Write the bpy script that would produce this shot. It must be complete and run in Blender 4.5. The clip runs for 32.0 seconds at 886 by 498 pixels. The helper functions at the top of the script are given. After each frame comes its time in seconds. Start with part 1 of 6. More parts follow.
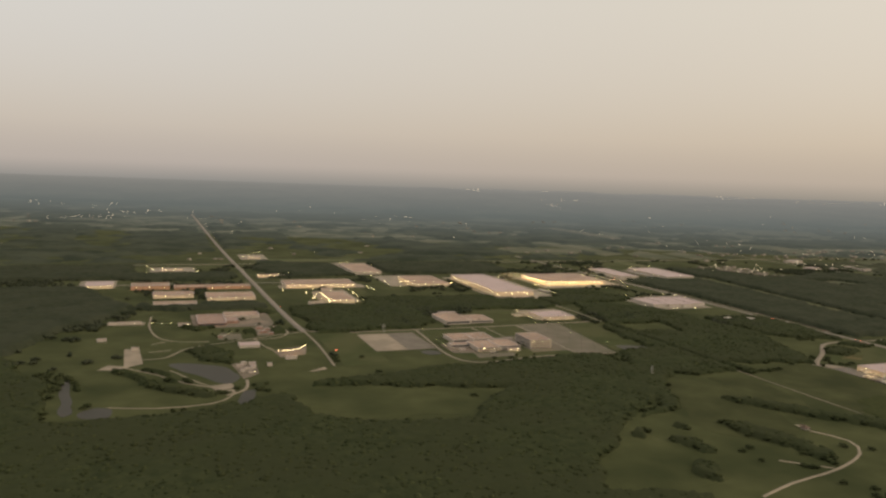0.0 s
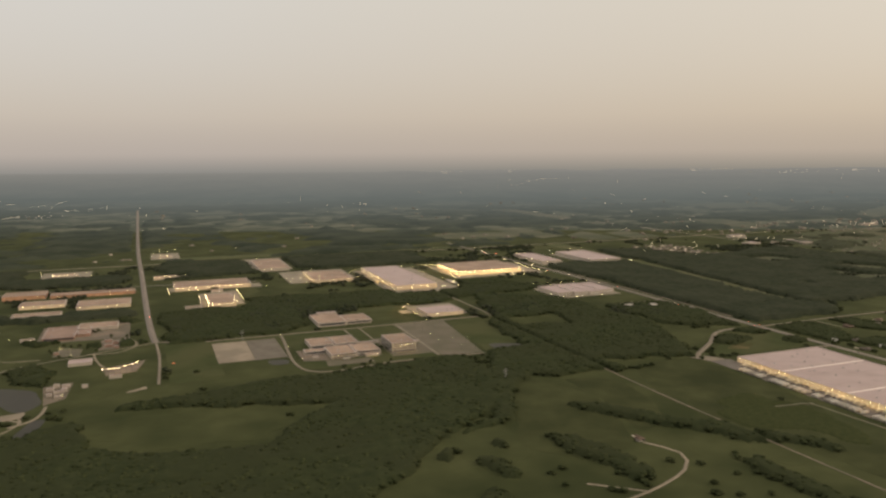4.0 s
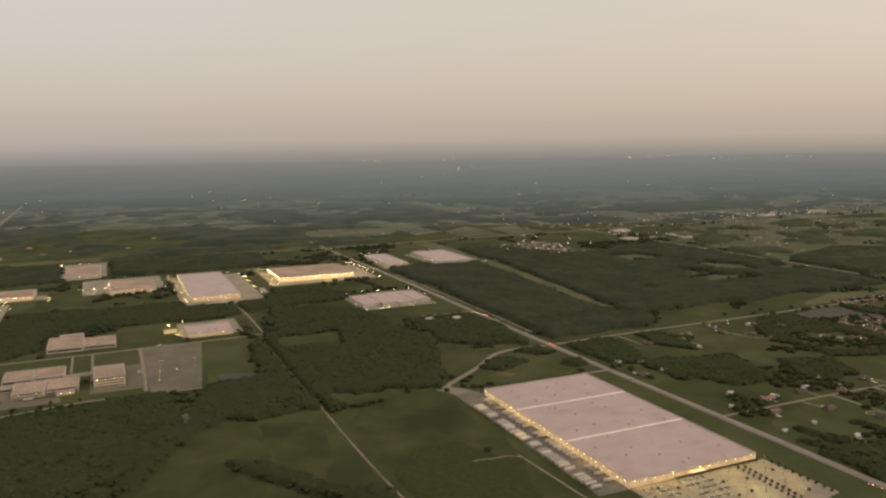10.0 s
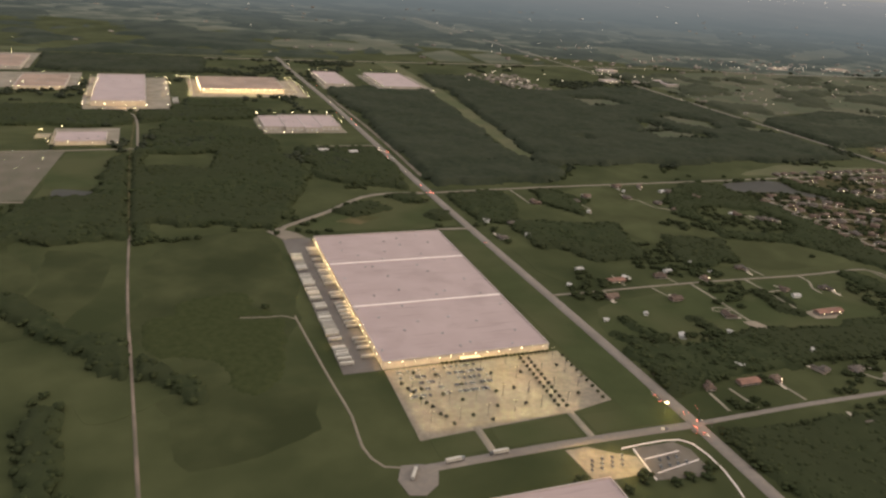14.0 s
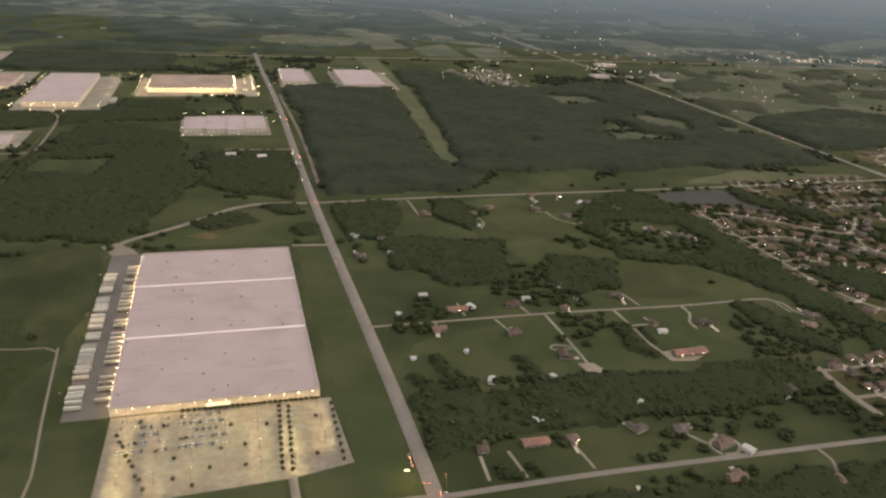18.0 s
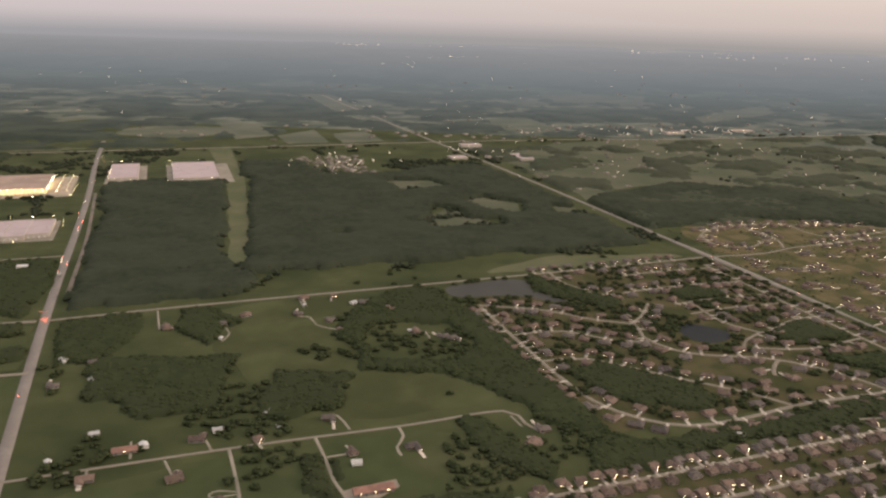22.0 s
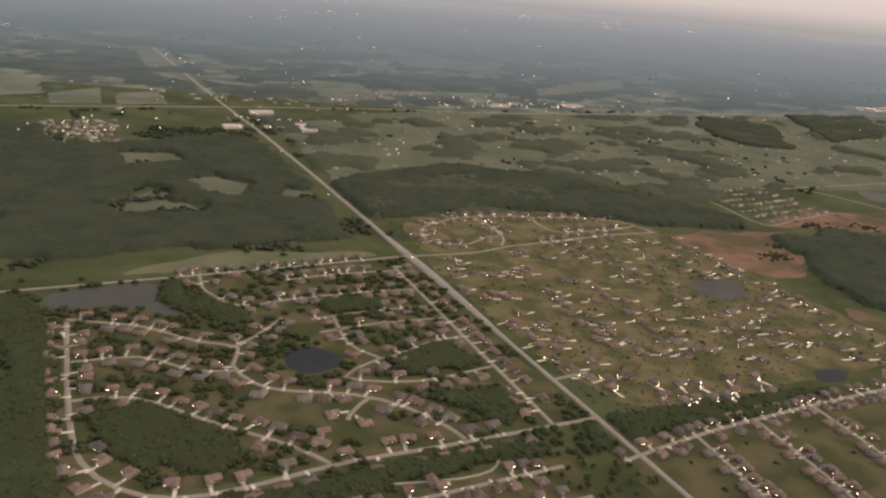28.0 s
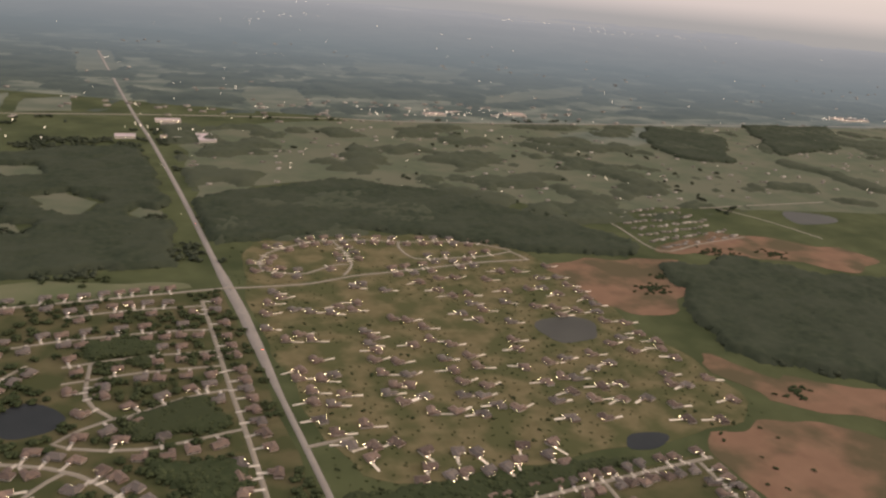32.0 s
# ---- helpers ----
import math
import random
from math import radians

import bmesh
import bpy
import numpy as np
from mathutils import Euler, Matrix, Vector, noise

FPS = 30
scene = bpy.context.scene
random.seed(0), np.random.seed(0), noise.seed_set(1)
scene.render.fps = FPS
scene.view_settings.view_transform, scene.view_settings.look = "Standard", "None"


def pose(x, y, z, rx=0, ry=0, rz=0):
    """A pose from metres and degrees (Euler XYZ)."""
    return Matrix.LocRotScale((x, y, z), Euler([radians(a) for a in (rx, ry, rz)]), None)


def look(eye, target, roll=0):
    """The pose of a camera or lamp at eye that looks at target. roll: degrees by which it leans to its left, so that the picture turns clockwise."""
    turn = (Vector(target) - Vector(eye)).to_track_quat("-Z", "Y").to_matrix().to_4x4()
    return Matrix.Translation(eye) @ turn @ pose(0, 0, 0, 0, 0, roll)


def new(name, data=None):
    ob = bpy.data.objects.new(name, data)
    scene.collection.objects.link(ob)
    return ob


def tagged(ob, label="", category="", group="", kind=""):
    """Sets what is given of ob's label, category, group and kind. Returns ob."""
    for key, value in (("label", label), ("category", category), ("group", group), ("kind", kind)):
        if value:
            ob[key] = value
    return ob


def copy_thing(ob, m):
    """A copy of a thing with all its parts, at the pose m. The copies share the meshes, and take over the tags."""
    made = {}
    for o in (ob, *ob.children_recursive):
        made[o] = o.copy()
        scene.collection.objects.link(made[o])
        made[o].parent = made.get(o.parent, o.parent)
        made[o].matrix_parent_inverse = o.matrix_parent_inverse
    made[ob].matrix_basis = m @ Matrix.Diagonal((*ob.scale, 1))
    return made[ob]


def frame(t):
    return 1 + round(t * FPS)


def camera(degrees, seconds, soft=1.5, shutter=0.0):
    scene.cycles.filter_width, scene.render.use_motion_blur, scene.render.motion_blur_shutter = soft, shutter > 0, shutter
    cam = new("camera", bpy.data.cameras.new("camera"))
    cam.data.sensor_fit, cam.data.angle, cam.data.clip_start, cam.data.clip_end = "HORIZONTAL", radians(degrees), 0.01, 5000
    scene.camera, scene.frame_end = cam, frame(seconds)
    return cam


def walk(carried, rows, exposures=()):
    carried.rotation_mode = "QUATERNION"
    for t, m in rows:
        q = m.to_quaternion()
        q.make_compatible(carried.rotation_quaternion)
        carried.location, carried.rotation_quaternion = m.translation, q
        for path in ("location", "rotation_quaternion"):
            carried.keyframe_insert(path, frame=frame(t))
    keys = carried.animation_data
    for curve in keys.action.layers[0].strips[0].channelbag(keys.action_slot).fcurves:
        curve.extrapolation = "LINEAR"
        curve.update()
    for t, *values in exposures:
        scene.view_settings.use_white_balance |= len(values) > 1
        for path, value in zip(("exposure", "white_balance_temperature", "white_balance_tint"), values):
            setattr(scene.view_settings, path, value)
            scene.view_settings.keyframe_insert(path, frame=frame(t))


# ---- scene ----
# Landscape at about half scale (0.475 m to the metre). x runs along the flight, y away to the side.
cam = camera(59.8, 32.0, soft=2.5)
PATH = [
    (0, 0.9, 2.2, 159.0, 84.48, -1.91, -20.26),
    (0.5, 17.7, 3.4, 160.3, 84.39, -1.61, -20.41),
    (1, 34.5, 4.6, 161.4, 84.25, -1.28, -20.36),
    (1.5, 51.1, 5.9, 162.5, 84.02, -0.68, -20.33),
    (2, 67.6, 6.7, 164.1, 83.48, -0.18, -20.37),
    (2.5, 84.0, 8.1, 165.1, 83.05, -0.03, -20.55),
    (3, 101.0, 8.8, 166.4, 82.96, 0.21, -20.80),
    (3.5, 117.5, 10.1, 167.5, 83.03, 0.32, -21.04),
    (5.5, 189.9, 18.5, 170.8, 83.24, 0.69, -21.00),
    (6, 207.4, 20.4, 171.5, 83.33, 0.90, -20.99),
    (6.5, 224.4, 21.8, 171.8, 83.39, 1.12, -21.09),
    (7, 241.8, 23.0, 172.6, 83.28, 1.31, -21.26),
    (7.5, 258.7, 24.2, 173.2, 83.08, 1.44, -21.48),
    (8, 275.4, 24.8, 174.2, 82.91, 1.55, -21.72),
    (8.5, 292.7, 25.7, 175.2, 82.89, 1.53, -22.10),
    (9, 309.6, 26.5, 175.8, 82.95, 1.30, -22.61),
    (9.5, 327.2, 28.1, 176.2, 82.81, 1.08, -23.10),
    (10, 344.7, 30.0, 176.2, 82.11, 0.79, -23.65),
    (10.5, 362.1, 31.3, 176.6, 80.75, 0.19, -24.14),
    (11, 379.7, 31.8, 177.1, 79.29, -0.40, -24.30),
    (11.5, 397.2, 32.6, 178.1, 77.48, -1.23, -24.23),
    (12, 415.1, 33.5, 178.4, 75.02, -1.50, -23.57),
    (12.5, 433.1, 34.3, 178.9, 72.51, -2.01, -22.47),
    (13, 450.9, 35.1, 179.6, 70.46, -2.94, -21.73),
    (13.5, 468.9, 36.4, 180.2, 69.29, -3.76, -20.99),
    (14, 486.7, 37.4, 180.8, 68.84, -4.20, -19.90),
    (14.5, 504.5, 38.4, 181.6, 68.48, -4.34, -18.96),
    (16.5, 576.1, 42.2, 185.5, 67.47, -3.41, -15.33),
    (17, 594.0, 43.1, 186.5, 67.62, -3.24, -15.20),
    (17.5, 612.1, 44.0, 187.5, 67.83, -3.19, -15.22),
    (18, 630.2, 45.0, 188.4, 67.94, -3.15, -15.20),
    (18.5, 648.2, 45.9, 189.3, 68.10, -3.01, -15.26),
    (19, 665.9, 46.7, 190.8, 68.46, -2.90, -15.57),
    (19.5, 683.9, 47.7, 191.7, 69.04, -2.73, -16.08),
    (20, 701.8, 48.3, 193.0, 70.21, -2.43, -16.52),
    (20.5, 720.4, 50.2, 194.2, 71.71, -2.15, -16.63),
    (21, 738.8, 51.2, 195.3, 72.58, -1.94, -16.90),
    (21.5, 756.8, 51.8, 196.9, 73.10, -1.54, -18.14),
    (22, 775.4, 53.4, 197.6, 73.66, -1.56, -19.51),
    (22.5, 793.9, 54.6, 198.9, 73.76, -1.76, -20.04),
    (23, 812.1, 55.4, 200.2, 73.88, -1.90, -20.57),
    (23.5, 830.6, 56.2, 201.5, 74.65, -2.09, -21.36),
    (24, 849.6, 57.5, 202.8, 75.41, -2.57, -22.21),
    (24.5, 867.9, 57.6, 204.3, 75.62, -3.47, -23.84),
    (25, 886.4, 58.0, 205.4, 74.18, -4.60, -25.52),
    (25.5, 905.4, 58.9, 206.4, 71.44, -5.14, -26.45),
    (27.5, 977.2, 60.4, 211.2, 70.69, -4.35, -25.09),
    (28, 995.7, 60.8, 212.7, 70.92, -4.57, -24.77),
    (28.5, 1014.2, 61.2, 214.3, 71.21, -5.04, -25.00),
    (29, 1032.8, 61.9, 215.9, 71.17, -5.34, -25.25),
    (29.5, 1051.5, 62.1, 217.6, 71.01, -5.57, -25.28),
    (30, 1070.3, 62.5, 219.2, 70.90, -5.58, -25.20),
    (30.5, 1089.4, 63.1, 220.7, 70.89, -5.34, -25.06),
    (31, 1108.2, 63.7, 222.1, 70.93, -5.20, -24.84),
    (31.5, 1127.1, 64.3, 223.3, 70.96, -5.15, -24.50),
    (32, 1145.9, 64.8, 224.7, 71.03, -4.89, -24.13),
]
walk(cam, [(t, pose(x, y, z, a, b, c)) for t, x, y, z, a, b, c in PATH],
     [(0.0, 0.34, 6950, 10), (9.0, 0.3, 7000, 10.5), (11.0, 0.36, 6950, 12), (13.0, 0.48, 6500, 13), (18.0, 0.62, 6100, 11), (22.0, 0.72, 6350, 17), (25.0, 0.72, 6600, 17.5), (28.0, 0.87, 6300, 18),
      (32.0, 0.88, 6300, 17.5)])

# ---- world and sun ----
world = bpy.data.worlds.new("dusk_sky")
scene.world = world
world.use_nodes = True
wt = world.node_tree
wt.nodes.clear()


def wnode(kind, **sets):
    n = wt.nodes.new(kind)
    for key, value in sets.items():
        n.inputs[key].default_value = value
    return n


w_out = wnode("ShaderNodeOutputWorld")
w_sky = wnode("ShaderNodeTexSky")
w_sky.sky_type, w_sky.sun_disc = "NISHITA", False
w_sky.air_density, w_sky.dust_density = 0.6, 6.0
w_sky.sun_elevation, w_sky.sun_rotation = radians(12), radians(120)
w_coord = wnode("ShaderNodeTexCoord")
w_sep = wnode("ShaderNodeSeparateXYZ")
w_ramp = wnode("ShaderNodeValToRGB")
w_map = wnode("ShaderNodeMapRange", **{"From Min": -0.1, "From Max": 0.9})
els = w_ramp.color_ramp.elements
els[0].position, els[0].color = 0.0, (0.17, 0.175, 0.175, 1)
els[1].position, els[1].color = 1.0, (0.92, 0.86, 0.78, 1)
for at, col in ((0.082, (0.21, 0.21, 0.205)), (0.104, (0.36, 0.325, 0.305)), (0.15, (0.42, 0.378, 0.340)), (0.30, (0.465, 0.440, 0.397)), (0.42, (0.485, 0.470, 0.432))):
    els.new(at).color = (*col, 1)
# the glow of the sunken sun warms the sky ahead of the flight
w_dot = wnode("ShaderNodeVectorMath")
w_dot.operation = "DOT_PRODUCT"
w_dot.inputs[1].default_value = (0.985, 0.17, 0.0)
w_warm = wnode("ShaderNodeMapRange", **{"From Min": 0.2, "From Max": 1.0, "To Min": 0.0, "To Max": 0.7})
w_mix = wnode("ShaderNodeMix")
w_mix.data_type, w_mix.blend_type = "RGBA", "MULTIPLY"
w_mix.inputs[7].default_value = (1.06, 0.98, 0.84, 1)
w_bg = wnode("ShaderNodeBackground", Strength=1.0)
w_bg2 = wnode("ShaderNodeBackground", Strength=0.05)
w_add = wnode("ShaderNodeAddShader")
for a, b in ((w_coord.outputs["Generated"], w_sep.inputs[0]), (w_sep.outputs["Z"], w_map.inputs["Value"]),
             (w_map.outputs[0], w_ramp.inputs[0]), (w_coord.outputs["Generated"], w_dot.inputs[0]),
             (w_dot.outputs["Value"], w_warm.inputs["Value"]), (w_warm.outputs[0], w_mix.inputs[0]),
             (w_ramp.outputs[0], w_mix.inputs[6]), (w_mix.outputs[2], w_bg.inputs[0]), (w_sky.outputs[0], w_bg2.inputs[0]),
             (w_bg.outputs[0], w_add.inputs[0]), (w_bg2.outputs[0], w_add.inputs[1]), (w_add.outputs[0], w_out.inputs[0])):
    wt.links.new(a, b)
sun = new("sun", bpy.data.lights.new("sun", "SUN"))
sun.data.energy, sun.data.angle, sun.data.color = 0.8, radians(25), (1.0, 0.86, 0.70)
sun.matrix_world = look((3000, -600, 1400), (0, 0, 0))

# ---- materials ----
def mat(name, c1, c2, scale, c3=None, scale3=0.02, rough=0.85, metal=0.0, bump=0.0, vary=0.0, lo=0.42, hi=0.58, amount=1.0, gloss=0.25, island=0.0):
    """Two colours mottled at one size, a third in patches of another, fine relief and a tone of its own for each object."""
    m = bpy.data.materials.new(name)
    m.use_nodes = True
    t = m.node_tree
    n, l = t.nodes, t.links
    b = n["Principled BSDF"]
    b.inputs["Roughness"].default_value, b.inputs["Metallic"].default_value = rough, metal
    b.inputs["Specular IOR Level"].default_value = gloss
    geo = n.new("ShaderNodeNewGeometry")
    tex = n.new("ShaderNodeTexNoise")
    tex.inputs["Scale"].default_value, tex.inputs["Detail"].default_value = scale, 6
    l.new(geo.outputs["Position"], tex.inputs["Vector"])
    r = n.new("ShaderNodeMapRange")
    r.inputs["From Min"].default_value, r.inputs["From Max"].default_value = 0.3, 0.7
    l.new(tex.outputs["Fac"], r.inputs["Value"])
    mix = n.new("ShaderNodeMix")
    mix.data_type = "RGBA"
    mix.inputs[6].default_value, mix.inputs[7].default_value = (*c1, 1), (*c2, 1)
    l.new(r.outputs[0], mix.inputs[0])
    col = mix.outputs[2]
    if c3:
        t3 = n.new("ShaderNodeTexNoise")
        t3.inputs["Scale"].default_value, t3.inputs["Detail"].default_value = scale3, 4
        l.new(geo.outputs["Position"], t3.inputs["Vector"])
        r3 = n.new("ShaderNodeMapRange")
        r3.inputs["From Min"].default_value, r3.inputs["From Max"].default_value = lo, hi
        r3.inputs["To Max"].default_value = amount
        l.new(t3.outputs["Fac"], r3.inputs["Value"])
        m3 = n.new("ShaderNodeMix")
        m3.data_type = "RGBA"
        m3.inputs[7].default_value = (*c3, 1)
        l.new(r3.outputs[0], m3.inputs[0])
        l.new(col, m3.inputs[6])
        col = m3.outputs[2]
    if vary or island:
        info = n.new("ShaderNodeObjectInfo")
        rv = n.new("ShaderNodeMapRange")
        rv.inputs["To Min"].default_value, rv.inputs["To Max"].default_value = 1 - vary - island, 1 + vary + island
        l.new(geo.outputs["Random Per Island"] if island else info.outputs["Random"], rv.inputs["Value"])
        hsv = n.new("ShaderNodeHueSaturation")
        l.new(rv.outputs[0], hsv.inputs["Value"])
        l.new(col, hsv.inputs["Color"])
        col = hsv.outputs[0]
    l.new(col, b.inputs["Base Color"])
    if bump:
        bp = n.new("ShaderNodeBump")
        bp.inputs["Strength"].default_value, bp.inputs["Distance"].default_value = min(1.0, bump), 0.5
        l.new(tex.outputs["Fac"], bp.inputs["Height"])
        l.new(bp.outputs[0], b.inputs["Normal"])
    return m


def lit(name, colour, strength):
    m = bpy.data.materials.new(name)
    m.use_nodes = True
    b = m.node_tree.nodes["Principled BSDF"]
    b.inputs["Base Color"].default_value = (*colour, 1)
    b.inputs["Emission Color"].default_value, b.inputs["Emission Strength"].default_value = (*colour, 1), strength
    m.cycles.emission_sampling = "NONE"
    return m


def streaked_roof(name, c1, c2, dirt):
    """A membrane roof, mottled, with thin dirt streaks along the falls and soft ponding stains."""
    m = mat(name, c1, c2, 0.06, dirt, 0.045, rough=0.6, lo=0.55, hi=0.75, amount=0.35)
    n, l = m.node_tree.nodes, m.node_tree.links
    b = n["Principled BSDF"]
    geo = n.new("ShaderNodeNewGeometry")
    stretch = n.new("ShaderNodeMapping")
    stretch.inputs["Scale"].default_value = (0.035, 0.55, 0.0)
    tex = n.new("ShaderNodeTexNoise")
    tex.inputs["Scale"].default_value, tex.inputs["Detail"].default_value = 1.0, 5
    r = n.new("ShaderNodeMapRange")
    r.inputs["From Min"].default_value, r.inputs["From Max"].default_value, r.inputs["To Max"].default_value = 0.58, 0.74, 0.45
    mix = n.new("ShaderNodeMix")
    mix.data_type = "RGBA"
    mix.inputs[7].default_value = (*dirt, 1)
    l.new(b.inputs["Base Color"].links[0].from_socket, mix.inputs[6])
    for a, c in ((geo.outputs["Position"], stretch.inputs["Vector"]), (stretch.outputs[0], tex.inputs["Vector"]), (tex.outputs["Fac"], r.inputs["Value"]),
                 (r.outputs[0], mix.inputs[0]), (mix.outputs[2], b.inputs["Base Color"])):
        l.new(a, c)
    return m


M_GROUND = mat("meadow", (0.0405, 0.0455, 0.0198), (0.0570, 0.0610, 0.0275), 0.05, (0.0295, 0.0350, 0.0150), 0.016, lo=0.42, hi=0.66, gloss=0.02)
M_ROUGH = mat("rough_grass", (0.0355, 0.0400, 0.0175), (0.0500, 0.0535, 0.0240), 0.07, (0.0270, 0.0310, 0.0135), 0.022, lo=0.42, hi=0.66, gloss=0.02)
M_MEADOW = mat("green_meadow", (0.0460, 0.0515, 0.0225), (0.0610, 0.0650, 0.0295), 0.05, (0.0385, 0.0420, 0.0185), 0.02, gloss=0.02)
M_FIELD = mat("mown_grass", (0.0350, 0.0425, 0.0178), (0.0465, 0.0540, 0.0233), 0.06, (0.0550, 0.0575, 0.0268), 0.018, gloss=0.02)
M_FIELD_PALE = mat("dry_grass", (0.0780, 0.0770, 0.0420), (0.1000, 0.0960, 0.0540), 0.04, (0.0680, 0.0740, 0.0370), 0.015, gloss=0.02)
M_MARSH = mat("brown_marsh", (0.1085, 0.0638, 0.0396), (0.1418, 0.0832, 0.0525), 0.06, (0.0517, 0.0452, 0.0242), 0.022, amount=0.85, gloss=0.02)
# brownish grasses with the cabin window's warm tint painted in; the second is darker
M_LAWN = mat("tinted_brown_lawn", (0.0760, 0.0620, 0.0300), (0.1020, 0.0820, 0.0430), 0.10, (0.0500, 0.0500, 0.0215), 0.045, gloss=0.02)
M_YARD_GRASS = mat("tinted_dark_grass", (0.0560, 0.0480, 0.0235), (0.0780, 0.0650, 0.0330), 0.10, (0.0370, 0.0390, 0.0165), 0.05, gloss=0.02)
M_BRUSH = mat("brush_leaves", (0.0265, 0.0315, 0.0125), (0.0380, 0.0430, 0.0175), 0.3, rough=0.95, gloss=0.02)
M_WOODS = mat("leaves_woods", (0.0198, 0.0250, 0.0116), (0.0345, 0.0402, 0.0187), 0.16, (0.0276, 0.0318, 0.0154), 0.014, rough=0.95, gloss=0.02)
M_CROWNS = mat("leaves_crowns", (0.0207, 0.0262, 0.0118), (0.0360, 0.0418, 0.0190), 0.10, (0.0290, 0.0336, 0.0156), 0.014, rough=0.95, gloss=0.02, island=0.16)
# haze put into the colours: bluer forest leaves, paler woods and pasture farther out
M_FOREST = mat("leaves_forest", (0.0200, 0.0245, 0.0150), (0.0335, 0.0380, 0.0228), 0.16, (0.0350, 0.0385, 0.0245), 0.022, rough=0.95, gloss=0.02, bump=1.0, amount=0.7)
M_HAZED_WOODS = mat("leaves_hazed_woods", (0.0340, 0.0385, 0.0240), (0.0490, 0.0530, 0.0328), 0.12, (0.0440, 0.0472, 0.0298), 0.012, rough=0.95, gloss=0.02, bump=0.6)
M_PASTURE = mat("pasture", (0.0540, 0.0605, 0.0370), (0.0700, 0.0750, 0.0455), 0.05, (0.0820, 0.0800, 0.0520), 0.014, gloss=0.02)
M_TREE = mat("leaves", (0.0245, 0.0310, 0.0145), (0.0410, 0.0470, 0.0210), 0.8, rough=0.9, vary=0.35, gloss=0.02)
M_BARK = mat("bark", (0.08, 0.06, 0.045), (0.13, 0.10, 0.08), 3.0)
M_ROAD = mat("concrete_road", (0.135, 0.112, 0.092), (0.175, 0.147, 0.122), 0.06, (0.125, 0.107, 0.093), 0.4, amount=0.5)
M_STREET = mat("pale_street", (0.134, 0.109, 0.080), (0.172, 0.141, 0.104), 0.08, (0.150, 0.127, 0.099), 0.5, amount=0.5)
M_ASPHALT = mat("asphalt", (0.0800, 0.0670, 0.0510), (0.1120, 0.0945, 0.0740), 0.08, (0.1300, 0.1100, 0.0860), 0.12, amount=0.5)
M_CONCRETE = mat("concrete", (0.180, 0.152, 0.112), (0.235, 0.199, 0.150), 0.10, (0.130, 0.112, 0.082), 0.06, amount=0.7)
M_YARD = mat("stained_concrete", (0.078, 0.066, 0.058), (0.105, 0.090, 0.078), 0.12, (0.130, 0.112, 0.096), 0.05, amount=0.6)
M_PARK = mat("car_park_concrete", (0.160, 0.132, 0.096), (0.200, 0.168, 0.124), 0.10, (0.125, 0.104, 0.078), 0.35, amount=0.6)
M_TRAILER = mat("trailer_paint", (0.31, 0.28, 0.235), (0.37, 0.34, 0.29), 0.5, (0.24, 0.215, 0.18), 0.8, rough=0.5, vary=0.35, amount=0.5)
M_TAN = mat("tan_gravel", (0.185, 0.148, 0.108), (0.230, 0.187, 0.138), 0.15, (0.155, 0.127, 0.093), 0.04)
M_DIRT = mat("bare_earth", (0.125, 0.095, 0.070), (0.160, 0.122, 0.092), 0.12, (0.090, 0.075, 0.052), 0.05)
M_WATER = mat("pond_water", (0.034, 0.032, 0.026), (0.044, 0.041, 0.033), 0.03, rough=0.5, gloss=0.05)
M_WATER_DARK = mat("dark_pond_water", (0.0154, 0.0168, 0.0170), (0.0224, 0.0236, 0.0235), 0.03, rough=0.5, gloss=0.035)
M_ROOF = streaked_roof("white_roof_membrane", (0.278, 0.209, 0.195), (0.323, 0.246, 0.229), (0.150, 0.112, 0.105))
M_ROOF_TAN = mat("gravel_roof", (0.240, 0.166, 0.120), (0.295, 0.208, 0.154), 0.08, (0.178, 0.125, 0.094), 0.03, rough=0.8, amount=0.7)
M_ROOF_RUST = mat("rusty_roof", (0.185, 0.122, 0.094), (0.235, 0.160, 0.125), 0.10, (0.140, 0.100, 0.080), 0.03, rough=0.8, amount=0.7)
M_COPING = mat("metal_coping", (0.31, 0.255, 0.235), (0.37, 0.305, 0.28), 0.3, rough=0.55)
M_CAMPUS = mat("worn_campus_paving", (0.084, 0.070, 0.048), (0.118, 0.098, 0.070), 0.10, (0.066, 0.062, 0.037), 0.05, amount=0.7)
M_RED_ROOF = mat("red_brown_roof", (0.190, 0.096, 0.066), (0.235, 0.124, 0.088), 0.8, (0.150, 0.082, 0.060), 0.2)
M_SEAM = mat("roof_seam", (0.60, 0.50, 0.45), (0.70, 0.60, 0.54), 0.2, rough=0.6)
M_WALL = mat("tilt_up_wall", (0.36, 0.31, 0.25), (0.44, 0.38, 0.31), 0.15, (0.30, 0.26, 0.22), 0.4, rough=0.8, amount=0.5)
M_BRICK = mat("brick_wall", (0.26, 0.15, 0.11), (0.33, 0.20, 0.15), 0.6, (0.22, 0.14, 0.10), 0.2)
M_DARK = mat("dark_metal", (0.05, 0.05, 0.05), (0.08, 0.08, 0.08), 1.0, rough=0.5)
M_UNIT = mat("grey_unit", (0.22, 0.21, 0.20), (0.30, 0.29, 0.28), 1.0, rough=0.6, vary=0.3)
M_GLASS = mat("dark_glazing", (0.03, 0.035, 0.04), (0.05, 0.055, 0.06), 1.0, rough=0.12)
M_WHITE = mat("white_paint", (0.4680, 0.4400, 0.3948), (0.5580, 0.5280, 0.4704), 0.6, (0.4500, 0.4224, 0.3780), 1.5, rough=0.5, vary=0.2, amount=0.5)
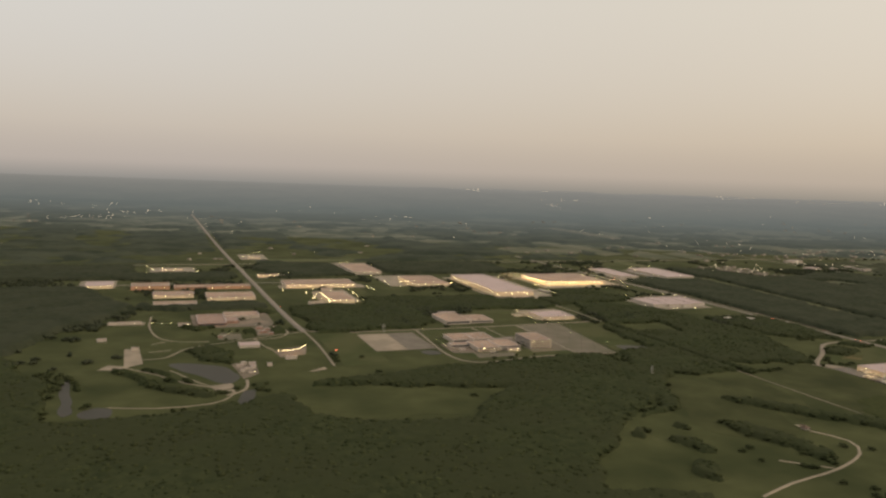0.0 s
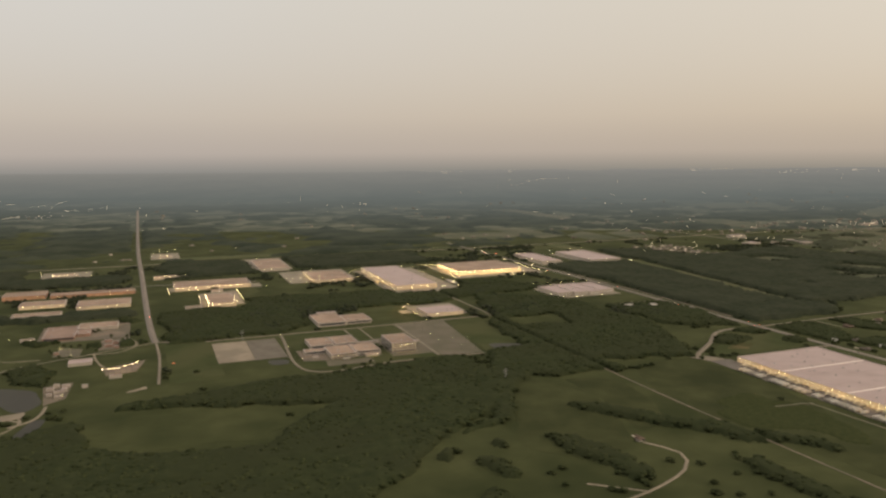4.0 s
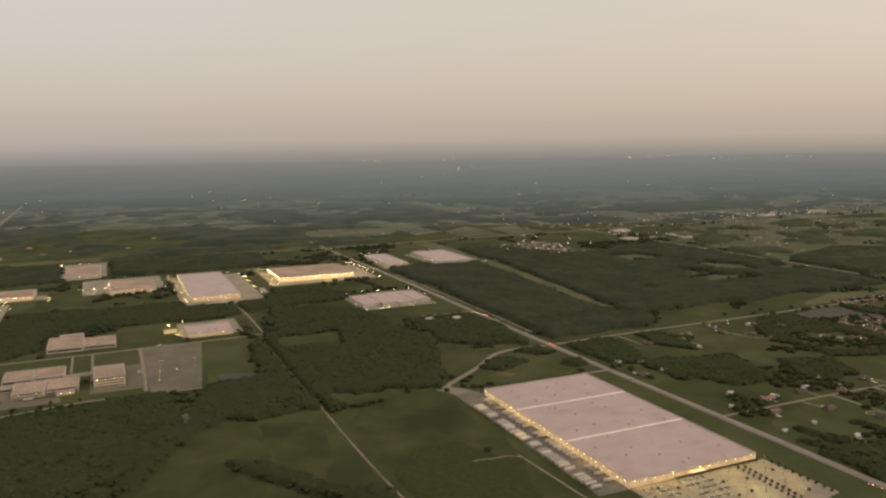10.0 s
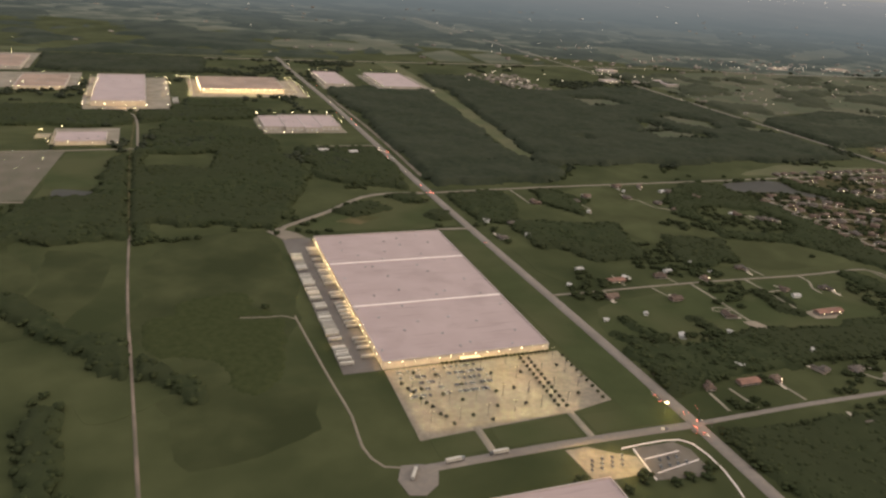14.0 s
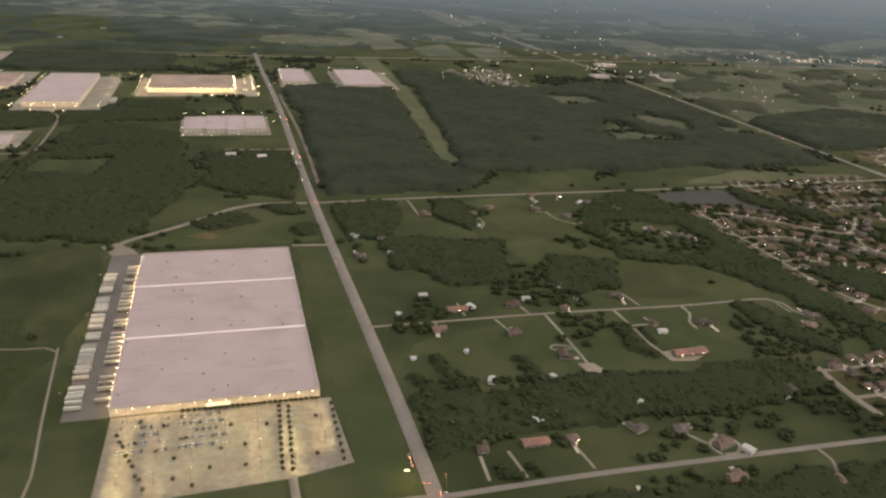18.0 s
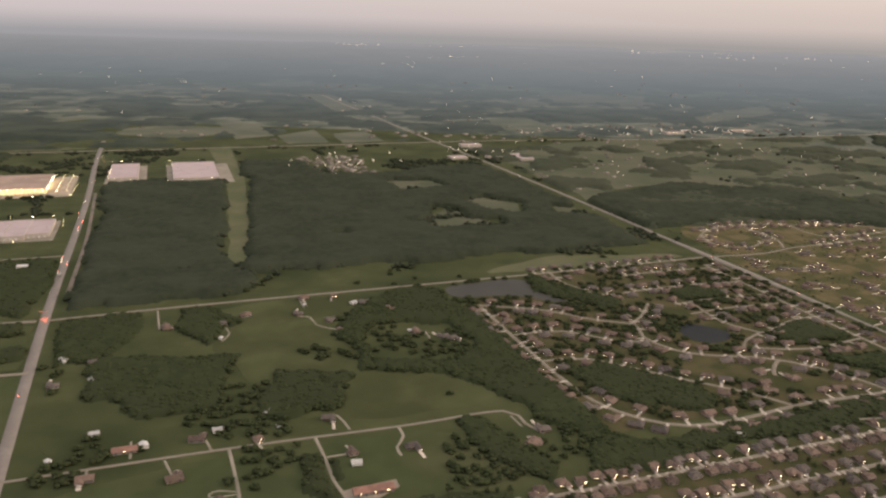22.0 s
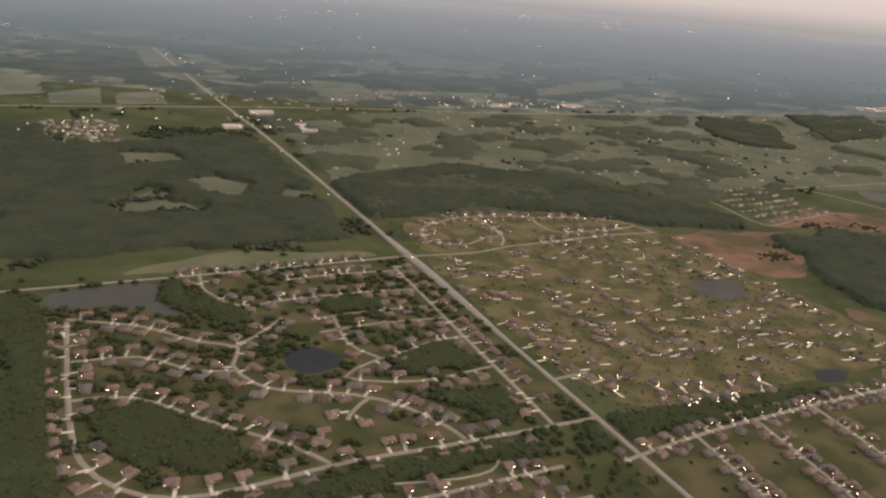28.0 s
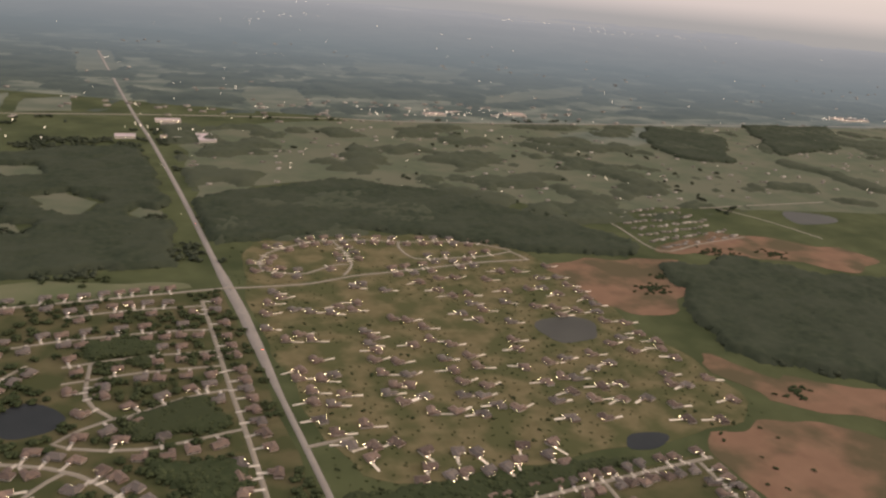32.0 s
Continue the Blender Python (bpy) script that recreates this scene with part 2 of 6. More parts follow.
M_CAR = mat("car_paint", (0.12, 0.118, 0.115), (0.15, 0.147, 0.143), 0.5, rough=0.3, vary=0.9)
M_TYRE = mat("rubber", (0.02, 0.02, 0.02), (0.03, 0.03, 0.03), 2.0)
M_SHINGLE = mat("brown_shingles", (0.0900, 0.0590, 0.0420), (0.1150, 0.0770, 0.0570), 1.5, (0.0680, 0.0480, 0.0370), 0.5, vary=0.4, amount=0.6)
M_SHINGLE_GREY = mat("grey_shingles", (0.0720, 0.0550, 0.0440), (0.0930, 0.0720, 0.0580), 1.5, (0.0650, 0.0560, 0.0480), 0.5, vary=0.4, amount=0.6)
M_SIDING = mat("brick_siding", (0.1750, 0.1180, 0.0880), (0.2100, 0.1580, 0.1250), 1.2, (0.2400, 0.2100, 0.1750), 0.08, vary=0.3)
M_DRIVE = mat("driveway_concrete", (0.31, 0.26, 0.205), (0.38, 0.32, 0.26), 0.4, (0.21, 0.18, 0.145), 1.2, vary=0.25, amount=0.5)
M_DRIVE_NEW = mat("new_driveway_concrete", (0.45, 0.375, 0.295), (0.53, 0.445, 0.355), 0.4, (0.31, 0.26, 0.21), 1.2, vary=0.25, amount=0.4)
L_WARM = lit("warm_lamp", (1.0, 0.74, 0.38), 14)
L_WHITE = lit("white_lamp", (1.0, 0.80, 0.55), 6)
L_RED = lit("red_lamp", (1.0, 0.18, 0.08), 9)
L_FAR = lit("far_lamp", (1.0, 0.84, 0.62), 0.6)
L_SHADED = lit("shielded_lamp", (1.0, 0.80, 0.48), 1.2)

# land out to the horizon, a backdrop; haze painted as glow thickening with distance
def hazy(name, woods, field, lo, hi):
    m = bpy.data.materials.new(name)
    m.use_nodes = True
    n, l = m.node_tree.nodes, m.node_tree.links
    geo = n.new("ShaderNodeNewGeometry")
    stretch = n.new("ShaderNodeMapping")
    stretch.inputs["Scale"].default_value = (0.0125, 0.0170, 0.0)
    tex = n.new("ShaderNodeTexNoise")
    tex.inputs["Scale"].default_value, tex.inputs["Detail"].default_value = 1.0, 10
    pat = n.new("ShaderNodeMapRange")
    pat.inputs["From Min"].default_value, pat.inputs["From Max"].default_value = lo, hi
    col = n.new("ShaderNodeMix")
    col.data_type = "RGBA"
    col.inputs[6].default_value, col.inputs[7].default_value = (*woods, 1), (*field, 1)
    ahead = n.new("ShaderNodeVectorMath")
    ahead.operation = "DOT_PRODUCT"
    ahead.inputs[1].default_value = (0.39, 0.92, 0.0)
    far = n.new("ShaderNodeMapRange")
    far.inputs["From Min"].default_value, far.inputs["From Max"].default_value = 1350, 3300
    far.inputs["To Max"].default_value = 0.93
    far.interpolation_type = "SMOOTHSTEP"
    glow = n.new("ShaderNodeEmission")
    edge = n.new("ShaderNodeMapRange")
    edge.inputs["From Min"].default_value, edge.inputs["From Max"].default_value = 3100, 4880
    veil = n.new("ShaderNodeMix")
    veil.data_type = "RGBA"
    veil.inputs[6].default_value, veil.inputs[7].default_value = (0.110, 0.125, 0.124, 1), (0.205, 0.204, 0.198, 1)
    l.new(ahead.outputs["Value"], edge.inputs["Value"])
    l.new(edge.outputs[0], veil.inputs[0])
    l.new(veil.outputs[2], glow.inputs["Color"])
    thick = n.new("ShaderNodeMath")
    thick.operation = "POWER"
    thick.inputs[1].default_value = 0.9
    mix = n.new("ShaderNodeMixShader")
    b = n["Principled BSDF"]
    b.inputs["Roughness"].default_value = 1.0
    b.inputs["Specular IOR Level"].default_value = 0.02
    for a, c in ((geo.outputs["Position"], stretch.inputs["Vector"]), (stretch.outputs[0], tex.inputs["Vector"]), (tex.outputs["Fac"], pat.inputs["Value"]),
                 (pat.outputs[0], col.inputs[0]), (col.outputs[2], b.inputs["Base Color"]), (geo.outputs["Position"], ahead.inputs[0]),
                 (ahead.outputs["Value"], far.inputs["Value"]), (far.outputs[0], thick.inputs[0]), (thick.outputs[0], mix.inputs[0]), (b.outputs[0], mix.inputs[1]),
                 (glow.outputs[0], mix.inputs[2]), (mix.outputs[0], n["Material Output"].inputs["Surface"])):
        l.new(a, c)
    return m


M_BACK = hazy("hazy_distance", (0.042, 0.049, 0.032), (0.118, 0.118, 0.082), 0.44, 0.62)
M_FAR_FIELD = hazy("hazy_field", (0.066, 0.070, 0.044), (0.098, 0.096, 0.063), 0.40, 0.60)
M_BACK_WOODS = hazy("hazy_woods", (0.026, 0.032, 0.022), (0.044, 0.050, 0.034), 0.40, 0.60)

# ---- helpers of this scene ----
rng = np.random.default_rng(7)


def arrays_mesh(name, verts, faces, *mats):
    me = bpy.data.meshes.new(name)
    verts, faces = np.asarray(verts, np.float32), np.asarray(faces, np.int32)
    k = faces.shape[1]
    me.vertices.add(len(verts))
    me.vertices.foreach_set("co", verts.ravel())
    me.loops.add(faces.size)
    me.loops.foreach_set("vertex_index", faces.ravel())
    me.polygons.add(len(faces))
    me.polygons.foreach_set("loop_start", np.arange(0, faces.size, k, dtype=np.int32))
    me.update(calc_edges=True)
    for m in mats:
        me.materials.append(m)
    return me


def bm_mesh(name, bm, material):
    me = bpy.data.meshes.new(name)
    bmesh.ops.recalc_face_normals(bm, faces=bm.faces)
    bm.to_mesh(me)
    bm.free()
    me.materials.append(material)
    return me


def part(name, me, parent, label="", at=(0, 0, 0), turn=0.0):
    ob = new(name, me)
    ob.parent = parent
    ob.matrix_local = pose(*at, 0, 0, turn)
    return tagged(ob, label) if label else ob


def box(bm, x0, y0, z0, x1, y1, z1, bevel=0.0):
    r = bmesh.ops.create_cube(bm, size=1.0, matrix=Matrix.LocRotScale(((x0 + x1) / 2, (y0 + y1) / 2, (z0 + z1) / 2), None, (x1 - x0, y1 - y0, z1 - z0)))
    if bevel:
        es = list({e for v in r["verts"] for e in v.link_edges})
        bmesh.ops.bevel(bm, geom=es, offset=bevel, segments=1, affect="EDGES")
    return bm


def box_mesh(name, material, *size, bevel=0.0):
    return bm_mesh(name, box(bmesh.new(), *size, bevel=bevel), material)


def smooth_line(pts, step=12.0):
    """Points along a Catmull-Rom curve through pts."""
    p = np.array(pts, float)
    if len(p) == 2:
        n = max(2, int(np.linalg.norm(p[1] - p[0]) / 60) + 1)
        return p[0] + (p[1] - p[0]) * np.linspace(0, 1, n)[:, None]
    q = np.vstack([2 * p[0] - p[1], p, 2 * p[-1] - p[-2]])
    out = []
    for i in range(1, len(q) - 2):
        n = max(2, int(np.linalg.norm(q[i + 1] - q[i]) / step))
        for s in np.linspace(0, 1, n, endpoint=False):
            a, b, c, d = q[i - 1], q[i], q[i + 1], q[i + 2]
            out.append(0.5 * (2 * b + (c - a) * s + (2 * a - 5 * b + 4 * c - d) * s**2 + (3 * b - a - 3 * c + d) * s**3))
    return np.array(out + [p[-1]])


ROAD_LINES = []          # (points, half width), to keep trees and houses off


def ribbon(name, pts, width, material, label, z=0.15, category="road", closed=False, kind="structure"):
    """A strip of paving with a small kerb edge along a curve. width: metres, or pairs of y and metres."""
    line = smooth_line(pts)
    half = np.full(len(line), width / 2) if np.isscalar(width) else np.interp(line[:, 1], *zip(*width)) / 2
    d = np.gradient(line, axis=0)
    d /= np.linalg.norm(d, axis=1)[:, None] + 1e-9
    side = np.stack([-d[:, 1], d[:, 0]], 1)
    n = len(line)
    rows = []
    for off, h in ((-half - 0.12, 0.0), (-half, z), (half, z), (half + 0.12, 0.0)):
        rows.append(np.c_[line + side * off[:, None], np.full(n, h)])
    verts = np.stack(rows, 1).reshape(-1, 3)
    faces = [(4 * i + k, 4 * i + k + 1, 4 * i + 5 + k, 4 * i + 4 + k)[::-1] for i in range(n - 1) for k in range(3)]
    ROAD_LINES.append((line, float(half.max())))
    return tagged(new(name, arrays_mesh(name, verts, faces, material)), label, category, kind=kind)


PATCHES = [0]
OPEN_FIELDS = []


def patch(name, pts, material, label, z=0.06, category="field", wobble=0.0, kind="structure"):
    """A flat piece of ground with its outline through pts, a little uneven where wobble is given."""
    PATCHES[0] += 1
    if name == "field" and pts[0][1] < 760:
        OPEN_FIELDS.append(pts)
    z = z + 0.0009 * (PATCHES[0] % 60)
    p = np.array(pts, float)
    if wobble >= 4:
        for _ in range(2):
            q = np.roll(p, -1, 0)
            p = np.stack([p * 0.78 + q * 0.22, p * 0.22 + q * 0.78], 1).reshape(-1, 2)
    if wobble:
        ring = []
        for i in range(len(p)):
            a, b = p[i], p[(i + 1) % len(p)]
            n = max(2, int(np.linalg.norm(b - a) / (wobble * 2)))
            for s in range(n):
                q = a + (b - a) * s / n
                ring.append(q + wobble * 1.2 * np.array([noise.noise((q[0] * 0.035, q[1] * 0.035, 3.3)), noise.noise((q[0] * 0.035, q[1] * 0.035, 9.7))]))
        p = np.array(ring)
    bm = bmesh.new()
    top = [bm.verts.new((x, y, z)) for x, y in p]
    low = [bm.verts.new((x, y, -0.02)) for x, y in p]
    f = bm.faces.new(top)
    for i in range(len(top)):
        bm.faces.new((top[i], low[i], low[i - 1], top[i - 1]))
    bmesh.ops.triangulate(bm, faces=[f])
    return tagged(new(name, bm_mesh(name, bm, material)), label, category, kind=kind)


def rect(x0, y0, x1, y1):
    return [(x0, y0), (x1, y0), (x1, y1), (x0, y1)]


def inside(pts, poly):
    """Which of pts lie in the polygon."""
    p, q = np.asarray(poly, float), np.roll(np.asarray(poly, float), -1, 0)
    x, y = pts[:, 0][:, None], pts[:, 1][:, None]
    cross = ((p[:, 1] > y) != (q[:, 1] > y)) & (x < (q[:, 0] - p[:, 0]) * (y - p[:, 1]) / (q[:, 1] - p[:, 1] + 1e-12) + p[:, 0])
    return cross.sum(1) % 2 == 1


def near_line(pts, line, dist):
    out = np.zeros(len(pts), bool)
    for a, b in zip(line[:-1], line[1:]):
        ab = b - a
        s = np.clip(((pts - a) @ ab) / (ab @ ab + 1e-9), 0, 1)
        out |= ((pts - a - s[:, None] * ab) ** 2).sum(1) < dist * dist
    return out


TABLE = np.random.default_rng(3).random((64, 64))


def rough_noise(x, y, size, octaves=3):
    """Smooth random values of 0 to 1 over the plan."""
    total, amp, sum_amp = 0, 1.0, 0.0
    for o in range(octaves):
        u, v = x / size * 2**o + 17 * o + 500, y / size * 2**o + 9 * o + 500
        i, j = np.floor(u).astype(int), np.floor(v).astype(int)
        a, b = u - i, v - j
        a, b = a * a * (3 - 2 * a), b * b * (3 - 2 * b)
        t = lambda p, q: TABLE[p % 64, q % 64]
        total = total + amp * ((t(i, j) * (1 - a) + t(i + 1, j) * a) * (1 - b) + (t(i, j + 1) * (1 - a) + t(i + 1, j + 1) * a) * b)
        sum_amp, amp = sum_amp + amp, amp * 0.5
    return total / sum_amp


# ---- ground and distance ----
def far_rise(u):
    s = np.clip((u - 2900) / 1950, 0, 1)
    return 72 * s * s * (3 - 2 * s)


def land(name, u0, u1, nu, w0, w1, nw, material, label, category):
    """A sheet of land in the directions ahead (u) and across (w)."""
    u, w = np.meshgrid(np.linspace(u0, u1, nu), np.linspace(w0, w1, nw), indexing="ij")
    x, y = 0.39 * u + 0.92 * w, 0.92 * u - 0.39 * w
    verts = np.stack([x, y, far_rise(u)], -1).reshape(-1, 3)
    i, j = np.meshgrid(np.arange(nu - 1), np.arange(nw - 1), indexing="ij")
    a = (i * nw + j).ravel()
    faces = np.stack([a, a + 1, a + nw + 1, a + nw], 1)[:, ::-1]
    return tagged(new(name, arrays_mesh(name, verts, faces, material)), label, category, kind="structure")


land("ground", -2400, 1800, 30, -5000, 6500, 60, M_GROUND, "open green meadow land with rough grass", "ground")
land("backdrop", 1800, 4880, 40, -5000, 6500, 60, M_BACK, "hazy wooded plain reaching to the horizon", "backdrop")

# ---- fields and water ----
GREEN = "green mown grass field between woods"
for pts in ([(395, 522), (422, 472), (405, 395), (386, 360), (337, 372), (334, 420), (354, 450), (375, 528)],
            [(274, 410), (307, 385), (318, 340), (270, 322), (226, 319), (240, 370)],
            [(422, 514), (456, 500), (452, 430), (437, 400), (414, 395), (418, 440)],
            [(478, 500), (500, 512), (560, 535), (556, 500), (556, 440), (548, 372), (505, 300), (478, 330), (470, 440)],
            [(295, 414), (335, 441), (340, 400), (329, 375), (300, 385)],
            [(476, 290), (540, 280), (550, 330), (500, 340)]):
    patch("field", pts, M_GROUND if pts[0][0] < 300 else M_ROUGH, GREEN, 0.05, wobble=9)
patch("field", [(144, 736), (183, 736), (186, 618), (145, 606)], M_FIELD, "bright green grass field beside the gravel lot")
patch("field", [(416, 736), (452, 734), (447, 640), (404, 612)], M_FIELD, "bright green grass field beside the car park", wobble=3)
patch("field", [(290, 850), (405, 835), (400, 800), (352, 812), (292, 826)], M_FIELD, "bright green grass field behind the office building", wobble=5)
patch("field", [(476, 732), (538, 722), (528, 668), (474, 680)], M_GROUND, "olive grass clearing in the woods", wobble=6)
patch("field", [(205, 945), (262, 965), (262, 1040), (236, 1045), (232, 930)], M_FIELD, "green grass field beside the lit plant", wobble=5)
patch("field", rect(250.4, 608, 361, 737.5), M_FIELD, "worn green lawns between the campus buildings", 0.03, "lawn", wobble=1)
patch("field", [(672, 266), (693, 268), (692, 505), (669, 505)], M_FIELD, "mown grass strip between the warehouse and the road", 0.05)
for x0, x1 in ((582, 602), (609, 644), (651, 690)):
    patch("field", rect(x0, 265, x1, 278), M_FIELD, "mown lawn between the car park and the street", 0.05, "lawn")
patch("field", rect(660, 1150, 860, 1290), M_FIELD, "green grass field by the highway", 0.05, wobble=8)
patch("field", [(800, 592), (905, 590), (895, 555), (882, 500), (872, 450), (925, 455), (960, 440), (935, 400), (830, 402), (812, 455), (791, 524)], M_MEADOW, "wide green pasture among farmhouses", 0.05, wobble=5)
patch("field", [(706, 505), (725, 500), (770, 405), (706, 400)], M_GROUND, "rough olive pasture beside the road", 0.05, wobble=5)
patch("field", rect(704, 300, 930, 386), M_FIELD, "green house lots with mown grass", 0.05, wobble=4)
patch("field", [(1000, 604), (1208, 606), (1206, 622), (1154, 630), (1104, 647), (1050, 628)], M_FIELD_PALE, "pale dry grass strip along the forest edge", 0.05, wobble=5)
for pts in ([(1008, 781), (1055, 842), (1080, 827), (1077, 790), (1104, 782), (1092, 743), (1063, 744), (1027, 763)], [(1033, 1003), (1104, 990), (1103, 945), (1031, 936)],
            [(1089, 871), (1124, 890), (1155, 838), (1127, 790), (1096, 825)], [(1183, 834), (1212, 810), (1208, 764), (1172, 791)]):
    patch("field", pts, M_PASTURE, "pale grassy clearing in the forest", 0.05, wobble=16)
patch("field", [(836, 1300), (868, 1300), (866, 1060), (853, 900), (834, 690), (817, 690), (833, 900), (842, 1060)], M_FIELD_PALE, "straight pale clearing cut through the forest", 0.05, wobble=2)
patch("field", [(1400, 1052), (1477, 1088), (1500, 1000), (1468, 954), (1397, 943)], M_FIELD_PALE, "pale meadow beyond the forest", 0.05, wobble=8)
for pts in ([(870, 1645), (942, 1584), (955, 1427), (883, 1395)], [(1126, 2222), (1217, 2185), (1224, 1840), (1132, 1730)], [(959, 1427), (1037, 1494), (1032, 1334), (963, 1331)],
            [(1059, 1434), (1124, 1470), (1127, 1337), (1052, 1324)], [(1828, 2162), (2170, 2108), (1975, 1825), (1778, 1958)], [(1943, 1579), (2377, 1831), (2221, 1605), (1880, 1454)],
            [(1867, 1166), (2101, 1240), (2176, 1159), (1930, 1061)]):
    patch("field", pts, M_FAR_FIELD, "pale field on the far plain", 0.06, wobble=3.5)
for x in (603.5, 647.5):
    ribbon("driveway", [(x, 281), (x + 0.2, 262)], 3.0, M_CONCRETE, "concrete drive from the car park to the street", 0.13, "driveway")
patch("field", [(1440, 1652), (1542, 1629), (1525, 1480), (1497, 1391), (1386, 1378)], M_FAR_FIELD, "pale ploughed field beyond the highway", 0.05, wobble=8)
patch("field", [(715, 1600), (901, 1555), (850, 1412), (684, 1461)], M_FAR_FIELD, "pale field beyond the highway", 0.05, wobble=10)
patch("field", [(500, 1740), (640, 1740), (620, 1669), (500, 1660)], M_FAR_FIELD, "pale field beyond the highway", 0.05, wobble=10)
patch("field", [(150, 1340), (500, 1330), (660, 1320), (660, 1345), (480, 1362), (150, 1380)], M_FIELD_PALE, "long pale grass strip beside the railway cutting", 0.05, wobble=4)
patch("field", [(1240, 700), (1260, 1290), (2100, 1250), (3200, 1240), (2900, 800), (2300, 640), (2000, 690), (1780, 745), (1640, 740), (1500, 860), (1390, 910), (1270, 870)], M_PASTURE, "wide green pasture with scattered farms", 0.045, wobble=14)
for pts in ([(1497, 600), (1560, 606), (1649, 581), (1630, 545), (1580, 500), (1531, 479), (1505, 495), (1510, 560)],
            [(1510, 433), (1542, 384), (1597, 352), (1640, 300), (1600, 290), (1566, 322), (1515, 352)],
            [(1443, 330), (1490, 340), (1543, 318), (1570, 270), (1520, 200), (1421, 220), (1436, 290)],
            [(1625, 618), (1700, 640), (1757, 653), (1794, 615), (1877, 557), (1822, 516), (1744, 563), (1690, 600)]):
    patch("marsh", pts, M_MARSH, "brown bare marsh ground with dark brush", 0.055, "marsh", wobble=13)
patch("field", [(77, 557), (128, 562), (248, 520), (200, 458), (96, 480)], M_GROUND, "thin brownish clearing in the woods", 0.05, wobble=12)
patch("field", [(-35, 560), (128, 590), (128, 760), (40, 800), (-60, 790), (-70, 650)], M_GROUND, "trampled grass of the training grounds", 0.045, wobble=8)

patch("lawns", [(1244, 600), (1262, 700), (1290, 708), (1380, 704), (1500, 672), (1512, 560), (1528, 530), (1495, 478), (1510, 428), (1504, 345), (1444, 338), (1330, 343), (1244, 346)], M_LAWN, "brownish lawns of the open housing estate", 0.02, "lawn", wobble=5)
patch("lawns", [(1222, 200), (1224, 322), (1440, 324), (1425, 200)], M_YARD_GRASS, "brownish lawns of the new houses", 0.02, "lawn", wobble=3)
patch("lawns", [(976, 350), (976, 560), (1058, 600), (1230, 601), (1230, 350)], M_YARD_GRASS, "brownish lawns between the houses of the old estate", 0.02, "lawn", wobble=3)
patch("lawns", [(903, 180), (903, 318), (1200, 320), (1200, 180)], M_YARD_GRASS, "brownish lawns of the new houses", 0.02, "lawn", wobble=3)

PONDS = []
POND_SHAPES = [([(5, 648), (29, 643), (55, 632), (60, 600), (53, 578), (46, 578), (26, 610)], "long grey pond on the training grounds"),
    ([(-62, 609), (-57, 609), (-54, 550), (-47, 528), (-57, 519), (-61, 560)], "narrow grey pool at the edge of the woods"),
    ([(-47, 527), (-38, 538), (-28, 533), (-28, 515), (-42, 514)], "shallow grey pool at the edge of the woods"),
    ([(56, 558), (65, 560), (63, 530), (58, 518), (49, 518), (55, 536)], "small grey pool at the edge of the woods"),
    ([(411, 631), (430, 627), (453, 616), (440, 608), (415, 610)], "pale shallow pond beside the car park"),
    ([(222, 650), (240, 648), (238, 632), (226, 632)], "small dark pond beside the gravel lot")]
POND_SHAPES += [([(972, 588), (1044, 594), (1036, 556), (1052, 530), (1044, 524), (1024, 548), (1012, 556), (968, 560)], "long grey pond at the edge of the housing estate"),
    ([(1092, 448), (1098, 462), (1108, 467), (1119, 461), (1128, 447), (1122, 434), (1104, 434)], "dark pond among the houses"),
    ([(1430, 495), (1462, 502), (1480, 488), (1464, 459), (1428, 460)], "grey pond among the houses"),
    ([(1404, 350), (1424, 350), (1430, 343), (1413, 335), (1396, 338)], "dark pond by the new houses"),
    ([(1917, 712), (1961, 680), (1945, 655), (1880, 654), (1890, 690)], "grey reservoir in the brown land"),
    ([(921, 764), (934, 766), (940, 752), (926, 748)], "small pond in the forest")]
for pts, lab in POND_SHAPES:
    patch("pond", pts, M_WATER_DARK if 1080 < pts[0][0] < 1420 else M_WATER, lab, 0.08, "pond", wobble=4.0)
    PONDS.append(pts)

# ---- roads ----
WIDE = "pale four-lane concrete highway with traffic"
ribbon("road", [(690, 60), (697, 259), (690, 602), (688, 953), (681, 1200), (679, 1404)], 6.0, M_ROAD, WIDE)
ribbon("road", [(137, 752), (134, 790), (130, 907), (124, 1195), (116, 1610), (108, 2720)], 6.0, M_ROAD, "straight pale two-lane road towards the horizon")
ribbon("road", [(1238, 150), (1237, 348), (1236, 440), (1236, 480), (1236, 520), (1236, 560), (1235, 590), (1234, 630), (1233, 665), (1230, 850), (1222, 1123), (1210, 1383), (1180, 2300)], ((150, 3.0), (440, 3.2), (500, 6.6), (560, 7.6), (610, 7.6), (670, 4.6), (1383, 4.4)), M_ROAD, "long straight pale road past the housing estates")
ribbon("road", [(-600, 1310), (675, 1305), (1204, 1310), (1500, 1296), (1702, 1268), (2300, 1262), (4200, 1255)], 5.0, M_STREET, "pale highway crossing the plain")
ribbon("road", [(-96, 1085), (9, 1090), (116, 1092), (270, 1075)], 3.5, M_ROAD, "pale street through the industrial estate")
ribbon("road", [(573, 260), (634, 261), (694, 260)], 4.4, M_ROAD, "two-lane concrete street in front of the warehouse", 0.16)
ribbon("road", [(696, 260), (760, 261), (840, 259.5), (912, 258)], 2.7, M_ROAD, "narrow concrete street past small farms", 0.162)
S = "narrow pale street lined with houses"
ribbon("street", [(690, 592), (791, 596), (934, 597), (1084, 599), (1236, 604)], 2.7, M_STREET, "narrow pale street along the forest edge", 0.16)
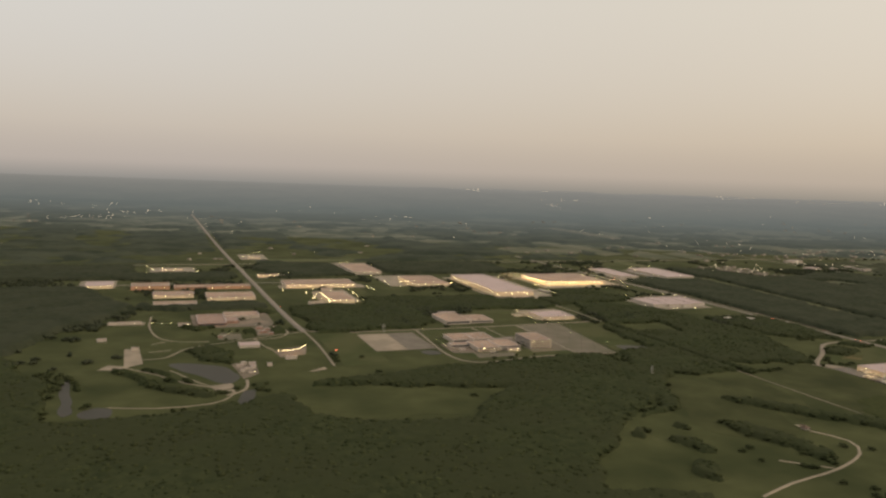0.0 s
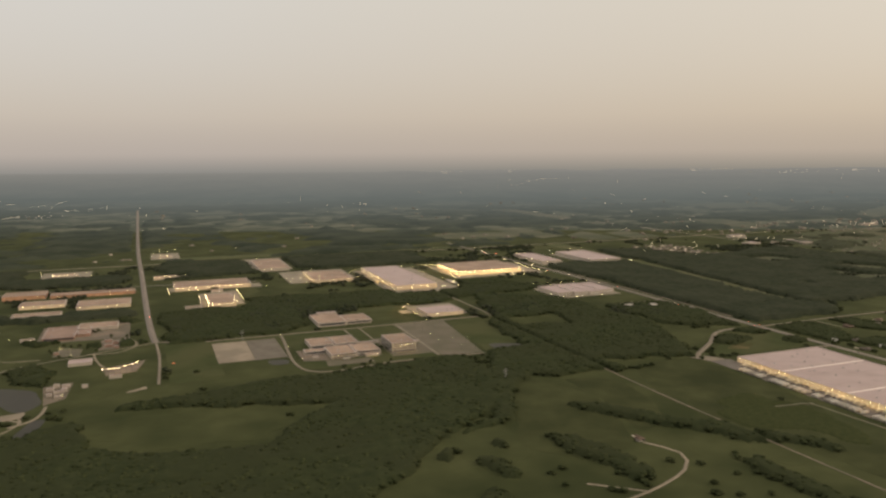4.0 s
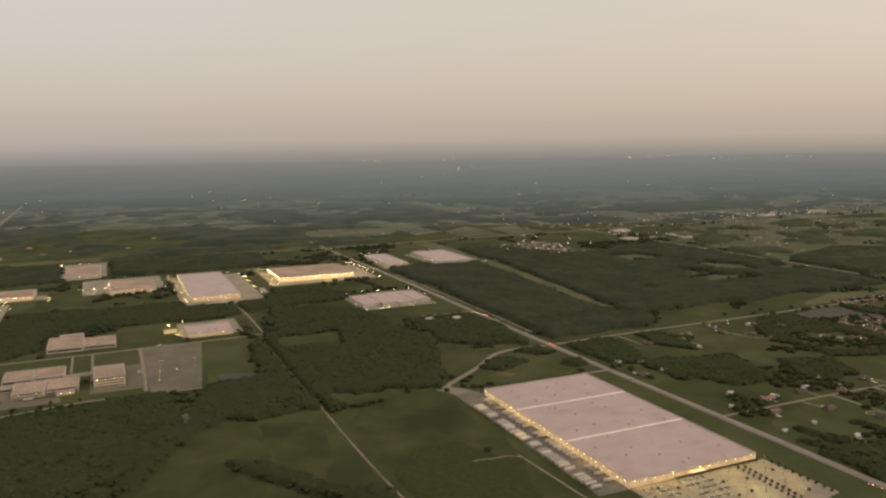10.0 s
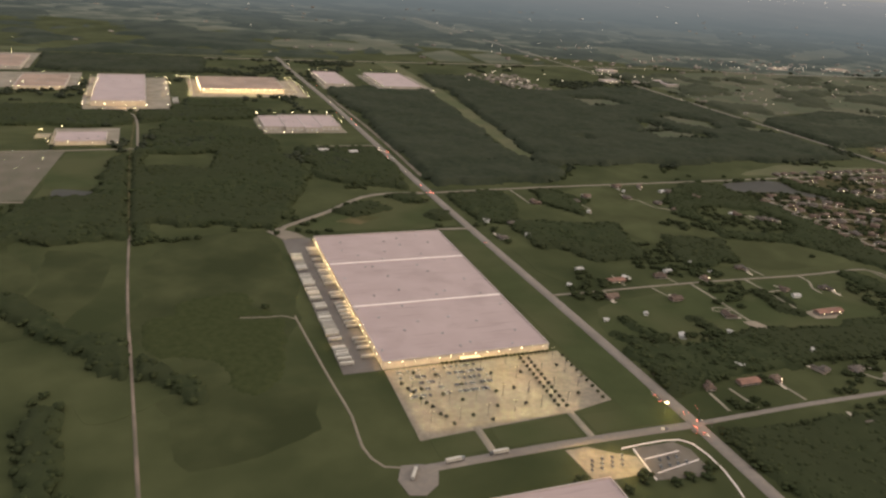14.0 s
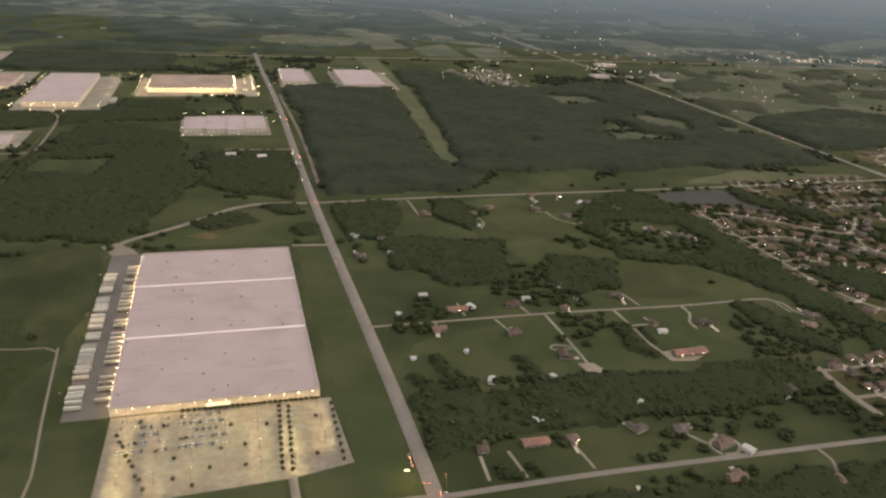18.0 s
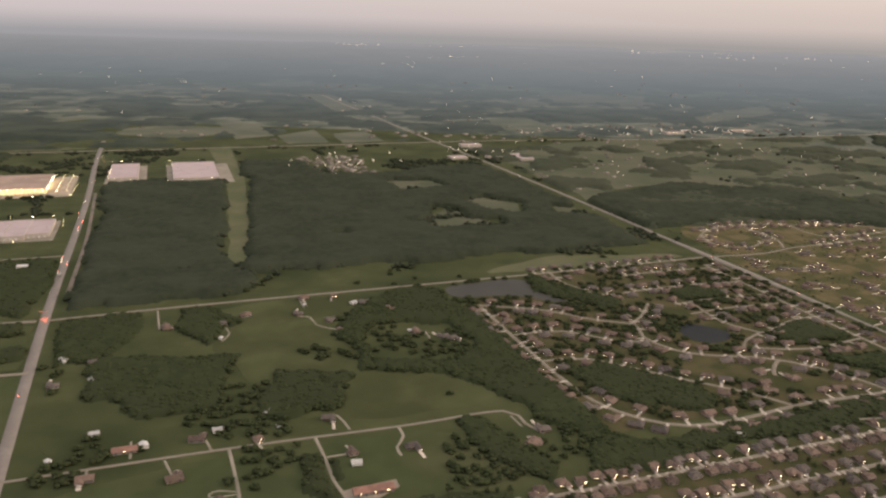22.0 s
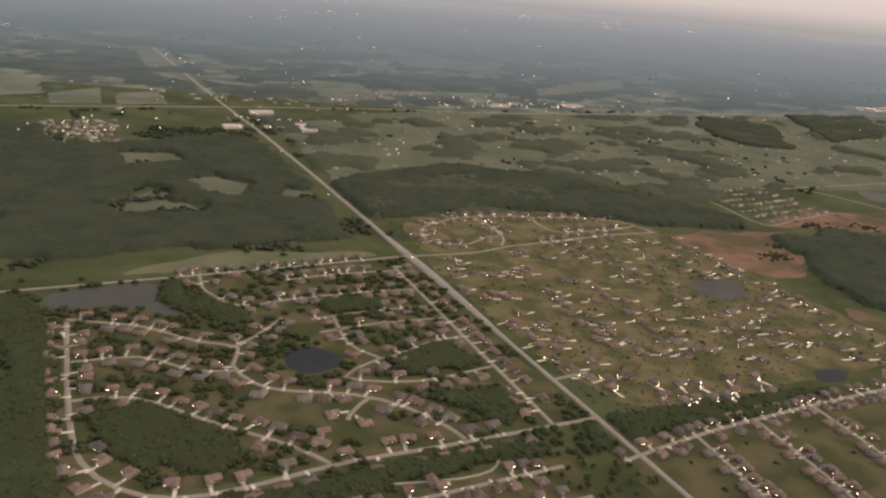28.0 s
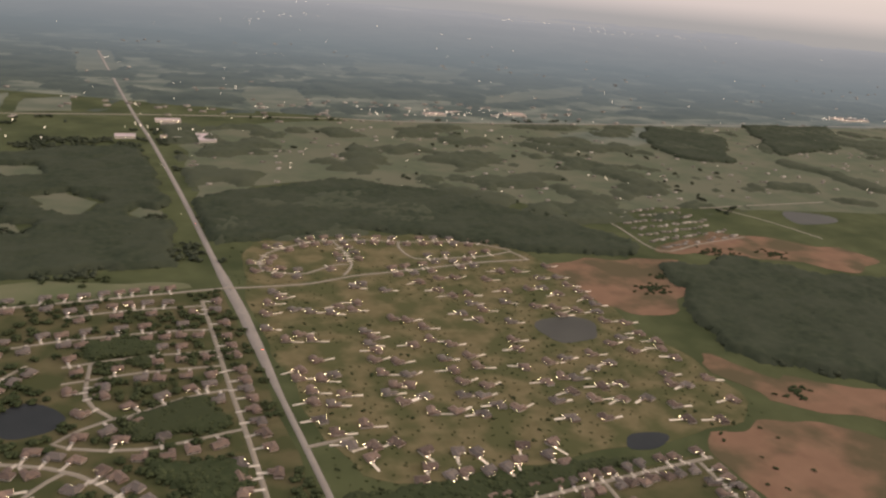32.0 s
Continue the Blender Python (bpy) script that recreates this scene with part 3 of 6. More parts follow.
ribbon("street", [(696, 393), (797, 393), (879, 390), (934, 390), (940, 374), (945, 362)], 1.7, M_STREET, S, 0.16)
ribbon("street", [(908, 316), (906, 287), (911, 240), (911, 150)], 3.9, M_STREET, S, 0.14)
for y, x1 in ((312, 1195), (288, 1195), (266, 1195), (244, 1195), (222, 1195)):
    ribbon("street", [(906, y), (980, y), (x1, y + 2)], 2.5, M_STREET, S, 0.165)
ribbon("street", [(982, 538), (982, 472), (983, 422), (987, 386), (1001, 361), (1022, 347), (1051, 345), (1098, 349), (1150, 347), (1237, 346)], 2.7, M_STREET, S, 0.16)
ribbon("street", [(983, 441), (1012, 436), (1049, 398), (1078, 369), (1091, 350)], 2.5, M_STREET, S, 0.165)
ribbon("street", [(982, 542), (1023, 521), (1052, 492), (1073, 478), (1066, 457), (1073, 434), (1087, 421), (1121, 406), (1142, 387), (1156, 362), (1160, 349)], 2.5, M_STREET, S, 0.17)
ribbon("street", [(1129, 401), (1121, 396), (1112, 387), (1110, 383)], 2.4, M_STREET, "short pale cul-de-sac between houses", 0.168)
ribbon("street", [(984, 484), (1018, 481), (1046, 456), (1067, 450)], 2.2, M_STREET, S, 0.165)
ribbon("street", [(1069, 602), (1067, 576), (1072, 559), (1086, 537), (1121, 540), (1182, 540), (1212, 536)], 2.2, M_STREET, S, 0.17)
ribbon("street", [(1107, 512), (1086, 490), (1068, 478)], 2.2, M_STREET, S, 0.16)
ribbon("street", [(1140, 505), (1137, 467), (1146, 447), (1155, 441), (1185, 453), (1211, 456)], 2.2, M_STREET, S, 0.16)
ribbon("street", [(1150, 442), (1122, 426), (1160, 410), (1211, 414)], 2.2, M_STREET, S, 0.162)
ribbon("street", [(1213, 585), (1212, 514), (1211, 454), (1211, 403), (1210, 348)], 2.5, M_STREET, S, 0.172)
for y in (575, 505, 485):
    ribbon("street", [(1125, y), (1165, y + 3), (1212, y)], 2.0, M_STREET, S, 0.16)
ribbon("street", [(1236, 603), (1271, 600), (1298, 600), (1330, 608), (1360, 610), (1410, 614), (1451, 617), (1497, 615)], 2.4, M_STREET, S, 0.17)
ribbon("street", [(1491, 638), (1497, 615)], 2.2, M_STREET, S, 0.166)
ribbon("street", [(1286, 680), (1294, 683), (1312, 691), (1335, 695), (1372, 691), (1401, 680), (1441, 675), (1466, 666), (1487, 647), (1491, 638), (1459, 631), (1430, 632), (1403, 634), (1394, 643), (1393, 666), (1398, 680)], 2.2, M_STREET, S, 0.16)
ribbon("street", [(1290, 681), (1277, 672), (1268, 655), (1266, 638), (1278, 626), (1298, 621), (1319, 633), (1339, 634), (1325, 611)], 2.2, M_STREET, S, 0.162)
ribbon("street", [(1339, 635), (1342, 657), (1340, 694)], 2.0, M_STREET, S, 0.158)
ribbon("street", [(1237, 389), (1262, 391)], 2.6, M_STREET, "short pale side street", 0.16)
ribbon("street", [(1226, 308), (1283, 315), (1350, 318), (1438, 319)], 2.5, M_STREET, S, 0.17)
for x in (1278, 1322, 1368, 1428):
    ribbon("street", [(x, 317), (x - 5, 270), (x - 14, 215)], 2.2, M_STREET, S, 0.16)
ribbon("street", [(1652, 740), (1647, 680), (1643, 612), (1700, 622), (1772, 633)], 2.0, M_STREET, "pale dirt street round a group of houses", 0.15)
ribbon("street", [(1794, 736), (2011, 736)], 2.4, M_STREET, "straight pale dirt road", 0.15)
ribbon("street", [(1821, 745), (1850, 680), (1864, 612)], 2.0, M_STREET, "straight pale dirt road", 0.15)
ribbon("track", [(685, 592), (658, 594), (633, 587), (601, 557), (576, 538), (561, 524), (571, 512)], 4.0, M_STREET, "curved pale access road round a grassy plot", 0.17)
ribbon("track", [(692, 508), (667, 510)], 3.0, M_STREET, "short pale access road", 0.165)
ribbon("track", [(549, 396), (553, 336), (556, 300), (555, 279), (560, 265), (573, 262)], 0.9, M_STREET, "narrow pale footpath round the field", 0.1, "path")
ribbon("track", [(522, 399), (536, 397), (543, 397), (549, 392)], 0.8, M_STREET, "short pale footpath across the field", 0.098, "path")
ribbon("track", [(470, 920), (466, 726), (467, 593), (468, 528)], 1.0, M_LAWN, "straight sandy power line track through the woods", 0.1, "path")
ribbon("track", [(468, 527), (468, 467), (469, 409), (471, 360), (476, 220)], 1.3, M_DIRT, "worn track under the power line across the field", 0.12, "path")
ribbon("track", [(292, 301), (321, 311), (363, 320), (398, 336), (411, 356), (401, 378)], 1.7, M_TAN, "winding pale gravel driveway through a field", 0.12, "path")
ribbon("track", [(340, 340), (363, 321)], 1.4, M_TAN, "short gravel track", 0.115, "path")
ribbon("street", [(180, 739), (246, 739), (361, 741), (448, 744), (483, 746)], 2.6, M_STREET, "narrow pale street past the office campus", 0.16)
for x in (309.5, 324.8):
    ribbon("footpath", [(x, 737), (x + 0.3, 686)], 1.6, M_STREET, "pale path across the campus lawn", 0.15, "path")
ribbon("street", [(362.6, 739), (362.4, 690), (361.5, 612)], 2.6, M_STREET, "pale lane along the campus car park", 0.17)
ribbon("street", [(248, 739), (248, 606), (323, 606), (400, 603)], 2.4, M_STREET, "pale ring road round the office campus", 0.165)
ribbon("street", [(619, 746), (688, 746)], 2.2, M_STREET, "short pale side street", 0.16)
ribbon("street", [(-5, 855), (-7, 810), (-4, 775), (3, 745), (20, 727), (45, 724)], 1.6, M_TAN, "pale gravel loop on the training grounds", 0.115, "path")
ribbon("street", [(-23, 641), (2, 612), (19, 587), (38, 570), (53, 556)], 1.6, M_TAN, "pale gravel bank along the pond", 0.12, "path")
ribbon("street", [(10, 626), (32, 581), (43, 566)], 1.3, M_TAN, "pale gravel bank between pond and hedge", 0.122, "path")
ribbon("street", [(81, 729), (101, 725), (116, 737), (121, 758), (114, 776)], 1.6, M_TAN, "pale lane looping past the huts", 0.128, "path")
for pts in ([(-6, 691), (12, 696)], [(-4, 721), (8, 730)], [(86, 729), (90, 700), (97, 676)]):
    ribbon("track", pts, 1.5, M_TAN, "short pale gravel strip on the training grounds", 0.119, "path")
ribbon("street", [(-11, 665), (9, 670), (22, 696), (41, 709), (70, 722), (120, 745), (136, 752)], 1.6, M_TAN, "pale gravel lane on the training grounds", 0.125, "path")
ribbon("street", [(137, 752), (139, 690), (137, 612)], 2.0, M_STREET, "narrow lane beside the green field", 0.14, "path")
ribbon("street", [(137, 755), (152, 748)], 3.0, M_STREET, "short paved junction", 0.135)
ribbon("street", [(46, 548), (58, 556), (63, 570), (64, 586)], 2.2, M_TAN, "pale bank of the pool", 0.11, "path")
FARM_DRIVES = [([(793, 392), (794, 362), (794, 339), (795, 332)], 1.5), ([(793, 356), (786, 359), (782, 357.5), (783, 354.5), (793, 354)], 0.9), ([(834, 391), (835, 371), (835, 353), (837, 341)], 1.5),
               ([(876, 391), (876, 380), (870, 371), (870, 363)], 1.4), ([(840, 409), (849, 410), (852, 394)], 1.2), ([(761, 592), (762, 556)], 1.1), ([(859, 595), (859, 575)], 1.1),
               ([(852, 555), (860, 552), (862, 536), (874, 524)], 1.1), ([(802, 552), (805, 537), (799, 525)], 1.0), ([(936, 384), (937, 372)], 1.0), ([(783, 404), (785, 394)], 1.0), ([(749, 413), (749, 397)], 1.0)]
FARM_DRIVES += [([(929, 506), (928, 491)], 1.0), ([(731, 392), (731, 385)], 1.0), ([(768, 373), (764, 391)], 1.0), ([(848, 372), (836, 372)], 1.3), ([(760, 281), (762, 264)], 1.2), ([(732, 281), (734, 264)], 1.2), ([(720, 280), (719, 265)], 1.2), ([(811, 277), (816, 270)], 1.2)]
for pts, w in FARM_DRIVES:
    ribbon("driveway", pts, w, M_CONCRETE, "pale concrete driveway to a farmhouse", 0.12, "driveway")
patch("gravel_lot", [(789, 340), (797, 339), (800, 330), (791, 328)], M_TAN, "pale gravel yard at the end of a drive", 0.11, "paved lot")
ribbon("street", [(818, 262), (816, 268), (820, 272), (826, 272), (829, 267), (825, 262), (819, 262)], 1.4, M_CONCRETE, "pale looped driveway", 0.12)
ribbon("street", [(860, 260), (861, 250), (856, 240)], 1.3, M_STREET, "short pale side street", 0.12)
ribbon("track", [(1113, 327), (1143, 321), (1160, 322), (1167, 328)], 1.2, M_CONCRETE, "curved white park footpath", 0.12, "path")
ribbon("street", [(1004, 1208), (1008, 1130), (1011, 1053)], 4.0, M_STREET, "pale street of a far settlement", 0.14)
ribbon("street", [(455, 905), (466, 890), (471, 850), (472, 752)], 2.0, M_STREET, "pale access road from the warehouse", 0.14)
ribbon("track", [(699, 640), (700, 800), (694, 1000)], 3.0, M_DIRT, "strip of bare earth along the highway", 0.09, "verge")

# ---- paved lots ----
LOTS = [("concrete_yard", rect(560, 333, 578, 506), M_YARD, "worn truck yard beside the warehouse"),
    ("car_park", [(578, 277), (600, 278.5), (648, 281), (671, 286), (668, 332), (579, 332.6)], M_PARK, "pale concrete car park lit by lamp posts"),
    ("gravel_lot", rect(184, 655, 214, 727), M_TAN, "pale empty gravel lot"),
    ("car_park", rect(214.4, 655, 241, 727), M_ASPHALT, "dark asphalt car park, empty"),
    ("car_park", [(364, 605), (400, 607), (415, 742), (362, 738)], M_CAMPUS, "grey asphalt car park with lamp posts"),
    ("car_park", [(266, 612), (306, 613), (304, 626), (268, 631)], M_CAMPUS, "asphalt apron of the office campus"),
    ("concrete_yard", [(324, 622), (361.5, 622), (361.5, 690), (324, 690)], M_CAMPUS, "worn paving round the office block"),
    ("concrete_yard", [(250.5, 634), (272.5, 631), (272.5, 651), (263, 671), (250.5, 671)], M_DIRT, "stained brown yard beside the plant hall"),
    ("concrete_yard", rect(273, 631.2, 317, 670), M_CAMPUS, "pale concrete apron of the plant"),
    ("concrete_yard", rect(414, 905, 506, 1112), M_CONCRETE, "floodlit concrete yard round the warehouse"),
    ("concrete_yard", rect(530, 988, 668, 1105), M_CONCRETE, "floodlit concrete yard round the distribution centre"),
    ("concrete_yard", rect(700, 1050, 748, 1168), M_CONCRETE, "concrete yard round a white warehouse"),
    ("concrete_yard", rect(772, 1034, 852, 1166), M_CONCRETE, "concrete yard round a white warehouse"),
    ("concrete_yard", rect(586, 800, 672, 874), M_CONCRETE, "concrete yard of a storage warehouse"),
    ("concrete_yard", rect(280, 1175, 338, 1310), M_CONCRETE, "concrete yard of a workshop")]
LOTS += [("concrete_yard", rect(310, 1035, 404, 1142), M_CONCRETE, "concrete yard of a workshop"),
    ("concrete_yard", rect(155, 1030, 272, 1060), M_CONCRETE, "lit concrete yard of a factory"),
    ("concrete_yard", [(186, 905), (236, 915), (236, 1015), (190, 1000)], M_CONCRETE, "lit concrete yard of a plant"),
    ("concrete_yard", rect(138, 1370, 184, 1450), M_CONCRETE, "brightly lit sales yard"),
    ("concrete_yard", rect(139, 1138, 186, 1170), M_CONCRETE, "lit yard beside the road"),
    ("concrete_yard", rect(-10, 1200, 55, 1270), M_CONCRETE, "brightly lit storage yard"),
    ("concrete_yard", rect(-95, 1065, -50, 1130), M_CONCRETE, "lit yard of a factory")]
LOTS += [("concrete_yard", rect(34, 786, 114, 858), M_DIRT, "dusty yard of a factory"),
    ("gravel_lot", [(96, 674), (99, 650), (121, 656), (128, 690), (118, 686)], M_DIRT, "bare brown ground under a row of lamps"),
    ("gravel_lot", [(57, 636), (77, 642), (75, 601), (62, 588)], M_DIRT, "worn gravel round the training huts"),
    ("car_park", [(57, 760), (76, 752), (75, 725), (53, 731)], M_CAMPUS, "small lit car park among trees"),
    ("gravel_lot", [(90, 782), (107, 785), (106, 742), (89, 740)], M_DIRT, "bare brown plot with huts"),
    ("gravel_lot", [(-43, 638), (-36, 652), (-22, 645), (-27, 635)], M_TAN, "pale gravel at the end of the bank"),
    ("gravel_lot", [(114, 600), (128, 610), (129, 604), (117, 598)], M_TAN, "pale bare earth pad"),
    ("gravel_lot", [(36, 574), (52, 578), (54, 566), (40, 562)], M_TAN, "pale gravel pad by the pond"),
    ("gravel_lot", [(-47, 830), (-10, 826), (-12, 812), (-46, 815)], M_TAN, "pale yard of the training grounds"),
    ("gravel_lot", [(-26, 707), (-14, 707), (-10, 652), (-24, 640)], M_TAN, "pale bare training pad"),
    ("concrete_yard", rect(400, 765, 456, 825), M_CONCRETE, "pale yard of a low building")]
LOTS += [("car_park", [(632, 257), (642, 257), (650, 251), (659, 246), (657, 236), (634, 236)], M_PARK, "lit forecourt with parked cars"),
    ("car_park", [(660, 251.5), (679, 251.3), (683, 245), (682.5, 232), (675, 229), (657.7, 231.5)], M_ASPHALT, "dark car park with white lines"),
    ("gravel_lot", [(836, 343), (837, 334), (849, 332), (862, 339), (862, 345)], M_TAN, "pale gravel apron before a barn"),
    ("car_park", rect(1244, 1188, 1274, 1260), M_ASPHALT, "shop car park ringed with lamps"),
    ("concrete_yard", [(564, 247), (570, 245.5), (576, 250), (579, 258), (574, 263), (566, 264), (562.5, 256)], M_ROAD, "round concrete turning circle")]
LOT_SHAPES = []
for k, (nm, pts, m, lab) in enumerate(LOTS):
    patch(nm, pts, m, lab, 0.10 + 0.004 * (k % 5), "paved lot")
    LOT_SHAPES.append(pts)
patch("field", [(603, 548), (640, 580), (660, 588), (684, 586), (684, 514), (668, 514), (600, 516), (578, 520), (584, 533)], M_FIELD, "grassy plot inside the curved access road", 0.05, wobble=3)
patch("marsh", [(600, 535), (622, 548), (634, 540), (616, 526)], M_LAWN, "shallow bare hollow in the grassy plot", 0.06, "bare ground", wobble=2)
for pts in ([(655, 252.6), (676, 253.2), (686.4, 248.4), (687.6, 230.3), (684.2, 214.2)], [(660.4, 244.0), (677.5, 245.4)], [(660.5, 235.2), (682.0, 238.3)], [(657.6, 231.6), (659.9, 251.2)]):
    ribbon("kerb", pts, 0.45, M_SEAM, "pale kerb strip of the dark car park", 0.2, "kerb")
patch("field", [(468, 366), (493, 363), (489, 332), (458, 312), (446, 334)], M_GROUND, "bare brownish patch in the field", 0.065, wobble=4)
ribbon("street", [(-30, 537), (2, 528), (34, 530), (48, 543), (52, 559), (46, 572)], 1.3, M_TAN, "pale gravel lane round the training banks", 0.118, "path")
patch("concrete_yard", [(552, 522), (560, 528), (571, 516), (576, 506.5), (560, 506.5)], M_STREET, "worn apron where the access road meets the truck yard", 0.16, "paved lot")
patch("concrete_yard", [(386, 788), (398, 789), (399, 806), (387, 805)], M_CONCRETE, "small concrete pad lit by a lamp post", 0.13, "paved lot")

# ---- large buildings ----
BUILDINGS = []           # footprints, to keep trees off
LAMPS = []               # places of lamps that light the yards


def flat_building(kind, x0, y0, x1, y1, h, label, roof=M_ROOF, wall=M_WALL, seams=(), units=0, docks="", lamps="", step=9.0,
                  lamp_mat=None, entry="", category="warehouse", windows="", storeys=1, lamp_size=0.26, glow=1.0):
    """A low flat-roofed building with parapet, roof units, dock doors, wall lamps and glazing bands."""
    cx, cy, w, d = (x0 + x1) / 2, (y0 + y1) / 2, x1 - x0, y1 - y0
    b = tagged(new(kind), label, category)
    b.matrix_world = pose(cx, cy, 0)
    BUILDINGS.append(rect(x0 - 3, y0 - 3, x1 + 3, y1 + 3))
    hx, hy, t = w / 2, d / 2, 0.35
    for ax0, ay0, ax1, ay1 in ((-hx, -hy, hx, -hy + t), (-hx, hy - t, hx, hy), (-hx, -hy + t, -hx + t, hy - t), (hx - t, -hy + t, hx, hy - t)):
        part("wall", box_mesh("wall", wall, ax0, ay0, 0, ax1, ay1, h), b)
    part("roof", box_mesh("roof", roof, -hx + t, -hy + t, h - 0.6, hx - t, hy - t, h - 0.3), b)
    bm = bmesh.new()
    for ax0, ay0, ax1, ay1 in ((-hx, -hy, hx, -hy + t), (-hx, hy - t, hx, hy), (-hx, -hy + t, -hx + t, hy - t), (hx - t, -hy + t, hx, hy - t)):
        box(bm, ax0 - 0.08, ay0 - 0.08, h, ax1 + 0.08, ay1 + 0.08, h + 0.12)
    part("coping", bm_mesh("coping", bm, M_COPING), b, "metal coping of the parapet")
    for s in seams:
        part("roof_seam", box_mesh("roof_seam", M_SEAM, -hx + t, s - cy - 0.7, h - 0.3, hx - t, s - cy + 0.7, h - 0.05), b)
    r = random.Random(int(cx * 7 + cy))
    if units:
        me = bm_mesh("rooftop_unit", box(box(bmesh.new(), -0.7, -0.45, 0, 0.7, 0.45, 0.45, 0.06), -0.3, -0.3, 0.45, 0.3, 0.3, 0.6), M_UNIT)
        cols = max(2, int((units * w / d) ** 0.5))
        rows = -(-units // cols)
        for k in range(units):
            ux = -hx + w * (k % cols + 0.5 + r.uniform(-0.48, 0.48)) / cols
            uy = -hy + d * (k // cols + 0.5 + r.uniform(-0.48, 0.48)) / rows
            part("rooftop_unit", me, b, "grey rooftop ventilation unit" if k == 0 else "", (ux, uy, h - 0.3), r.choice((0, 90)))
    sides = {"w": (-hx - 0.06, None, 90, d), "e": (hx + 0.06, None, 90, d), "s": (None, -hy - 0.06, 0, w), "n": (None, hy + 0.06, 0, w)}
    if docks:
        door = box_mesh("dock_door", M_WHITE, -0.75, -0.06, 0.5, 0.75, 0.06, 2.2)
        for s in docks:
            px, py, turn, length = sides[s]
            for k in range(int(length / 4.5)):
                o = -length / 2 + 4.5 * (k + 0.5)
                part("dock_door", door, b, "", (o if px is None else px, o if py is None else py, 0), turn)
    if windows:
        for s in windows:
            px, py, turn, length = sides[s]
            for f in range(storeys):
                z = h / storeys * (f + 0.35)
                me = box_mesh("window_band", M_GLASS, -length * 0.46, -0.08, z, length * 0.46, 0.08, z + h / storeys * 0.42)
                part("window_band", me, b, "dark ribbon window", (0 if px is None else px, 0 if py is None else py, 0), turn)
    if entry:
        px, py, turn, length = sides[entry]
        part("entrance_canopy", box_mesh("entrance_canopy", wall, -5, -2.6, h * 0.45, 5, 0.0, h * 0.55, bevel=0.05), b, "pale entrance canopy",
             (0 if px is None else px, 0 if py is None else py, 0), turn)
    for s in lamps:
        px, py, turn, length = sides[s]
        out = 0.5 if s in "en" else -0.5
        n = max(2, int(length / step))
        bulb = bm_mesh("wall_lamp", bulb_shape(lamp_size), lamp_mat or L_WARM)
        for k in range(n):
            o = -length / 2 + length * (k + 0.5) / n
            at = (o, py + out, h * 0.82) if px is None else (px + out, o, h * 0.82)
            part("wall_lamp", bulb, b, "glowing warm wall lamp", at)
        if cy < 1200 and cx < 700:
            LAMPS.append((cx + (px or 0), cy + (py or 0), h * 0.82 - 0.35, length, s, glow))
    return b


def bulb_shape(r):
    bm = bmesh.new()
    bmesh.ops.create_icosphere(bm, subdivisions=1, radius=r)
    for v in bm.verts:
        v.co.z *= 0.7
    return bm


# the large warehouse by the road
flat_building("warehouse", 578.5, 333.5, 663.6, 498, 4.2, "huge white-roofed distribution warehouse with three roof bays and lit loading docks", seams=(392.5, 451), units=40,
              docks="w", lamps="ws", step=6.0, entry="s", lamp_size=0.18)
flat_building("warehouse", 585.8, 196.4, 637.6, 233.6, 4, "white-roofed warehouse by the turning circle", units=14, docks="n", lamps="n", step=12, lamp_size=0.3)
flat_building("warehouse", 424.7, 929.7, 479.7, 1101.6, 6, "long pale-roofed warehouse in a floodlit yard", units=16, docks="we", lamps="ws", step=9)
flat_building("warehouse", 542.5, 1010.9, 641.9, 1095.8, 6, "wide pale-roofed distribution centre with floodlit docks", roof=M_ROOF_TAN, units=20, docks="s", lamps="swe", step=7, lamp_size=0.42, glow=4.0)
flat_building("warehouse", 704.3, 1061.4, 738.3, 1160.5, 5, "white warehouse with lit loading side", units=8, docks="w", lamps="ws", step=14)
flat_building("warehouse", 779.6, 1042.8, 833.8, 1155.2, 5.5, "white warehouse with lit loading side", units=10, docks="w", lamps="ws", step=14)
for k, (x0, x1, y0, y1) in enumerate(((590, 611, 812, 863), (611.4, 630, 808, 866), (630.4, 648, 806, 868), (648.4, 668, 811, 865))):
    flat_building("warehouse", x0, y0, x1, y1, 4.2 + 0.25 * (k % 2), "white-roofed storage hall in a row of four", units=4, docks="s")
flat_building("factory", 285.7, 1159.9, 330.5, 1263.2, 4.5, "pale-roofed workshop in a lit yard", roof=M_ROOF_TAN, units=8, lamps="s", step=9)
flat_building("factory", 340.3, 1021.6, 392.9, 1103.4, 4.5, "pale-roofed workshop in a lit yard", roof=M_ROOF_TAN, units=8, lamps="sw", step=9)
flat_building("factory", 163.0, 1035.2, 258.4, 1083.9, 4.5, "long pale-roofed factory with floodlit front", roof=M_ROOF_TAN, units=14, lamps="s", step=7, lamp_size=0.42)
flat_building("factory", 196.3, 904.0, 225.5, 967.2, 5, "floodlit processing plant with many roof units", roof=M_ROOF_TAN, units=12, lamps="swe", step=7, lamp_size=0.42)
flat_building("factory", 21.2, 1038.2, 116.8, 1055.8, 4, "long low red-brown factory building", roof=M_ROOF_TAN, wall=M_BRICK, units=10, lamps="s", step=16)
flat_building("factory", -30.9, 1042.4, 15.6, 1074.4, 5, "red-brown brick factory hall with lamps", roof=M_ROOF_TAN, wall=M_BRICK, units=8, lamps="s", step=12)
flat_building("factory", -86.1, 1061.6, -53.0, 1100.7, 4, "pale factory hall with lit front", units=4, lamps="s", step=8)
flat_building("factory", -4.2, 973.8, 42.6, 1003.1, 4, "long low pale-roofed hall", roof=M_ROOF_TAN, units=6, lamps="s", step=9)
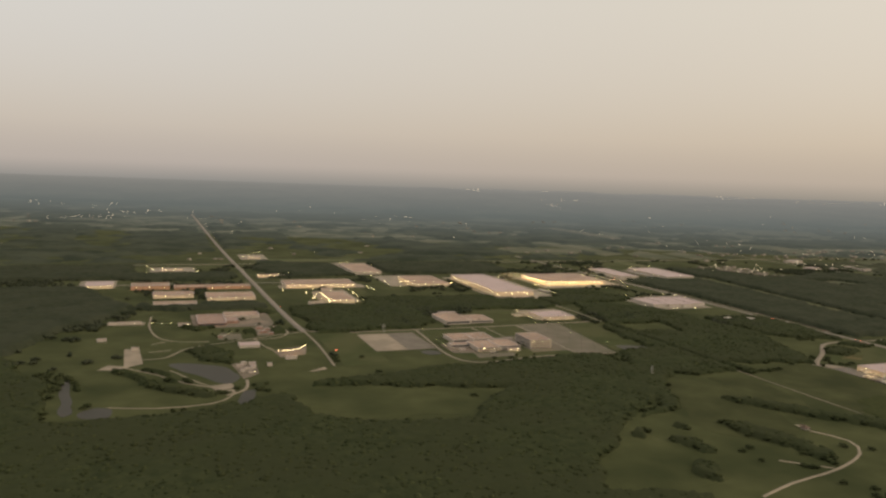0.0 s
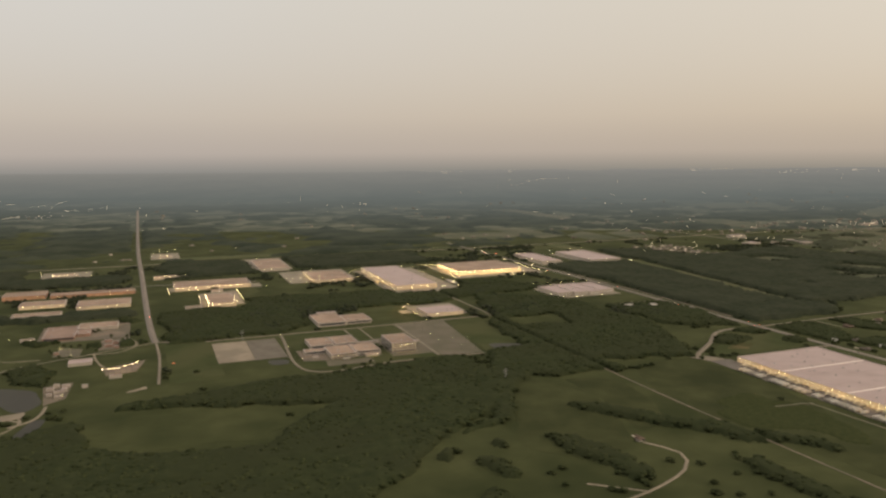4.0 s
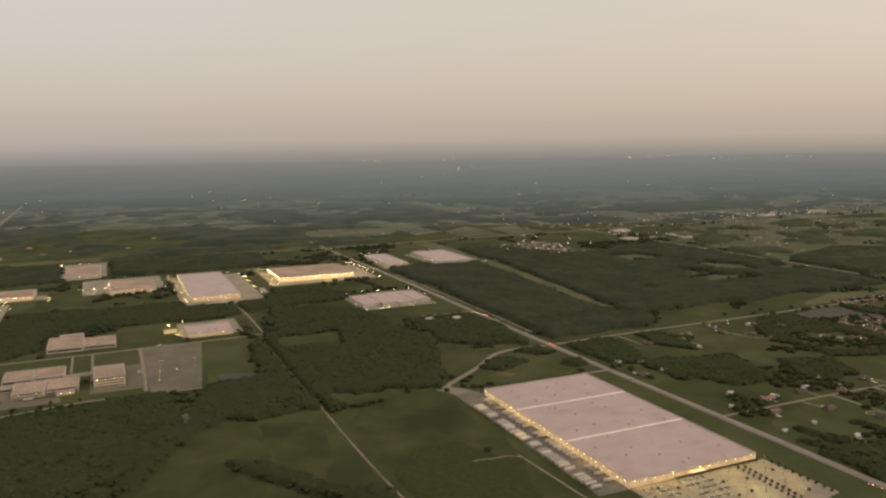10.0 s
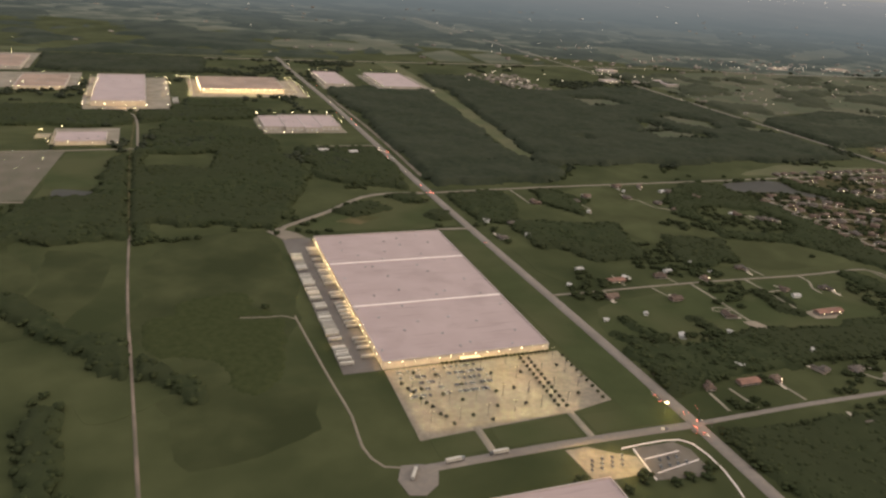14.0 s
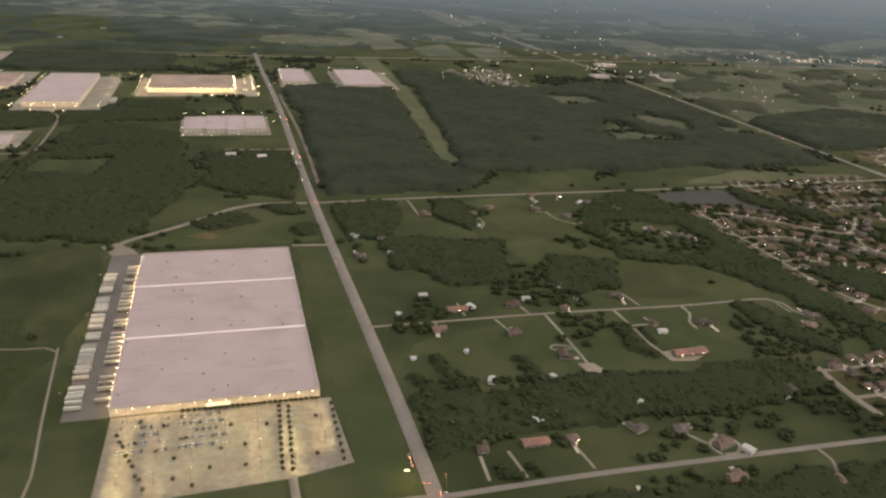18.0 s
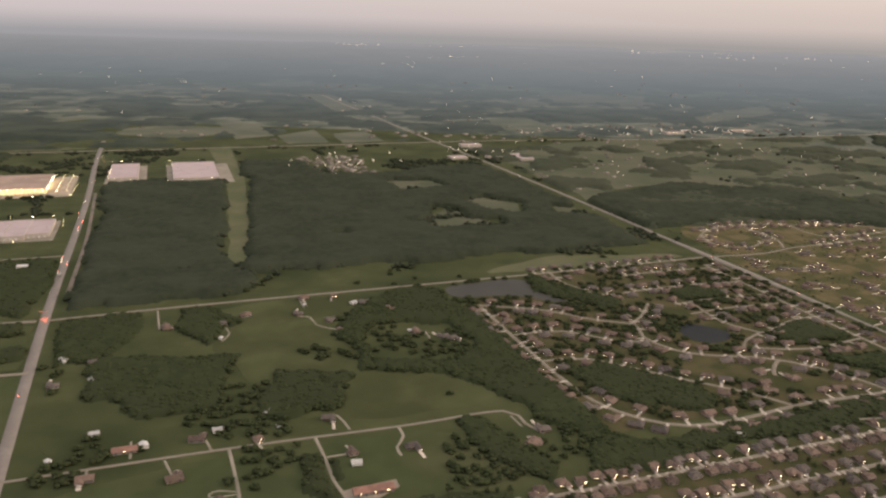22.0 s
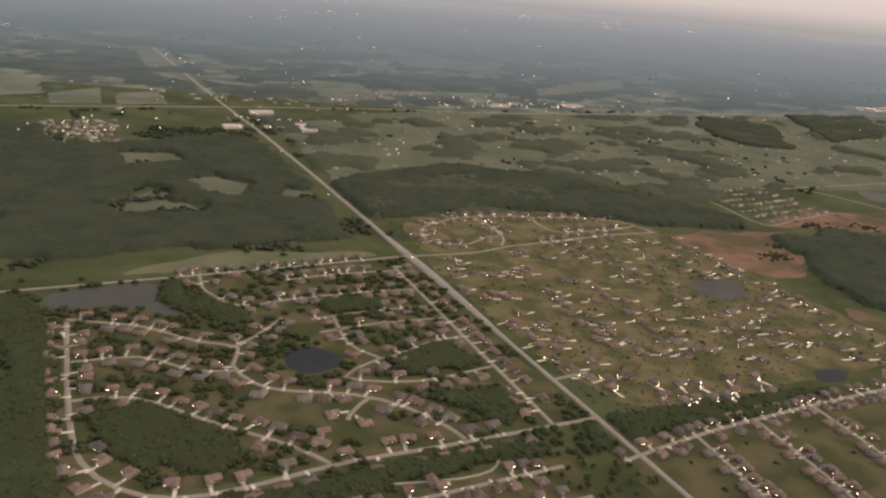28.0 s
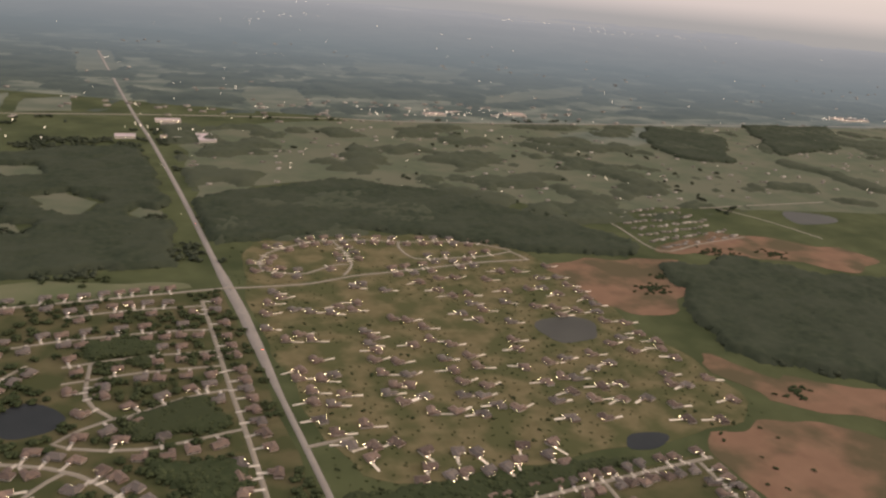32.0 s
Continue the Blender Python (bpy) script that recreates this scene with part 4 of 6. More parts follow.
flat_building("factory", 56.3, 948.5, 112.9, 987.5, 4, "long low pale-roofed hall with lit front", roof=M_ROOF_TAN, units=8, lamps="s", step=9)
flat_building("factory", -3.4, 913.7, 43.5, 931.3, 3.6, "long low pale-roofed hall", roof=M_ROOF_TAN, units=5)
flat_building("factory", 39.0, 794.6, 66.4, 846.0, 3.0, "dusty-roofed brick factory hall in a bare yard", roof=M_ROOF_RUST, wall=M_BRICK, units=8, windows="s")
flat_building("factory", 67.0, 828.0, 103.0, 853.0, 3.4, "low pale wing behind the brick factory hall", roof=M_ROOF_TAN, units=8)
flat_building("factory", 67.0, 806.0, 79.0, 827.4, 2.6, "small dusty-roofed annex of the brick factory", roof=M_ROOF_RUST, wall=M_BRICK, units=3)
flat_building("office_building", 288.5, 757.0, 317.0, 802.0, 4, "pale low office building behind trees", roof=M_ROOF_TAN, units=7, category="building", windows="s")
flat_building("office_building", 317.6, 759.0, 344.0, 791.0, 3.4, "lower wing of the office building behind trees", roof=M_ROOF_TAN, units=5, category="building", windows="s")
flat_building("office_building", 297.0, 802.6, 317.0, 808.0, 4.8, "raised plant room behind the office building", roof=M_ROOF, category="building")
flat_building("office_building", 405.0, 760.7, 446.0, 795.9, 4, "pale low building with lit front", units=8, category="building", lamps="s", step=14)
flat_building("factory", 263.6, 671.0, 284.6, 699.0, 3.4, "pale-roofed plant hall of the office campus", roof=M_ROOF_TAN, units=6, windows="s")
flat_building("factory", 285.4, 671.0, 306.0, 699.0, 3.4, "pale-roofed plant hall of the office campus", roof=M_ROOF_TAN, units=6, windows="s")
flat_building("factory", 273.4, 632.5, 294.8, 663.0, 3.8, "pale-roofed plant hall with ribbon windows", roof=M_ROOF_TAN, units=7, windows="s", storeys=2, lamps="s", step=10, lamp_size=0.22, glow=0.5)
flat_building("factory", 295.6, 635.5, 316.6, 664.0, 3.8, "pale-roofed plant hall with a lit loading side", roof=M_ROOF_TAN, units=7, windows="s", storeys=2, docks="s")
flat_building("loading_block", 302.0, 629.5, 314.0, 634.9, 2.0, "low white loading block lit by a wall lamp", roof=M_ROOF_TAN, lamps="s", step=6, lamp_size=0.2, category="building", glow=0.6)
flat_building("covered_walk", 306.8, 673.4, 326.6, 675.8, 2.0, "long covered walk between plant hall and office block", roof=M_ROOF, category="building")
flat_building("hut", 358.0, 662.4, 361.4, 665.0, 1.5, "small white gatehouse beside the car park", category="building")
flat_building("shed", 259.6, 641.2, 264.4, 644.6, 1.6, "small white shed in the stained yard", category="shed")
flat_building("factory", 255.0, 653.0, 272.8, 662.5, 3.0, "low annex of the plant hall", roof=M_ROOF_TAN, units=3, windows="s")
flat_building("office_building", 327.0, 634.5, 348.5, 668.0, 8.0, "four-storey pale office block with ribbon windows", roof=M_ROOF_TAN, units=6, category="building", windows="swe", storeys=4, lamps="s", step=5, lamp_size=0.25)
flat_building("shed", 69.0, 691.0, 86.7, 704.8, 2.6, "low pale-roofed shed on gravel", category="shed")
for x0, y0, w, d, h in ((60.5, 623, 5, 3.2, 2.0), (64.5, 630.5, 4, 2.6, 2.6), (70.5, 628, 5, 3.4, 2.2), (66, 614, 6.5, 3, 1.8), (61.8, 608.5, 3.6, 2.6, 2.0), (71, 617, 3.4, 5, 2.4), (67.5, 603, 4, 2.4, 1.6)):
    flat_building("hut", x0, y0, x0 + w, y0 + d, h, "small pale concrete training hut on gravel", category="building")
for x0, y0, w, d in ((93, 772, 6, 4), (100, 762, 5, 4), (94, 752, 7, 3.4), (102, 744, 4, 3.4), (110, 770, 5, 4), (54, 738, 4, 3)):
    flat_building("hut", x0, y0, x0 + w, y0 + d, 1.8, "low brown-roofed hut among trees", roof=M_ROOF_TAN, wall=M_BRICK, category="building")
for x0, y0, w, d, lab in ((-44, 816, 30, 4, "long low training shed"), (20, 800, 12, 4, "low training hall"), (-50, 740, 8, 4, "small pale training shed"), (-20, 700, 6, 3, "small pale hut on a pad"),
                          (102, 641, 9, 3, "low pale hut on bare earth"), (84, 622, 4, 2.4, "small pale hut"),
                          (140, 1150, 30, 9, "low lit roadside hall"), (150, 1385, 22, 10, "lit sales hall"), (5, 1225, 34, 8, "lit yellow storage hall"), (206, 1005, 14, 10, "pale plant tank house"),
                          (170, 905, 18, 6, "low pale shed by the lane"), (440, 905, 20, 6, "low guard house by the yard"), (380, 1046, 14, 6, "small annex of the workshop")):
    flat_building("hut", x0, y0, x0 + w, y0 + d, 2.6, lab + " of plain concrete", roof=M_ROOF_TAN, category="building", lamps="s" if "lit" in lab else "", step=5, lamp_size=0.3)
flat_building("shop", 1237.9, 1249.0, 1273.4, 1264.8, 3.5, "pale roadside shop with a lit front", category="shop", lamps="s", step=7)
flat_building("warehouse", 1281.2, 1107.3, 1302.9, 1154.5, 3.5, "white-roofed hall by the crossroads", units=4)
flat_building("shop", 1179.0, 1135.3, 1204.7, 1155.1, 3, "low pale roadside shop", category="shop", lamps="s", step=8)
for x0, y0, w, d in ((628, 724, 9, 6), (655, 716, 8, 6)):
    flat_building("shed", x0, y0, x0 + w, y0 + d, 2.2, "small white shed by the side street", roof=M_WHITE, wall=M_WHITE, category="shed")
for x0, y0, w, d in ((1700, 1330, 40, 18), (1760, 1345, 60, 20), (1860, 1335, 50, 22), (2760, 1320, 90, 40), (1235, 1130, 30, 12)):
    flat_building("factory", x0, y0, x0 + w, y0 + d, 3.4, "pale hall by the highway", roof=M_ROOF_TAN, category="building", lamps="s", step=10)

# ---- lamp posts ----
POLE = bm_mesh("pole", box(bmesh.new(), -0.045, -0.045, 0, 0.045, 0.045, 6.0), M_DARK)
ARM = bm_mesh("arm", box(box(bmesh.new(), -0.62, -0.03, 5.92, 0.62, 0.03, 5.97), -0.09, -0.09, 5.95, 0.09, 0.09, 6.1), M_DARK)
HEAD = bm_mesh("lamp_head", bulb_shape(0.11), L_SHADED)
HEAD_MID = bm_mesh("lamp_head", bulb_shape(0.11), L_WARM)
HEAD_BIG = bm_mesh("lamp_head", bulb_shape(0.29), L_WARM)


def lamp_post(label, head=HEAD):
    p = tagged(new("lamp_post"), label, "lamp post", "lamp posts")
    part("pole", POLE, p)
    part("arm", ARM, p)
    for x in (-0.6, 0.6):
        part("lamp_head", head, p, "glowing warm lamp head", (x, 0, 5.8))
    return p


post = lamp_post("dark steel lamp post with two lit heads in a car park")
post_big = lamp_post("tall floodlight post with bright heads in a yard", HEAD_BIG)
first, first_big = True, True


def put_post(x, y, big=False):
    global first, first_big
    m = pose(x, y, 0.1, 0, 0, rng.uniform(0, 180) if big else 0)
    if big:
        if first_big:
            post_big.matrix_world, first_big = m, False
        else:
            copy_thing(post_big, m)
    elif first:
        post.matrix_world, first = m, False
    else:
        copy_thing(post, m)


POOLS, MID_SPOTS = [], []
for j in range(4):
    for i in range(7):
        x, y = 586 + 12.6 * i, 325.5 - 12.8 * j
        if i < 6 or j < 3:
            put_post(x, y)
            POOLS.append((x, y, 4.2))
for j in range(5):
    for i in range(3):
        MID_SPOTS.append((372 + 13 * i + j * 1.5, 618 + 26 * j))
for y in (625, 645, 665, 690, 715):
    MID_SPOTS.append((245.5, y))
post_mid = lamp_post("slim lamp post with bright heads beside the office campus", HEAD_MID)
post_mid.matrix_world = pose(*MID_SPOTS[0], 0.1)
for x, y in MID_SPOTS[1:]:
    copy_thing(post_mid, pose(x, y, 0.1))
for k in range(7):
    put_post(559.2, 346 + 24 * k)
for x, y in [(418 + 21 * k, 910) for k in range(5)] + [(503, 930 + 40 * k) for k in range(5)] + [(418, 925 + 45 * k) for k in range(4)] + \
        [(532, 1010 + 40 * k) for k in range(3)] + [(664, 1000 + 20 * k) for k in range(6)] + \
        [(655, 995 + 20 * k) for k in range(6)] + [(518 + 5 * k, 1098 - k * 3) for k in range(3)] + [(590 + 19 * k, 872) for k in range(5)] + \
        [(140 + 12 * k, 1372) for k in range(4)] + [(142 + 12 * k, 1446) for k in range(4)] + [(-6 + 14 * k, 1204 + k * 3) for k in range(5)] + \
        [(188, 920 + 30 * k) for k in range(4)] + [(234, 925 + 25 * k) for k in range(4)] + [(312 + 12 * k, 1038) for k in range(4)] + \
        [(140 + 14 * k, 1140) for k in range(4)] + [(97 + 4.2 * k, 649 + 0.6 * (k - 1) ** 2) for k in range(7)] + [(-5 + k * 9, 790) for k in range(3)] + [(688, 270), (391, 797)] + \
        [(704 + 12 * k, 1172) for k in range(3)] + [(776 + 20 * k, 1170) for k in range(4)]:
    put_post(x, y, True)

# the light that those lamps throw on the paving
def yard_light(x, y, z, power, size=0.4, colour=(1.0, 0.66, 0.25)):
    d = bpy.data.lights.new("yard_light", "POINT")
    d.energy, d.color, d.shadow_soft_size = power, colour, size
    o = new("yard_light", d)
    o.location = (x + 0.4, y - 0.4, z)


for x, y, z in POOLS:
    d = bpy.data.lights.new("car_park_light", "SPOT")
    d.energy, d.color, d.spot_size, d.spot_blend, d.shadow_soft_size = 4200, (1.0, 0.76, 0.36), radians(91), 0.35, 0.08
    new("car_park_light", d).location = (x, y - 0.6, 5.75)
# each row of wall lamps throws one strip of light on its wall and apron
for x, y, z, length, s, glow in LAMPS:
    ox, oy = {"w": (-1, 0), "e": (1, 0), "s": (0, -1), "n": (0, 1)}[s]
    d = bpy.data.lights.new("wall_lamp_light", "AREA")
    d.shape, d.size, d.size_y = "RECTANGLE", length, 0.4
    d.energy, d.color = glow * length * (24 if y < 600 else 14 if y < 960 else 17), (1.0, 0.68, 0.28)
    eye = (x + ox * 1.3, y + oy * 1.3, z)
    new("wall_lamp_light", d).matrix_world = look(eye, (eye[0] + ox * 0.15, eye[1] + oy * 0.15, 0))
for x, y, p in ((460, 908, 2600), (500, 1000, 2200), (418, 1000, 2200), (660, 1040, 3200), (536, 1030, 2200), (600, 1000, 2600), (162, 1410, 1100), (25, 1235, 1100), (110, 660, 700), (645, 246, 3800), (652, 240, 2600), (638, 252, 2000), (688.5, 269.5, 1500),
                (559.4, 360, 1300), (559.4, 415, 1300), (559.4, 470, 1300), (392, 796, 6500)):
    yard_light(x, y, 5.2, p)


# traffic signals at the two crossings of the highway
def signal_mast(x, y, turn):
    s = tagged(new("traffic_signal"), "dark mast-arm traffic signal showing red", "traffic signal", "traffic signals")
    part("mast", bm_mesh("mast", box(box(bmesh.new(), -0.08, -0.08, 0, 0.08, 0.08, 3.2), -0.05, 0, 3.0, 0.05, 3.6, 3.12), M_DARK), s)
    for k in (1.4, 3.2):
        head = part("signal_head", box_mesh("signal_head", M_DARK, 0.02, k - 0.14, 2.5, 0.2, k + 0.14, 3.2), s)
        part("red_light", bm_mesh("red_light", bulb_shape(0.16), L_RED), head, "lit red lens", (0.24, k, 3.0))
    s.matrix_world = pose(x, y, 0.16, 0, 0, turn)


for x, y, turn in ((692, 265, -90), (702, 256, 90), (692, 256, 180), (702, 265, 0), (685, 603, -90), (694, 590, 90)):
    signal_mast(x, y, turn)
for x, y, p in ((698, 257, 420), (690, 592, 220)):
    yard_light(x, y, 2.6, p, 0.2, (1.0, 0.30, 0.14))


# lattice towers of the power line
def pylon(x, y, h):
    p = tagged(new("power_pylon"), "thin grey steel lattice power pylon in the woods", "pylon", "power pylons")
    for sx in (-1, 1):
        for sy in (-1, 1):
            bm = box(bmesh.new(), -0.07, -0.07, 0, 0.07, 0.07, h)
            for v in bm.verts:
                k = 1 - 0.8 * v.co.z / h
                v.co.x += sx * 0.9 * k
                v.co.y += sy * 0.9 * k
            part("leg", bm_mesh("leg", bm, M_UNIT), p)
    for z, w in ((0.72, 2.6), (0.86, 2.1), (0.97, 1.6)):
        part("cross_arm", box_mesh("cross_arm", M_UNIT, -w, -0.08, h * z, w, 0.08, h * z + 0.14), p)
    p.matrix_world = pose(x, y, 0)


for x, y, h in ((381, 522, 9.0), (212, 731, 9.0)):
    pylon(x, y, h)

# ---- woods ----
ICO_V, ICO_F = [], []
_b = bmesh.new()
bmesh.ops.create_icosphere(_b, subdivisions=1, radius=1.0)
ICO_V = np.array([v.co[:] for v in _b.verts])
ICO_F = np.array([[v.index for v in f.verts] for f in _b.faces])
_b.free()


def crown_shape(r, clumps, high, spread):
    """A crown of uneven clumps, as vertices and triangles."""
    vs, fs = [], []
    for k in range(clumps):
        a = 2 * math.pi * (k / clumps + r.uniform(-0.1, 0.1))
        far = spread * (0.0 if k == 0 else r.uniform(0.55, 1.0))
        c = np.array([far * math.cos(a), far * math.sin(a), high * (1.0 if k == 0 else r.uniform(0.45, 0.9))])
        v = ICO_V * (1 + 0.34 * (r.random((len(ICO_V), 1)) - 0.5)) * r.uniform(0.55, 0.85) * min(1.0, 1.9 / clumps**0.5) * [1, 1, 0.8]
        fs.append(ICO_F + len(vs) * len(ICO_V))
        vs.append(v + c)
    return np.vstack(vs), np.vstack(fs)


CROWNS = [crown_shape(rng, 3, 1.0, 0.85) for _ in range(8)]
LOOSE = [crown_shape(rng, 6, 1.0, 1.0) for _ in range(8)]
EXCLUDE = BUILDINGS + LOT_SHAPES + PONDS + [rect(836, 330, 862, 345), rect(737, 279, 752, 287), rect(739, 400, 754, 408)]


def free_of_things(p, room=2.5):
    ok = np.ones(len(p), bool)
    for poly in EXCLUDE:
        q = np.asarray(poly, float)
        box_in = (p[:, 0] > q[:, 0].min() - 2) & (p[:, 0] < q[:, 0].max() + 2) & (p[:, 1] > q[:, 1].min() - 2) & (p[:, 1] < q[:, 1].max() + 2)
        idx = np.nonzero(box_in)[0]
        if len(idx):
            ok[idx[inside(p[idx], q)]] = False
    for line, half in ROAD_LINES:
        lo, hi = line.min(0) - half - room, line.max(0) + half + room
        idx = np.nonzero(((p > lo) & (p < hi)).all(1))[0]
        if len(idx):
            ok[idx[near_line(p[idx], line, half + room)]] = False
    return ok


def scatter(x0, y0, x1, y1, step):
    x, y = np.meshgrid(np.arange(x0, x1, step), np.arange(y0, y1, step))
    p = np.stack([x.ravel(), y.ravel()], 1)
    return p + rng.uniform(-0.45, 0.45, p.shape) * step


def grove(name, p, size, material, label, low=0.0, shapes=None):
    """One mesh of many crowns at the points p."""
    if not len(p):
        return None
    vs, fs, base = [], [], 0
    pick = rng.integers(0, len(CROWNS), len(p))
    for k, (cv, cf) in enumerate(shapes or CROWNS):
        q = p[pick == k]
        if not len(q):
            continue
        a = rng.uniform(0, 2 * math.pi, len(q))
        s = size * rng.uniform(0.75, 1.2, len(q))
        c, sn = np.cos(a)[:, None], np.sin(a)[:, None]
        v = np.stack([(cv[:, 0] * c - cv[:, 1] * sn) * s[:, None] + q[:, :1], (cv[:, 0] * sn + cv[:, 1] * c) * s[:, None] + q[:, 1:2],
                      cv[:, 2] * (0.72 * size * rng.uniform(0.88, 1.12, len(q)))[:, None] - low], -1)
        vs.append(v.reshape(-1, 3))
        fs.append((cf[None] + (np.arange(len(q)) * len(cv))[:, None, None] + base).reshape(-1, 3))
        base += v.shape[0] * v.shape[1]
    return tagged(new(name, arrays_mesh(name, np.vstack(vs), np.vstack(fs), material)), label, "woods", kind="stuff")


NEAR_WOODS = [[(-700, 180), (250, 180), (260, 310), (225, 330), (240, 375), (275, 413), (310, 440), (345, 470), (385, 533), (371, 592), (250, 592), (130, 575), (60, 528), (20, 512), (-66, 508), (-72, 600), (-120, 690), (-700, 720)],
    [(300, 430), (335, 445), (372, 530), (400, 600), (440, 604), (486, 549), (470, 508), (425, 520), (396, 535), (372, 500), (345, 440)]]
NEAR_WOODS += [[(499, 857), (590, 805), (605, 640), (560, 528), (486, 549), (440, 604), (455, 700), (480, 760)],
    [(145, 745), (250, 745), (285, 770), (285, 850), (200, 900), (145, 890)],
    [(240, 830), (420, 835), (590, 870), (590, 925), (500, 925), (418, 928), (238, 940)],
    [(515, 930), (590, 930), (585, 1015), (515, 1015)],
    [(610, 640), (680, 600), (683, 738), (610, 740)],
    [(604, 549), (628, 566), (640, 556), (618, 536)]]
NEAR_WOODS += [[(655, 582), (684, 585), (684, 570), (662, 572)],
    [(664, 540), (684, 548), (684, 520), (668, 522)],
    [(-21, 630), (-17, 640), (12, 610), (45, 573), (41, 568), (8, 602)],
    [(-35, 622), (-31, 630), (2, 586), (33, 550), (29, 544), (-2, 578)],
    [(30, 678), (46, 698), (62, 680), (60, 646), (37, 655)],
    [(70, 760), (100, 770), (128, 762), (125, 745), (90, 742)],
    [(45, 800), (60, 785), (40, 775), (20, 790)]]
NEAR_WOODS += [[(110, 880), (125, 860), (112, 845), (104, 860)],
    [(358, 412), (372, 408), (376, 360), (378, 334), (362, 334), (358, 385)],
    [(298, 378), (306, 383), (324, 362), (316, 354)],
    [(309, 404), (315, 410), (321, 402), (314, 397)],
    [(281, 400), (287, 406), (293, 399), (287, 393)],
    [(268, 342), (290, 352), (296, 342), (275, 328)]]
NEAR_WOODS += [[(392, 458), (400, 455), (416, 438), (448, 408), (470, 388), (486, 358), (500, 326), (490, 322), (474, 352), (440, 392), (405, 428)],
    [(436, 330), (448, 326), (447, 300), (445, 272), (433, 272)]]
FIELD_WOODS = [[(993, 424), (1020, 428), (1041, 402), (1056, 368), (1045, 358), (1016, 370), (998, 392), (992, 408)],
    [(1046, 598), (1061, 576), (1089, 527), (1083, 508), (1069, 514), (1050, 546)],
    [(1140, 532), (1168, 531), (1176, 516), (1168, 495), (1140, 510)],
    [(1168, 446), (1200, 450), (1206, 425), (1200, 418), (1178, 418), (1164, 432)],
    [(1170, 400), (1196, 388), (1203, 362), (1187, 356), (1170, 380)],
    [(724, 358), (729, 360), (733, 333), (727, 330)]]
FIELD_WOODS += [[(824, 376), (836, 372), (828, 340), (818, 350)],
    [(752, 352), (757, 352), (765, 325), (758, 322)],
    [(706, 345), (711, 345), (722, 322), (714, 320)],
    [(722, 523), (772, 506), (809, 500), (798, 445), (757, 440), (722, 468)],
    [(826, 469), (869, 455), (854, 412), (813, 421)]]
FIELD_WOODS += [[(934, 588), (962, 582), (973, 503), (976, 455), (974, 415), (976, 380), (972, 351), (958, 350), (953, 364), (947, 378), (946, 401), (935, 424), (933, 464), (921, 528)],
    [(910, 384), (921, 386), (930, 363), (935, 333), (927, 325), (916, 341), (908, 362)],
    [(704, 327), (732, 326), (801, 330), (904, 315), (900, 290), (848, 286), (775, 296), (704, 284)],
    [(704, 588), (753, 588), (745, 545), (721, 514), (704, 517)]]
FIELD_WOODS += [[(893, 565), (936, 592), (968, 587), (961, 505), (962, 417), (951, 361), (948, 389), (941, 421), (919, 438), (875, 458), (881, 508), (875, 520)]]
FIELD_WOODS += [[(780, 590), (800, 588), (812, 556), (784, 525), (770, 560)],
    [(704, 250), (760, 250), (900, 245), (900, 180), (704, 180)],
    [(1060, 400), (1040, 388), (1010, 368), (1000, 400), (1010, 425), (1035, 405)],
    [(1062, 560), (1050, 540), (1038, 570), (1040, 595), (1055, 590)],
    [(1150, 435), (1180, 446), (1192, 440), (1190, 420), (1160, 418)],
    [(955, 340), (968, 350), (1010, 336), (1180, 342), (1200, 324), (955, 322)]]
FIELD_WOODS += [[(1225, 343), (1300, 340), (1360, 335), (1400, 326), (1220, 322)]]
FOREST = [[(704, 1058), (836, 1056), (828, 900), (818, 700), (832, 660), (1000, 655), (1208, 660), (1208, 1060), (1130, 1080), (1080, 1050), (975, 1050), (960, 1150), (872, 1170), (869, 1050), (856, 900),
     (836, 680), (824, 612), (704, 612)],
    [(1229, 710), (1229, 830), (1300, 861), (1398, 902), (1502, 842), (1585, 730), (1625, 660), (1630, 620), (1590, 608), (1503, 640), (1440, 700), (1380, 715), (1277, 712)]]
FOREST += [[(1619, 580), (1661, 563), (1694, 589), (1762, 513), (1900, 480), (1900, 250), (1650, 280), (1614, 364), (1549, 395), (1544, 438), (1592, 519)],
    [(2119, 1240), (2209, 1136), (2055, 941), (1980, 1000), (2032, 1134)],
    [(2385, 1253), (2619, 1240), (2410, 1037), (2202, 996)],
    [(150, 1130), (280, 1150), (280, 1300), (150, 1300)],
    [(410, 1155), (545, 1150), (560, 1290), (345, 1295), (345, 1180)],
    [(-700, 720), (-120, 700), (-80, 800), (-20, 900), (-95, 1060), (-700, 1060)]]
FOREST += [[(-20, 890), (120, 885), (120, 925), (-20, 930)],
    [(-700, 1130), (-95, 1140), (-20, 1130), (100, 1120), (105, 1190), (-20, 1190), (-40, 1290), (-700, 1300)]]
CUT = [(834, 1300), (870, 1300), (869, 1060), (856, 900), (837, 686), (814, 686), (830, 900), (839, 1060)]
CLEARINGS = [[(476, 732), (538, 722), (528, 668), (474, 680)], [(1008, 781), (1055, 842), (1080, 827), (1077, 790), (1104, 782), (1092, 743), (1063, 744), (1027, 763)], [(1033, 1003), (1104, 990), (1103, 945), (1031, 936)],
             [(1089, 871), (1124, 890), (1155, 838), (1127, 790), (1096, 825)], [(1183, 834), (1212, 810), (1208, 764), (1172, 791)], [(1000, 604), (1208, 606), (1206, 622), (1154, 630), (1104, 647), (1050, 628)], [(77, 557), (128, 562), (248, 520), (200, 458), (96, 480)],
             [(921, 764), (934, 766), (940, 752), (926, 748)], CUT,
             [(886, 500), (902, 532), (945, 524), (956, 480), (934, 456), (884, 466)]]


